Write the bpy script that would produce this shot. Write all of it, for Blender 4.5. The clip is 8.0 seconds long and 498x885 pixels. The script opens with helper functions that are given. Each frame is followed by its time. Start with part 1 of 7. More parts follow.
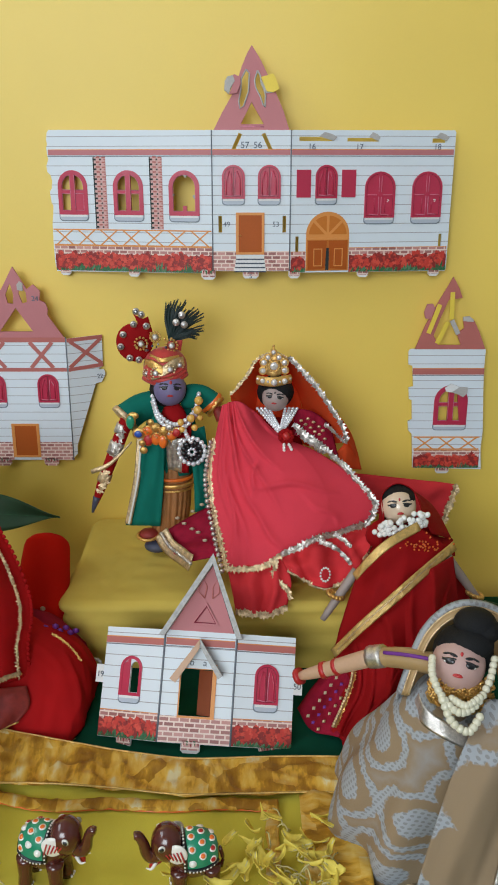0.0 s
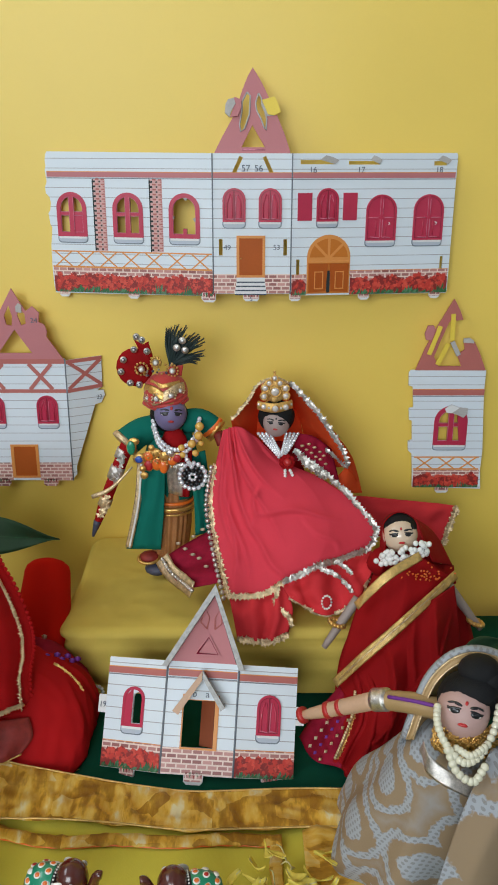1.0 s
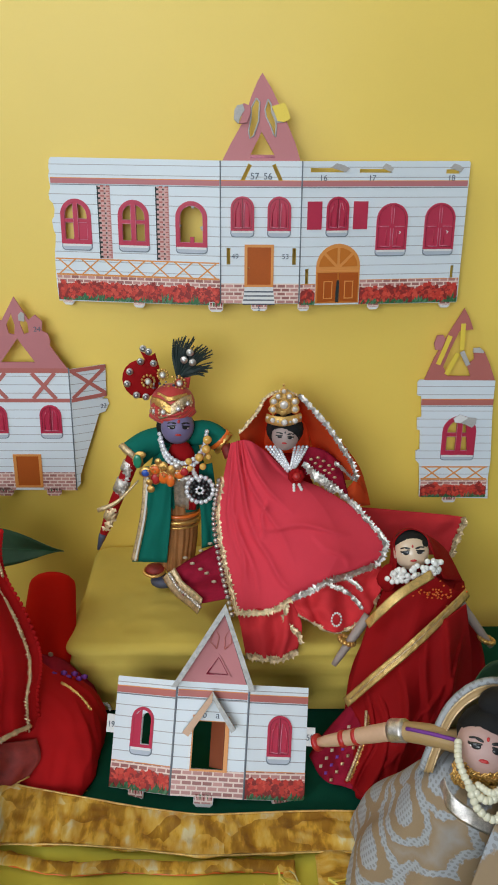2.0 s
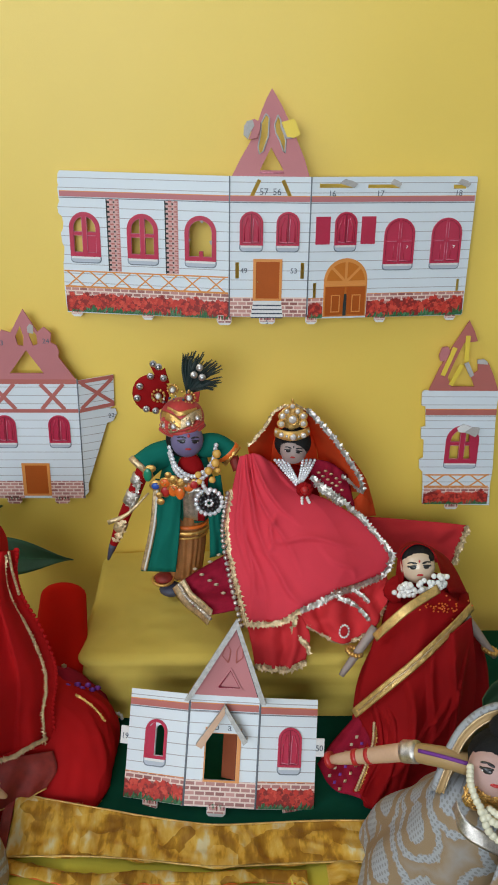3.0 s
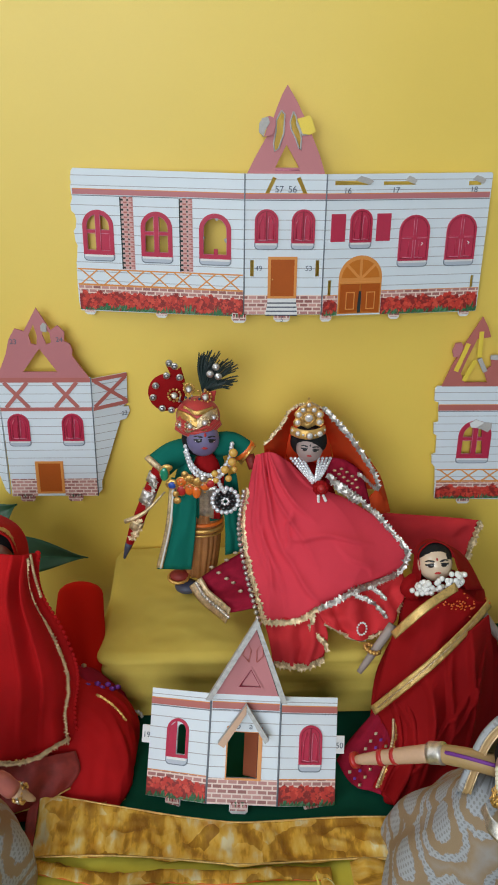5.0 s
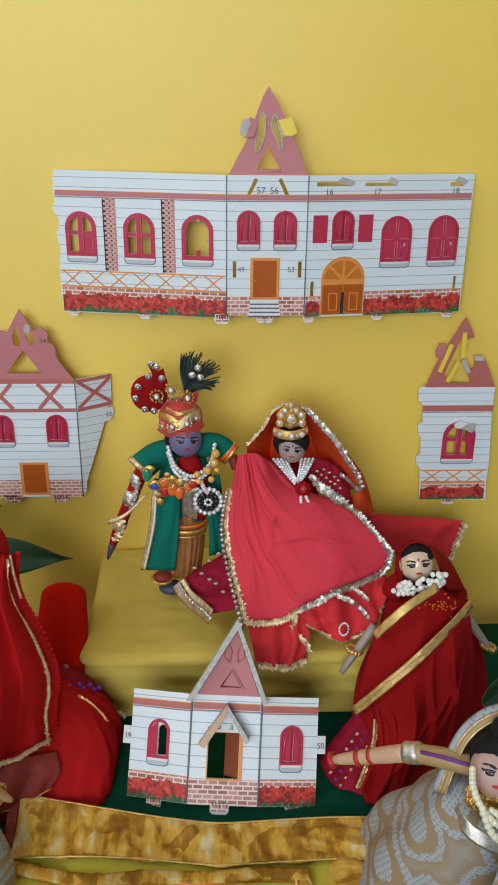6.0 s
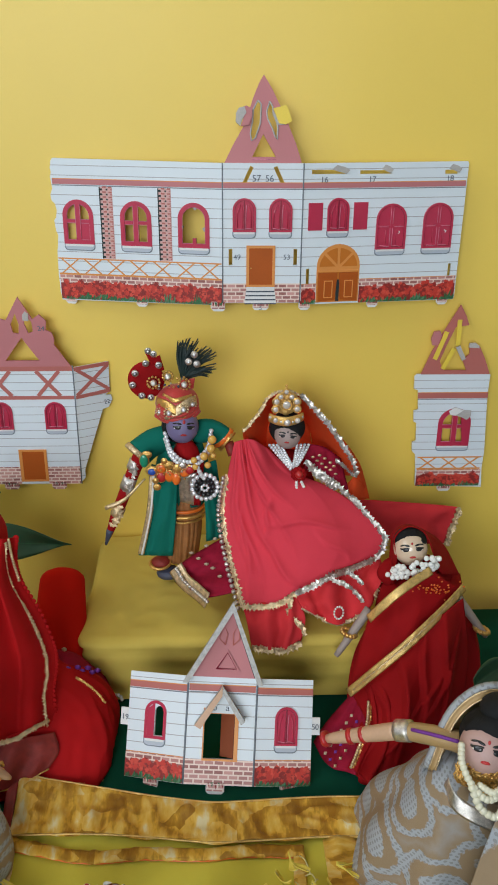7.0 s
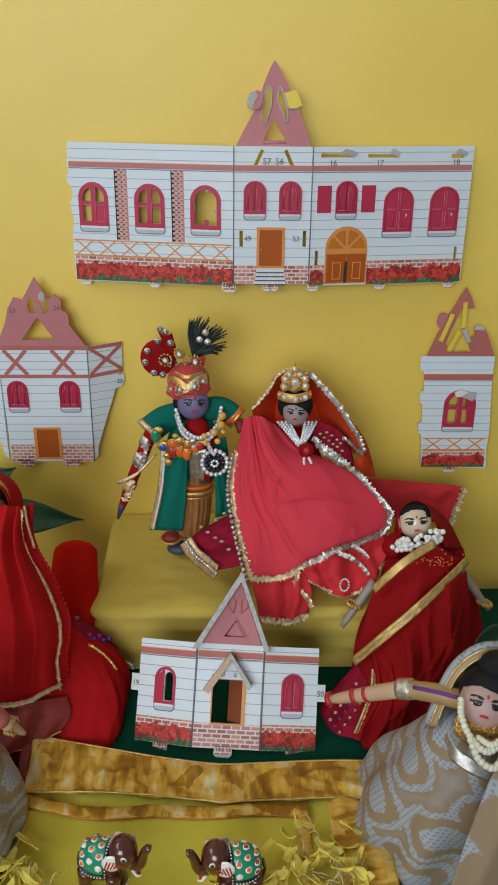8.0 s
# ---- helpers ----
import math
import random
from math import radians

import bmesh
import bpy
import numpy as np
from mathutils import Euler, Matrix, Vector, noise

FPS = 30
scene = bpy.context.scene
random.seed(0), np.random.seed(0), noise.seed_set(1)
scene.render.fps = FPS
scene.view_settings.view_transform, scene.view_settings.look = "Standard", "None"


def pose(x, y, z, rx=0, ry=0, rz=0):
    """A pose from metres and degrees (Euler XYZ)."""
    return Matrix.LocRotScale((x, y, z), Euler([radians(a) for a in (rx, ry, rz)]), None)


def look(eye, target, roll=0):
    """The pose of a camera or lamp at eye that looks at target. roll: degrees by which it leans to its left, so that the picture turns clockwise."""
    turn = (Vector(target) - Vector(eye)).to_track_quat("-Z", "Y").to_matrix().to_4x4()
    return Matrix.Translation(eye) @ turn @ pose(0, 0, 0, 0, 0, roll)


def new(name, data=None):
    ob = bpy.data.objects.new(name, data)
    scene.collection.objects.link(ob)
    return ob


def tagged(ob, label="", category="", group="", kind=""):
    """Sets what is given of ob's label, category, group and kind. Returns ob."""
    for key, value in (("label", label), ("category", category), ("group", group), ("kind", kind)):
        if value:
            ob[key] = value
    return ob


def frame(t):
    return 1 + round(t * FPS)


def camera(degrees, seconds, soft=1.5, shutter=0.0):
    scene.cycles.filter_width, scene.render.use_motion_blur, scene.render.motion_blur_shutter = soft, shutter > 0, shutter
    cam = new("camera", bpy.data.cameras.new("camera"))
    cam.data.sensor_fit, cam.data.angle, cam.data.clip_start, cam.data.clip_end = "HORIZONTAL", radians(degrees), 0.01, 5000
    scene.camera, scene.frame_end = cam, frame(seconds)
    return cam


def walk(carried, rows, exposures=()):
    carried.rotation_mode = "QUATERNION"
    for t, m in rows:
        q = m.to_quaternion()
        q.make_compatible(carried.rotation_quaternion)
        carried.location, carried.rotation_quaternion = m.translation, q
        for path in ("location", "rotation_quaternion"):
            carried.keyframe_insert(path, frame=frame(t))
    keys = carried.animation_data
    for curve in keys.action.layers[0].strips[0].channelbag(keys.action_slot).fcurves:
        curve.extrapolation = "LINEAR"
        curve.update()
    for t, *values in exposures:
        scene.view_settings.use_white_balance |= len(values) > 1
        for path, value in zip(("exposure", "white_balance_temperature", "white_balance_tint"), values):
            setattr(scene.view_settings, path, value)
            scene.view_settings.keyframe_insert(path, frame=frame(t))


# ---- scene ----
cam = camera(33.4, 8.0, 1.8)
METRES, EYE, TILT, LEAN, TURN = 0.22, 0.40, -18.5, 0.0, 0.0
ROWS = [
    (0.0, 0.0, 0.0, 0.0, 0.0, 0.0, -0.0),
    (0.5, -0.0291, 0.0062, 0.0839, -0.21, -0.52, 0.03),
    (1.0, -0.0311, 0.0068, 0.1584, -0.49, -1.07, 0.02),
    (1.5, -0.0587, 0.0473, 0.2046, -0.77, -1.52, -0.01),
    (3.0, -0.1741, 0.0254, 0.4251, -1.87, -3.99, -0.18),
    (3.5, -0.2206, 0.0324, 0.4592, -2.17, -4.7, -0.06),
    (4.0, -0.2734, 0.0386, 0.4757, -2.42, -5.34, 0.02),
    (5.5, -0.2569, 0.0293, 0.4965, -2.48, -5.24, 0.16),
    (6.0, -0.2048, 0.0243, 0.4888, -2.54, -5.16, 0.2),
    (6.5, -0.1626, 0.0167, 0.4814, -2.54, -5.28, 0.25),
    (7.0, -0.1788, -0.0117, 0.4601, -2.33, -5.56, 0.28),
    (7.5, -0.1989, -0.0197, 0.4117, -2.03, -5.69, 0.21),
    (8.0, -0.1787, -0.1038, 0.363, -1.61, -5.35, -0.04),
]
walk(cam, [(t, pose(0, 0, EYE, TILT, LEAN, TURN) @ pose(METRES * x, METRES * y, METRES * z, 90 + pitch, roll, yaw)) for t, x, y, z, yaw, pitch, roll in ROWS],
     [(0.0, 0.0), (7.5, 0.0), (7.8, -0.12), (8.0, -0.2)])

# ---- light: a closed room with two unseen windows, placed to suit the shading ----
world = bpy.data.worlds.new("world")
scene.world = world
world.use_nodes = True
sky = world.node_tree.nodes.new("ShaderNodeTexSky")
sky.sky_type, sky.sun_disc, sky.sun_elevation, sky.sun_rotation = "NISHITA", False, radians(45), radians(200)
world.node_tree.links.new(sky.outputs[0], world.node_tree.nodes["Background"].inputs[0])
world.node_tree.nodes["Background"].inputs[1].default_value = 0.1


def window_light(name, m, w, h, watts, colour):
    la = bpy.data.lights.new(name, "AREA")
    la.shape, la.size, la.size_y, la.energy, la.color = "RECTANGLE", w, h, watts, colour
    ob = new(name, la)
    ob.matrix_world = m
    return ob


window_light("window_light", look((-1.28, -0.05, 1.45), (0.0, -0.05, 1.45)), 1.1, 0.9, 14.0, (0.90, 0.96, 1.0))
window_light("window_light", look((-0.60, -1.63, 0.90), (-0.60, 0.0, 0.90)), 1.3, 1.0, 34.5, (0.87, 0.955, 1.0))


# ---- materials ----
def material(name, colour, rough=0.7, metal=0.0, vary=0.12, grain=900.0, blotch=25.0, bump=0.15, sheen=0.0, coat=0.0, spec=0.5, sheer=0.0, weave=0.0, crease=0.0, crease_size=55.0):
    """A surface with colour that varies in blotches and grain, and a fine relief."""
    ma = bpy.data.materials.new(name)
    ma.use_nodes = True
    nt = ma.node_tree
    bs = nt.nodes["Principled BSDF"]
    bs.inputs["Roughness"].default_value, bs.inputs["Metallic"].default_value = rough, metal
    bs.inputs["Sheen Weight"].default_value, bs.inputs["Coat Weight"].default_value = sheen, coat
    bs.inputs["Specular IOR Level"].default_value = spec
    tc = nt.nodes.new("ShaderNodeTexCoord")
    big, fine = nt.nodes.new("ShaderNodeTexNoise"), nt.nodes.new("ShaderNodeTexNoise")
    big.inputs["Scale"].default_value, fine.inputs["Scale"].default_value = blotch, grain
    big.inputs["Detail"].default_value = 4
    for n in (big, fine):
        nt.links.new(tc.outputs["Object"], n.inputs["Vector"])
    add = nt.nodes.new("ShaderNodeMath")
    add.operation = "MULTIPLY_ADD"
    add.inputs[1].default_value = 0.5
    nt.links.new(fine.outputs["Fac"], add.inputs[0])
    nt.links.new(big.outputs["Fac"], add.inputs[2])
    ramp = nt.nodes.new("ShaderNodeMapRange")
    ramp.inputs["From Min"].default_value, ramp.inputs["From Max"].default_value = 0.35, 1.15
    ramp.inputs["To Min"].default_value, ramp.inputs["To Max"].default_value = 1 - vary, 1 + vary
    nt.links.new(add.outputs[0], ramp.inputs[0])
    mix = nt.nodes.new("ShaderNodeVectorMath")
    mix.operation = "SCALE"
    mix.inputs[0].default_value = colour
    nt.links.new(ramp.outputs[0], mix.inputs["Scale"])
    nt.links.new(mix.outputs[0], bs.inputs["Base Color"])
    bu = nt.nodes.new("ShaderNodeBump")
    bu.inputs["Strength"].default_value, bu.inputs["Distance"].default_value = bump, 0.0006
    nt.links.new(fine.outputs["Fac"], bu.inputs["Height"])
    if weave:
        wv = nt.nodes.new("ShaderNodeTexWave")
        wv.inputs["Scale"].default_value, wv.inputs["Distortion"].default_value = weave, 1.5
        nt.links.new(tc.outputs["Object"], wv.inputs["Vector"])
        sm = nt.nodes.new("ShaderNodeMath")
        nt.links.new(wv.outputs["Fac"], sm.inputs[0])
        nt.links.new(fine.outputs["Fac"], sm.inputs[1])
        nt.links.new(sm.outputs[0], bu.inputs["Height"])
    nt.links.new(bu.outputs[0], bs.inputs["Normal"])
    if crease:
        cr, bc, mp = nt.nodes.new("ShaderNodeTexNoise"), nt.nodes.new("ShaderNodeBump"), nt.nodes.new("ShaderNodeMapping")
        mp.inputs["Rotation"].default_value, mp.inputs["Scale"].default_value = (0.3, 0.5, 0.6), (1.0, 1.0, 0.55)
        cr.noise_type = "RIDGED_MULTIFRACTAL"
        cr.inputs["Scale"].default_value, cr.inputs["Detail"].default_value = crease_size, 2
        bc.inputs["Strength"].default_value, bc.inputs["Distance"].default_value = crease, 0.004
        nt.links.new(tc.outputs["Object"], mp.inputs[0])
        nt.links.new(mp.outputs[0], cr.inputs["Vector"])
        nt.links.new(cr.outputs["Fac"], bc.inputs["Height"])
        nt.links.new(bc.outputs[0], bu.inputs["Normal"])
    if sheer:
        tr = nt.nodes.new("ShaderNodeBsdfTranslucent")
        nt.links.new(mix.outputs[0], tr.inputs[0])
        ms = nt.nodes.new("ShaderNodeMixShader")
        ms.inputs[0].default_value = sheer
        nt.links.new(bs.outputs[0], ms.inputs[1])
        nt.links.new(tr.outputs[0], ms.inputs[2])
        nt.links.new(ms.outputs[0], nt.nodes["Material Output"].inputs["Surface"])
    return ma


def banded(name, base, line, axis, period, width, rough=0.5):
    """Printed card: thin level lines at an even step along one axis of the object."""
    ma = material(name, base, rough, vary=0.04, bump=0.05)
    nt = ma.node_tree
    bs = nt.nodes["Principled BSDF"]
    src = bs.inputs["Base Color"].links[0].from_socket
    tc, sep = nt.nodes.new("ShaderNodeTexCoord"), nt.nodes.new("ShaderNodeSeparateXYZ")
    nt.links.new(tc.outputs["Object"], sep.inputs[0])
    mo, cmp_ = nt.nodes.new("ShaderNodeMath"), nt.nodes.new("ShaderNodeMath")
    mo.operation, mo.inputs[1].default_value = "PINGPONG", period / 2
    nt.links.new(sep.outputs[axis], mo.inputs[0])
    cmp_.operation, cmp_.inputs[1].default_value = "LESS_THAN", width / 2
    nt.links.new(mo.outputs[0], cmp_.inputs[0])
    mx = nt.nodes.new("ShaderNodeMix")
    mx.data_type = "RGBA"
    nt.links.new(cmp_.outputs[0], mx.inputs[0])
    nt.links.new(src, mx.inputs[6])
    mx.inputs[7].default_value = (*line, 1)
    nt.links.new(mx.outputs[2], bs.inputs["Base Color"])
    return ma


def bricked(name):
    """Printed brick courses in pinks and browns on card."""
    ma = material(name, (0.6, 0.3, 0.26), 0.5, bump=0.05)
    nt = ma.node_tree
    bs = nt.nodes["Principled BSDF"]
    tc, br = nt.nodes.new("ShaderNodeTexCoord"), nt.nodes.new("ShaderNodeTexBrick")
    nt.links.new(tc.outputs["Object"], br.inputs["Vector"])
    br.inputs["Color1"].default_value, br.inputs["Color2"].default_value = (0.62, 0.30, 0.27, 1), (0.30, 0.10, 0.09, 1)
    br.inputs["Mortar"].default_value = (0.80, 0.62, 0.54, 1)
    br.inputs["Scale"].default_value, br.inputs["Brick Width"].default_value, br.inputs["Row Height"].default_value = 1.0, 0.0075, 0.0034
    br.inputs["Mortar Size"].default_value, br.inputs["Mortar Smooth"].default_value = 0.0006, 0.2
    nt.links.new(br.outputs[0], bs.inputs["Base Color"])
    return ma


def foil(name, pale=0.0, along=0, stretch=(95, 34, 60)):
    """Gold tissue: creased panels with streaks along the weave, some brown and some pale: woven blocks, plus fold shade
    and reflections put into the colour.
    """
    ma = material(name, (0.6, 0.4, 0.1), 0.42, metal=0.3, vary=0.2, grain=900, bump=0.4, weave=1300, crease=0.6, crease_size=55)
    nt = ma.node_tree
    bs = nt.nodes["Principled BSDF"]
    tc, mp, cell, no, sm, ra, sep, hue, jit, w = (nt.nodes.new("ShaderNode" + k) for k in ("TexCoord", "Mapping", "TexVoronoi", "TexNoise", "Math", "ValToRGB", "SeparateXYZ", "SeparateColor", "TexNoise", "Math"))
    mp.inputs["Scale"].default_value = stretch
    no.inputs["Scale"].default_value, no.inputs["Detail"].default_value, no.inputs["Roughness"].default_value = 1.0, 4, 0.55
    jit.inputs["Scale"].default_value, jit.inputs["Detail"].default_value = 45, 5
    nt.links.new(tc.outputs["Object"], mp.inputs[0])
    nt.links.new(mp.outputs[0], no.inputs["Vector"])
    nt.links.new(tc.outputs["Object"], jit.inputs["Vector"])
    nt.links.new(tc.outputs["Object"], sep.inputs[0])
    w.operation, w.inputs[1].default_value = "MULTIPLY_ADD", 0.003
    nt.links.new(jit.outputs["Fac"], w.inputs[0])
    nt.links.new(sep.outputs[along], w.inputs[2])
    flat = nt.nodes.new("ShaderNodeCombineXYZ")
    cell.voronoi_dimensions, cell.distance = "2D", "CHEBYCHEV"
    cell.inputs["Scale"].default_value = 58
    nt.links.new(w.outputs[0], flat.inputs[along])
    nt.links.new(sep.outputs[1 - along], flat.inputs[1 - along])
    nt.links.new(flat.outputs[0], cell.inputs["Vector"])
    nt.links.new(cell.outputs["Color"], hue.inputs[0])
    calm = nt.nodes.new("ShaderNodeMath")
    calm.operation, calm.inputs[1].default_value, calm.inputs[2].default_value = "MULTIPLY_ADD", 0.80, 0.16
    nt.links.new(no.outputs["Fac"], calm.inputs[0])
    sm.operation, sm.inputs[1].default_value = "MULTIPLY_ADD", 0.17
    nt.links.new(hue.outputs[0], sm.inputs[0])
    nt.links.new(calm.outputs[0], sm.inputs[2])
    el = ra.color_ramp.elements
    el[0].position, el[0].color = 0.50 - pale, (0.36, 0.165, 0.014, 1)
    el[1].position, el[1].color = 0.80, (0.84, 0.74, 0.46, 1)
    el.new(0.59 - pale).color = (0.50, 0.255, 0.026, 1)
    el.new(0.64 - pale).color = (0.76, 0.43, 0.050, 1)
    el.new(0.72 - pale).color = (0.84, 0.56, 0.13, 1)
    nt.links.new(sm.outputs[0], ra.inputs[0])
    nt.links.new(ra.outputs[0], bs.inputs["Base Color"])
    return ma


def paisley(name, size=25, core=0.27, ringed=0.45, middle=None):
    """Woven brocade: pale dotted ovals in tan rings on a pale ground; core 0 leaves tan patches with pale edges. The weave runs round the skirt's middle, or lies flat."""
    ma = material(name, (0.55, 0.4, 0.26), 0.6, vary=0.15, grain=1600, bump=0.4, weave=1600, spec=0.25, crease=0.35, crease_size=30)
    nt = ma.node_tree
    bs = nt.nodes["Principled BSDF"]
    tc, mp = nt.nodes.new("ShaderNodeTexCoord"), nt.nodes.new("ShaderNodeMapping")
    mp.inputs["Scale"].default_value = (0.85, 1.25, 1.0)
    mp.inputs["Rotation"].default_value = (0.0, 0.0, 0.35)
    big, dots = nt.nodes.new("ShaderNodeTexVoronoi"), nt.nodes.new("ShaderNodeTexVoronoi")
    big.voronoi_dimensions = dots.voronoi_dimensions = "2D"
    big.inputs["Scale"].default_value, big.inputs["Randomness"].default_value = size, 0.55
    dots.inputs["Scale"].default_value, dots.inputs["Randomness"].default_value = 330, 0.1
    sep, lay = nt.nodes.new("ShaderNodeSeparateXYZ"), nt.nodes.new("ShaderNodeCombineXYZ")
    nt.links.new(tc.outputs["Object"], sep.inputs[0])
    if middle:
        dx, dy, turn, arc = (nt.nodes.new("ShaderNodeMath") for _ in range(4))
        dx.operation, dx.inputs[1].default_value = "SUBTRACT", middle[0]
        dy.operation, dy.inputs[0].default_value = "SUBTRACT", middle[1]
        turn.operation, arc.operation, arc.inputs[1].default_value = "ARCTAN2", "MULTIPLY", 0.052
        nt.links.new(sep.outputs[0], dx.inputs[0])
        nt.links.new(sep.outputs[1], dy.inputs[1])
        nt.links.new(dx.outputs[0], turn.inputs[0])
        nt.links.new(dy.outputs[0], turn.inputs[1])
        nt.links.new(turn.outputs[0], arc.inputs[0])
        nt.links.new(arc.outputs[0], lay.inputs[0])
    else:
        nt.links.new(sep.outputs[0], lay.inputs[0])
    nt.links.new(sep.outputs[2], lay.inputs[1])
    nt.links.new(lay.outputs[0], mp.inputs[0])
    jag, off = nt.nodes.new("ShaderNodeTexNoise"), nt.nodes.new("ShaderNodeVectorMath")
    jag.inputs["Scale"].default_value = 260
    nt.links.new(tc.outputs["Object"], jag.inputs["Vector"])
    off.operation = "MULTIPLY_ADD"
    off.inputs[1].default_value = (0.006, 0.006, 0.006)
    nt.links.new(jag.outputs["Color"], off.inputs[0])
    nt.links.new(mp.outputs[0], off.inputs[2])
    nt.links.new(off.outputs[0], big.inputs["Vector"])
    nt.links.new(mp.outputs[0], dots.inputs["Vector"])
    ra = nt.nodes.new("ShaderNodeValToRGB")
    el = ra.color_ramp.elements
    pale, tan = (0.39, 0.41, 0.44, 1), (0.32, 0.225, 0.135, 1)
    el[0].position, el[0].color = 0.0, pale if core else tan
    el[1].position, el[1].color = 1.0, pale
    for p, c in ((core, pale if core else tan), (core + 0.02, tan), (ringed, tan), (ringed + 0.02, pale), (ringed + 0.12, pale), (ringed + 0.14, tan)):
        el.new(p).color = c
    nt.links.new(big.outputs["Distance"], ra.inputs[0])
    lt = nt.nodes.new("ShaderNodeMath")
    lt.operation, lt.inputs[1].default_value = "LESS_THAN", 0.3
    nt.links.new(dots.outputs["Distance"], lt.inputs[0])
    ml = nt.nodes.new("ShaderNodeMath")
    ml.operation, ml.inputs[1].default_value = "MULTIPLY", 0.45
    hue, light, both = nt.nodes.new("ShaderNodeSeparateColor"), nt.nodes.new("ShaderNodeMath"), nt.nodes.new("ShaderNodeMath")
    light.operation, light.inputs[1].default_value, both.operation = "GREATER_THAN", 0.3, "MULTIPLY"
    nt.links.new(ra.outputs[0], hue.inputs[0])
    nt.links.new(hue.outputs[2], light.inputs[0])
    nt.links.new(light.outputs[0], both.inputs[0])
    nt.links.new(lt.outputs[0], both.inputs[1])
    nt.links.new(both.outputs[0], ml.inputs[0])
    mx = nt.nodes.new("ShaderNodeMix")
    mx.data_type = "RGBA"
    nt.links.new(ml.outputs[0], mx.inputs[0])
    nt.links.new(ra.outputs[0], mx.inputs[6])
    mx.inputs[7].default_value = (0.15, 0.12, 0.09, 1)
    nt.links.new(mx.outputs[2], bs.inputs["Base Color"])
    return ma


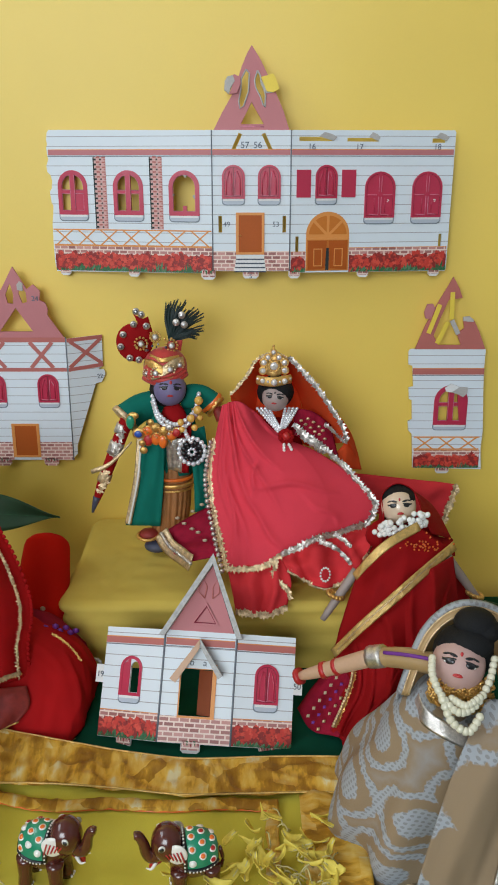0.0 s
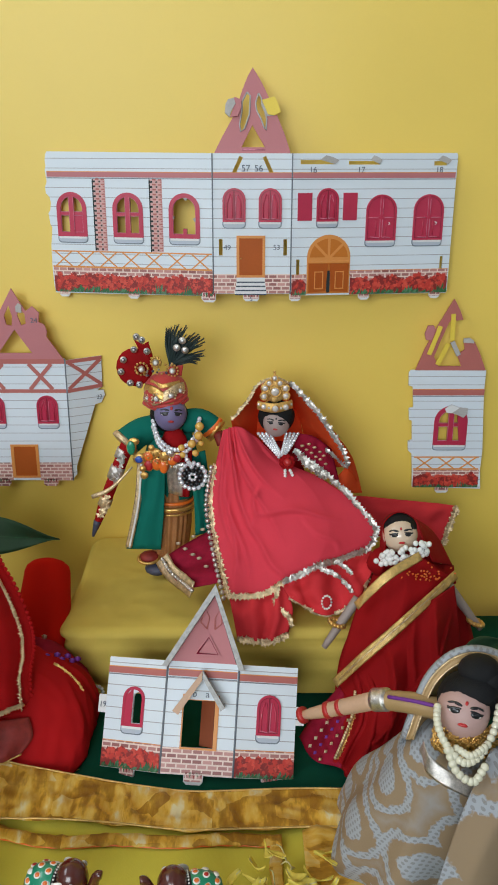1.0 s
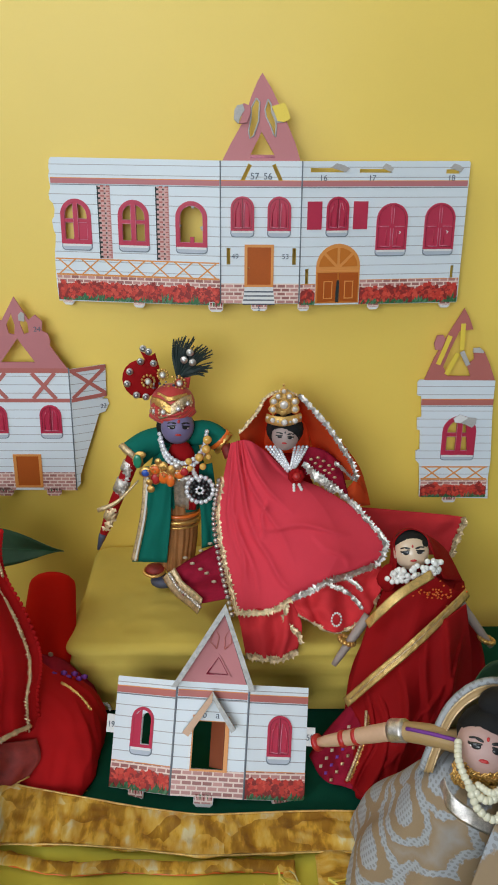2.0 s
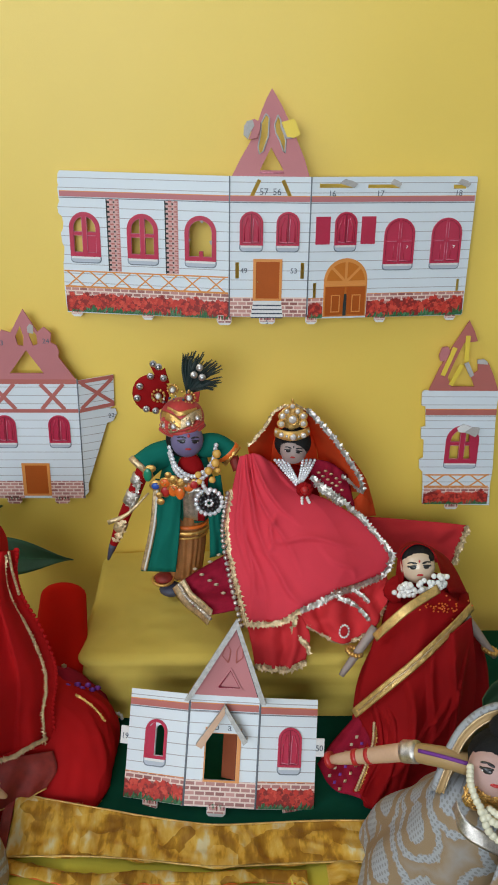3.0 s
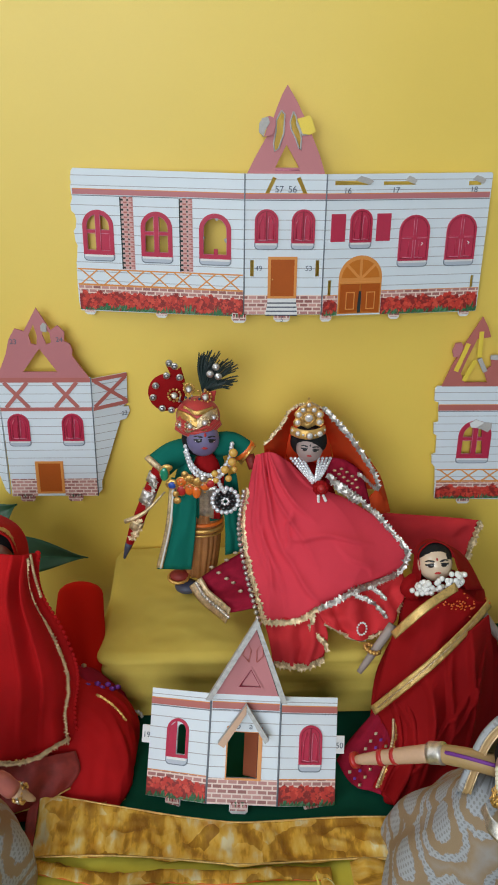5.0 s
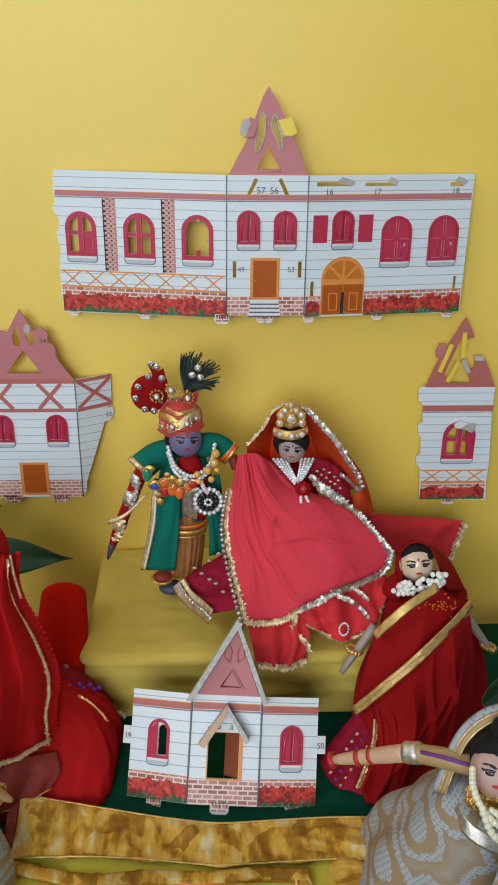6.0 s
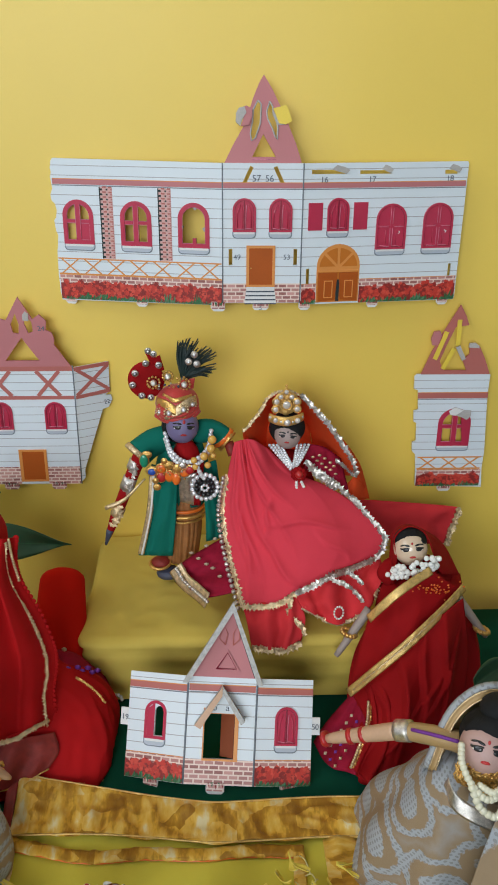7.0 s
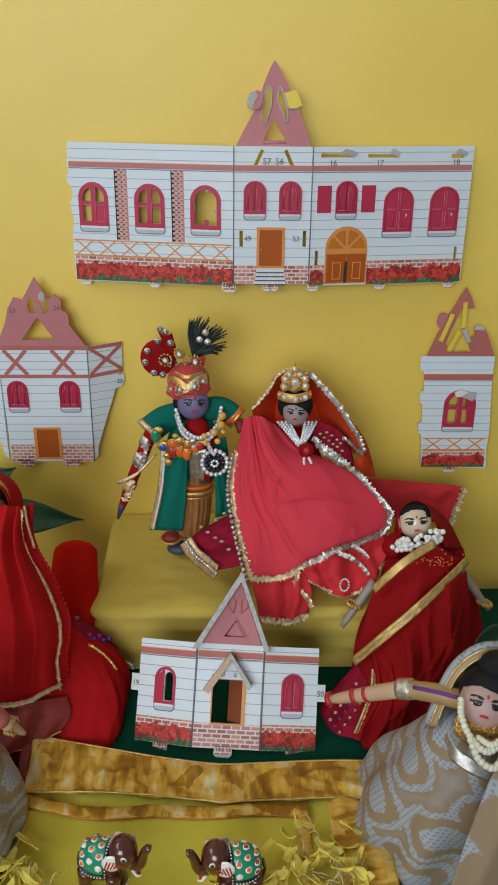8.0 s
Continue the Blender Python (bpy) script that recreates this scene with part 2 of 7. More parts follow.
M = {
    "backdrop": material("yellow_cloth", (0.84, 0.585, 0.085), 0.52, vary=0.05, grain=1500, blotch=6, bump=0.12, spec=0.85, crease=0.02, crease_size=6),
    "boxcloth": material("mustard_cloth", (0.64, 0.47, 0.09), 0.8, vary=0.12, grain=1400, blotch=18, bump=0.2, spec=0.3, crease=0.6, crease_size=38),
    "felt": material("green_felt", (0.004, 0.065, 0.038), 0.95, vary=0.25, grain=1800, bump=0.4, spec=0.1),
    "mat": material("lime_cloth", (0.60, 0.51, 0.06), 0.8, vary=0.06, grain=1600, bump=0.2, weave=900, spec=0.25, crease=0.05, crease_size=20),
    "brocade": foil("gold_brocade"),
    "palebrocade": foil("pale_gold_brocade", 0.06, 1, (34, 95, 60)),
    "plaster": material("grey_plaster", (0.42, 0.42, 0.43), 0.9, blotch=2),
    "card": banded("white_card", (0.70, 0.75, 0.80), (0.36, 0.34, 0.34), 1, 0.0081, 0.00055),
    "cardplain": material("bare_card", (0.74, 0.73, 0.72), 0.6, vary=0.1, grain=600),
    "greyboard": material("torn_greyboard", (0.45, 0.42, 0.40), 0.9, vary=0.3, grain=700),
    "pink": material("dusty_pink_print", (0.50, 0.17, 0.18), 0.55, vary=0.06, bump=0.05),
    "rust": material("rust_red_print", (0.46, 0.13, 0.11), 0.55, vary=0.08, bump=0.05),
    "window": material("crimson_print", (0.50, 0.030, 0.075), 0.28, vary=0.12, bump=0.05, coat=0.7),
    "silldark": material("dark_sill_print", (0.17, 0.20, 0.24), 0.4, vary=0.1),
    "windowdark": material("dark_crimson_print", (0.22, 0.010, 0.030), 0.35, vary=0.12, bump=0.05),
    # pale pink for scuffed card edges and for gloss highlights painted as lines
    "glintscuff": material("pink_glint_and_scuff", (0.60, 0.20, 0.28), 0.45, vary=0.35, grain=900, blotch=300),
    "bloomlight": material("light_red_print", (0.66, 0.075, 0.045), 0.5, vary=0.2, grain=700, blotch=250),
    "shootlight": material("light_green_print", (0.09, 0.22, 0.11), 0.5, vary=0.4, blotch=300),
    "fanlight": material("orange_brown_print", (0.56, 0.16, 0.012), 0.45, vary=0.10),
    "sill": material("silver_sill_print", (0.46, 0.50, 0.57), 0.4, vary=0.1),
    "door": material("brown_door_print", (0.42, 0.088, 0.010), 0.5, vary=0.12, spec=0.25),
    # door brown made darker: the open leaf's shade is put into its colour
    "doorshade": material("shaded_door_brown", (0.24, 0.055, 0.018), 0.55, vary=0.15),
    "frame": material("orange_frame_print", (0.70, 0.27, 0.06), 0.45, vary=0.08),
    "brick": bricked("brick_print"),
    "bloom": material("red_flower_print", (0.56, 0.040, 0.026), 0.5, vary=0.22, grain=700, blotch=250),
    "bloomdark": material("dark_red_print", (0.27, 0.020, 0.016), 0.5, vary=0.25, grain=700, blotch=250),
    "shoot": material("green_leaf_print", (0.03, 0.14, 0.05), 0.5, vary=0.4, blotch=300),
    "ink": material("dark_ink", (0.11, 0.13, 0.17), 0.6),
    "foldline": material("grey_fold", (0.16, 0.18, 0.21), 0.7, vary=0.3, grain=900),
    "paperyellow": material("yellow_tape", (0.80, 0.58, 0.06), 0.5),
    "rose": material("rose_red_cotton", (0.76, 0.058, 0.088), 0.85, vary=0.10, grain=2200, blotch=30, bump=0.2, spec=0.15, sheer=0.15, crease=0.42, crease_size=24),
    "scarlet": material("scarlet_cotton", (0.68, 0.040, 0.048), 0.85, vary=0.15, grain=2200, blotch=40, bump=0.2, spec=0.15, sheer=0.1, crease=0.3, crease_size=30),
    "orangeveil": material("orange_red_veil", (0.88, 0.13, 0.035), 0.85, vary=0.1, grain=2200, spec=0.15, sheer=0.5),
    "red": material("deep_red_chiffon", (0.31, 0.006, 0.008), 0.8, vary=0.2, grain=2200, blotch=40, bump=0.25, spec=0.12, sheer=0.1, crease=0.34, crease_size=32),
    # brighter copy of the deep red: stronger light on the left doll is coloured in
    "crimson": material("lit_red_chiffon", (0.47, 0.009, 0.011), 0.8, vary=0.2, grain=2200, blotch=40, bump=0.25, spec=0.12, sheer=0.12, crease=0.30, crease_size=30),
    "maroon": material("maroon_print_cloth", (0.27, 0.008, 0.028), 0.8, spec=0.12, vary=0.3, grain=900, blotch=120),
    "turban": material("brick_red_silk", (0.50, 0.035, 0.028), 0.5, vary=0.18, grain=1600, blotch=90, bump=0.3, sheen=0.2, crease=0.5, crease_size=110),
    "bolster": material("scarlet_felt", (0.52, 0.010, 0.004), 0.95, vary=0.12, grain=2000, spec=0.08),
    "gold": material("gold_trim", (0.70, 0.41, 0.12), 0.32, metal=0.75, vary=0.45, grain=1200, blotch=200, bump=0.6),
    "palegold": material("pale_gold_lace", (0.66, 0.49, 0.29), 0.35, metal=0.7, vary=0.6, grain=1500, blotch=300, bump=0.6),
    "silver": material("silver_trim", (0.62, 0.57, 0.53), 0.28, metal=0.85, vary=0.55, grain=1500, blotch=300, bump=0.6),
    "ivory": material("ivory_bead", (0.70, 0.66, 0.50), 0.22, vary=0.04, bump=0.0, coat=0.5),
    "stone": material("rhinestone", (0.80, 0.80, 0.83), 0.15, metal=0.35, vary=0.3, grain=1500, blotch=900, bump=0.5),
    "kundan": material("cut_glass_stone", (0.72, 0.66, 0.62), 0.12, metal=0.25, vary=0.35, grain=700, blotch=500, bump=0.2, coat=0.8),
    "crowngold": material("yellow_gold_casting", (0.80, 0.50, 0.16), 0.42, metal=0.6, vary=0.25, grain=1200, blotch=300, bump=0.6),
    "columnpink": material("pale_brick_print", (0.62, 0.36, 0.33), 0.5, vary=0.2, blotch=400),
    "cardedge": material("grey_card_edge", (0.46, 0.45, 0.44), 0.8, vary=0.35, grain=900, blotch=300, bump=0.5),
    "net": material("brown_red_net", (0.25, 0.020, 0.014), 0.6, vary=0.4, grain=1500, blotch=150, bump=0.5),
    "pearl": material("pearl_bead", (0.82, 0.81, 0.77), 0.2, vary=0.03, bump=0.0, coat=0.5),
    "amber": material("amber_bead", (0.72, 0.40, 0.08), 0.25, vary=0.1, bump=0.0, coat=0.5),
    "robe": material("green_robe_cloth", (0.005, 0.145, 0.108), 0.85, vary=0.15, grain=2000, spec=0.15),
    "blueskin": material("violet_blue_paint", (0.17, 0.14, 0.27), 0.5, vary=0.06, bump=0.02),
    "skin": material("pinkish_wood_paint", (0.46, 0.29, 0.26), 0.55, vary=0.08, bump=0.02),
    "greyskin": material("grey_wood_paint", (0.36, 0.27, 0.25), 0.55, vary=0.1, bump=0.02),
    "paleskin": material("cream_wood_paint", (0.66, 0.50, 0.36), 0.25, vary=0.04, bump=0.02, coat=0.5),
    "wood": material("tan_wood", (0.55, 0.34, 0.22), 0.5, vary=0.12, grain=500),
    "greywood": material("grey_wood", (0.33, 0.26, 0.23), 0.5, vary=0.12, grain=500),
    "hair": material("black_hair", (0.008, 0.008, 0.009), 0.7, vary=0.3, grain=2500, bump=0.7, spec=0.25),
    "slate": material("slate_paint", (0.05, 0.055, 0.09), 0.5),
    "feather": material("peacock_feather", (0.004, 0.018, 0.017), 0.45, vary=0.5, grain=900),
    "lips": material("red_paint", (0.45, 0.02, 0.02), 0.4),
    "violet": material("violet_thread", (0.15, 0.025, 0.24), 0.6),
    "orange": material("orange_enamel", (0.80, 0.16, 0.02), 0.3, coat=0.4),
    "blue": material("blue_enamel", (0.02, 0.08, 0.40), 0.3, coat=0.4),
    "green": material("green_enamel", (0.01, 0.24, 0.13), 0.3, vary=0.12, coat=0.5),
    "brown": material("brown_lacquer", (0.085, 0.018, 0.012), 0.22, vary=0.2, grain=300, coat=0.6),
    "white": material("white_enamel", (0.80, 0.77, 0.72), 0.3, vary=0.05, coat=0.3),
    "black": material("black_enamel", (0.010, 0.010, 0.012), 0.3, coat=0.4),
    "cream": material("cream_brocade", (0.56, 0.44, 0.30), 0.6, vary=0.18, grain=1500, blotch=90, bump=0.4, weave=1500),
    "creamlight": material("white_brocade", (0.50, 0.48, 0.45), 0.6, vary=0.1, grain=1500, blotch=90, bump=0.4, weave=1500),
    "leaf": material("green_leaf", (0.022, 0.080, 0.032), 0.45, vary=0.2, grain=300, blotch=60),
    "trim": material("gold_ribbon", (0.62, 0.40, 0.13), 0.38, metal=0.4, vary=0.5, grain=900, blotch=160, bump=0.5, crease=0.5, crease_size=120),
    "petal": material("yellow_petal", (0.90, 0.75, 0.13), 0.6, vary=0.2, grain=400, blotch=90, sheer=0.3),
    "straw": material("pale_petal_stem", (0.62, 0.55, 0.25), 0.6),
    "dhoti": material("bronze_silk", (0.40, 0.165, 0.055), 0.45, metal=0.3, vary=0.3, grain=1200, blotch=150, bump=0.5),
    "tan": material("tan_silk_stripe", (0.42, 0.27, 0.12), 0.5, metal=0.15, vary=0.15, grain=1500, weave=1500),
    "paisley": paisley("cream_paisley_brocade", middle=(0.115, 0.425)),
    "farpaisley": paisley("cream_paisley_brocade", middle=(-0.246, 0.420)),
    "pallu": paisley("tan_brocade_end", 20, 0.0, 0.46),
    "dotted": paisley("pale_dotted_brocade", 10, 0.88, 0.885),
    # near-black for printed dashes and for strips that stand in for shade
    "dark": material("dark_print_and_shade", (0.02, 0.03, 0.03), 0.8),
}


# ---- mesh tools ----
def V(p):
    return Vector(p)


def curve(pts, n):
    """n + 1 places along a smooth line through pts."""
    pts = [V(p) for p in pts]
    out = []
    for i in range(n + 1):
        s = i / n * (len(pts) - 1)
        k = min(int(s), len(pts) - 2)
        f = s - k
        p1, p2 = pts[k], pts[k + 1]
        p0 = pts[k - 1] if k else p1 * 2 - p2
        p3 = pts[k + 2] if k + 2 < len(pts) else p2 * 2 - p1
        out.append(0.5 * ((2 * p1) + (p2 - p0) * f + (2 * p0 - 5 * p1 + 4 * p2 - p3) * f * f + (3 * p1 - p0 - 3 * p2 + p3) * f ** 3))
    return out


class Shape:
    """Gathers geometry, with a material for each face, into one mesh."""

    def __init__(self):
        self.v, self.f, self.m, self.s, self.mats = [], [], [], [], []

    def slot(self, name):
        if name not in self.mats:
            self.mats.append(name)
        return self.mats.index(name)

    def add(self, verts, faces, mat, smooth=True, m=None):
        b, k = len(self.v), self.slot(mat)
        self.v += [tuple(m @ V(p)) if m else tuple(p) for p in verts]
        self.f += [tuple(i + b for i in f) for f in faces]
        self.m += [k] * len(faces)
        self.s += [smooth] * len(faces)

    def flat(self, outlines, n0, n1, mat, m=None):
        """A flat piece between the levels n0 and n1: the first outline, less the others."""
        from_tess = tessellate([[V((x, y, 0)) for x, y in o] for o in outlines])
        pts = [p for o in outlines for p in o]
        n = len(pts)
        verts = [(x, y, n1) for x, y in pts] + [(x, y, n0) for x, y in pts]
        faces = []
        for a, b, c in from_tess:
            (ax, ay), (bx, by), (cx, cy) = pts[a], pts[b], pts[c]
            if (bx - ax) * (cy - ay) - (by - ay) * (cx - ax) < 0:
                a, c = c, a
            faces += [(a, b, c), (c + n, b + n, a + n)]
        s = 0
        for j, o in enumerate(outlines):
            area = sum(o[i - 1][0] * o[i][1] - o[i][0] * o[i - 1][1] for i in range(len(o)))
            for i in range(len(o)):
                a, b = s + i, s + (i + 1) % len(o)
                if (area > 0) == (j > 0):
                    a, b = b, a
                faces.append((b, a, a + n, b + n))
            s += len(o)
        self.add(verts, faces, mat, False, m)

    def bar(self, x0, y0, x1, y1, w, n0, n1, mat, m=None):
        d = Vector((x1 - x0, y1 - y0)).normalized() * w / 2
        self.flat([[(x0 + d.y, y0 - d.x), (x1 + d.y, y1 - d.x), (x1 - d.y, y1 + d.x), (x0 - d.y, y0 + d.x)]], n0, n1, mat, m)

    def ball(self, c, r, mat, m=None, seg=10, ring=6):
        r = (r, r, r) if isinstance(r, (int, float)) else r
        vs, fs = [], []
        for j in range(ring + 1):
            a = math.pi * j / ring
            for i in range(seg):
                b = 2 * math.pi * i / seg
                vs.append((c[0] + r[0] * math.sin(a) * math.cos(b), c[1] + r[1] * math.sin(a) * math.sin(b), c[2] + r[2] * math.cos(a)))
        for j in range(ring):
            for i in range(seg):
                k = (i + 1) % seg
                fs.append((j * seg + i, (j + 1) * seg + i, (j + 1) * seg + k, j * seg + k))
        self.add(vs, fs, mat, True, m)

    def tube(self, pts, radii, mat, seg=10, flat=1.0, across=(0, 0, 1), cap=True):
        """A tube along pts; flat squeezes it at right angles to across."""
        pts = [V(p) for p in pts]
        if isinstance(radii, (int, float)):
            radii = [radii] * len(pts)
        vs, fs = [], []
        for i, p in enumerate(pts):
            d = (pts[min(i + 1, len(pts) - 1)] - pts[max(i - 1, 0)]).normalized()
            a = V(across) - d * d.dot(V(across))
            a = a.normalized() if a.length > 1e-4 else d.orthogonal().normalized()
            b = d.cross(a)
            for k in range(seg):
                q = 2 * math.pi * k / seg
                vs.append(p + (a * math.cos(q) + b * math.sin(q) * flat) * radii[i])
        for i in range(len(pts) - 1):
            for k in range(seg):
                l = (k + 1) % seg
                fs.append((i * seg + k, i * seg + l, (i + 1) * seg + l, (i + 1) * seg + k))
        if cap:
            fs += [tuple(range(seg))[::-1], tuple(range((len(pts) - 1) * seg, len(pts) * seg))]
        self.add(vs, fs, mat)

    def sheet(self, grid, mat, thick=0.0007):
        """Cloth through a grid of places, with a thickness and closed rims."""
        nu, nv = len(grid), len(grid[0])
        top, low = [], []
        for i in range(nu):
            for j in range(nv):
                du = grid[min(i + 1, nu - 1)][j] - grid[max(i - 1, 0)][j]
                dv = grid[i][min(j + 1, nv - 1)] - grid[i][max(j - 1, 0)]
                nn = du.cross(dv)
                nn = nn.normalized() if nn.length > 1e-12 else V((0, -1, 0))
                top.append(grid[i][j] + nn * thick / 2)
                low.append(grid[i][j] - nn * thick / 2)
        n, fs = nu * nv, []
        for i in range(nu - 1):
            for j in range(nv - 1):
                a, b, c, d = i * nv + j, (i + 1) * nv + j, (i + 1) * nv + j + 1, i * nv + j + 1
                fs += [(a, b, c, d), (d + n, c + n, b + n, a + n)]
        rim = [i * nv for i in range(nu)] + [(nu - 1) * nv + j for j in range(1, nv)] + [i * nv + nv - 1 for i in range(nu - 2, -1, -1)] + [j for j in range(nv - 2, 0, -1)]
        for i in range(len(rim)):
            a, b = rim[i], rim[(i + 1) % len(rim)]
            fs.append((b, a, a + n, b + n))
        self.add(top + low, fs, mat)

    def lace(self, pts, w, mat, n=40, rough=0.35, seed=1):
        """A crinkled metallic edging along a line."""
        rnd = random.Random(seed)
        line = curve(pts, n)
        line = [p + V((rnd.uniform(-1, 1), rnd.uniform(-1, 1), rnd.uniform(-1, 1))) * w * rough * 0.3 for p in line]
        self.tube(line, [w * (0.62 + 0.5 * rough * rnd.uniform(-1, 1)) for _ in line], mat, 6, 0.35, (0, 0.5, 0.8))
        fine = curve(line, int(n * 1.9))
        for i in range(1, len(fine) - 1):
            d = (fine[i + 1] - fine[i - 1]).normalized()
            a = d.cross(V((0, -0.85, 0.5))).normalized() * (1 if i % 2 else -1)
            q = w * rnd.uniform(0.6, 1.15)
            c = fine[i] + V((0, -0.3, 0.15)) * w
            self.add([c - d * w * 0.55, c + d * w * 0.55, c + a * q + V((0, -0.35 * rnd.random(), 0.2 * rnd.random())) * w, c + V((0, 0.5, -0.2)) * w], [(0, 1, 2), (0, 3, 1), (1, 3, 2), (2, 3, 0)], mat, False)

    def beads(self, pts, n, r, mat):
        for p in curve(pts, n - 1):
            self.ball(p, r, mat, None, 8, 5)

    def mesh(self, name):
        me = bpy.data.meshes.new(name)
        me.from_pydata(self.v, [], self.f)
        me.polygons.foreach_set("material_index", self.m)
        me.polygons.foreach_set("use_smooth", self.s)
        for k in self.mats:
            me.materials.append(M[k])
        me.update()
        return me

    def thing(self, name, label="", category="", group="", kind="", m=None):
        ob = new(name, self.mesh(name))
        if m:
            ob.matrix_world = m
        return tagged(ob, label, category, group, kind)

    def part(self, name, parent, label="", m=None):
        ob = new(name, self.mesh(name))
        ob.parent = parent
        if m:
            ob.matrix_local = m
        return tagged(ob, label)


from mathutils.geometry import tessellate_polygon as tessellate


def patch(left, right, low, high, n, fold=0.0, folds=3.0, seed=0, sag=0.0, way=(0, -0.85, 0.5), creases=()):
    """A grid of cloth between four edge lines: low goes from left's start to right's start, high from left's end to right's end."""
    L, Rr, A, B = curve(left, n), curve(right, n), curve(low, n), curve(high, n)
    grid = []
    for i in range(n + 1):
        u = i / n
        row = []
        for j in range(n + 1):
            v = j / n
            p = L[j] * (1 - u) + Rr[j] * u + A[i] * (1 - v) + B[i] * v
            p = p - (A[0] * (1 - u) * (1 - v) + A[n] * u * (1 - v) + B[0] * (1 - u) * v + B[n] * u * v)
            e = min(1, 5 * min(u, 1 - u)) * min(1, 5 * v + 0.2)
            w = math.sin(folds * 2 * math.pi * u + 2.2 * v + seed + 2 * noise.noise(V((u * 2, v * 2, seed)))) + 0.8 * noise.noise(V((u * 4, v * 3, seed + 5)))
            w += 0.9 * (1 - 2.4 * abs(noise.noise(V((u * 3.2 + v * 0.9, v * 0.9, seed + 9)))))
            lift = 0.0
            for u0, v0, u1, v1, high, wide in creases:
                du, dv = u1 - u0, v1 - v0
                ln = math.hypot(du, dv)
                k = ((u - u0) * du + (v - v0) * dv) / ln ** 2
                d = ((u - u0) * dv - (v - v0) * du) / ln + 0.015 * math.sin(7 * k + u0 * 40)
                if -0.1 < k < 1.1:
                    lift += high * math.sin(math.pi * min(1, max(0, (k + 0.1) / 1.2))) * (math.exp(-d / wide) if d > 0 else math.exp(-(3.2 * d / wide) ** 2))
            row.append(p + V(way) * (lift * min(1, 8 * u, 8 * (1 - u)) + fold * w * e + sag * math.sin(math.pi * u) * math.sin(math.pi * v)))
        grid.append(row)
    return grid


def words(text, size, parent, m, mat="ink"):
    cu = bpy.data.curves.new("number", "FONT")
    cu.body, cu.size, cu.align_x, cu.extrude = text, size, "CENTER", 0.0001
    tmp = new("number", cu)
    me = bpy.data.meshes.new_from_object(tmp.evaluated_get(bpy.context.evaluated_depsgraph_get()))
    bpy.data.objects.remove(tmp)
    me.materials.clear()
    me.materials.append(M[mat])
    ob = new("printed_number", me)
    ob.parent, ob.matrix_local = parent, m
    return ob


def arch(x, y, w, h, inset=0.0, n=16):
    """The outline of a round-headed opening standing on (x, y), its middle."""
    r = w / 2 - inset
    top = y + h - w / 2
    return [(x - r, y + inset), (x + r, y + inset)] + [(x + r * math.cos(a), top + r * math.sin(a)) for a in (math.pi * i / n for i in range(n + 1))]


def rect(x0, y0, x1, y1):
    return [(x0, y0), (x1, y0), (x1, y1), (x0, y1)]


def empty(name, m, label, category, group=""):
    ob = new(name)
    ob.matrix_world = m
    ob.empty_display_size = 0.02
    return tagged(ob, label, category, group)


# ---- the setting ----
def box(name, x0, y0, z0, x1, y1, z1, mat, label):
    s = Shape()
    s.flat([rect(x0, y0, x1, y1)], z0, z1, mat)
    return s.thing(name, label, "wall", "", "structure")


box("floor", -1.35, -1.7, -0.78, 1.35, 0.9, -0.72, "plaster", "plain pale floor under the table")
box("wall_north", -1.35, 0.80, -0.72, 1.35, 0.90, 2.3, "plaster", "plain pale wall behind the yellow backdrop")
s = Shape()
s.flat([rect(-1.35, -0.72, 1.35, 2.3), rect(-1.25, 0.40, 0.05, 1.40)], 0.0, 0.1, "plaster", pose(0, -1.6, 0, 90))
s.thing("wall_south", "plain pale wall with a window behind the camera", "wall", "", "structure")
s = Shape()
s.flat([rect(-1.6, -0.72, 0.80, 2.3), rect(-0.6, 1.0, 0.5, 1.9)], 0.0, 0.1, "plaster", pose(-1.35, 0, 0, 90, 0, 90))
s.thing("wall_west", "plain pale side wall with a window", "wall", "", "structure")
box("wall_east", 1.25, -1.6, -0.72, 1.35, 0.80, 2.3, "plaster", "plain pale side wall")
box("ceiling", -1.35, -1.7, 2.3, 1.35, 0.9, 2.36, "plaster", "plain pale ceiling")

s = Shape()
grid = []
for i in range(41):
    x = -0.9 + 1.8 * i / 40
    row = []
    for j in range(41):
        y = -0.5 + 1.222 * j / 40
        row.append(V((x, y, -0.0015 + 0.0008 * noise.noise(V((x * 9, y * 9, 1))))))
    grid.append(row)
s.sheet(grid, "felt", 0.002)
s.thing("green_floor_cloth", "dark green felt cloth spread flat under the display", "cloth", "", "structure")

table = empty("table", pose(0, 0, -0.72), "plain wooden table under the green cloth", "table")
s = Shape()
s.flat([rect(-0.9, -0.5, 0.9, 0.72)], 0.68, 0.716, "wood")
s.part("tabletop", table)
for x, y in ((-0.86, -0.46), (0.86, -0.46), (-0.86, 0.68), (0.86, 0.68)):
    s = Shape()
    s.flat([rect(x - 0.03, y - 0.03, x + 0.03, y + 0.03)], 0.0, 0.68, "wood")
    s.part("leg", table)

# the yellow backdrop hangs on the wall, down behind the table
s = Shape()
grid = []
for i in range(61):
    x = -0.9 + 1.8 * i / 60
    row = []
    for j in range(70):
        y, z = 0.784, 1.3 - 1.62 * j / 69
        w = 0.003 * noise.noise(V((x * 3, z * 2.5, 4))) + 0.0015 * noise.noise(V((x * 9, z * 3, 9)))
        row.append(V((x, y + w, z)))
    grid.append(row)
s.sheet(grid, "backdrop", 0.0012)
s.thing("backdrop", "yellow cloth backdrop hanging behind the dolls and houses", "backdrop", "", "structure")

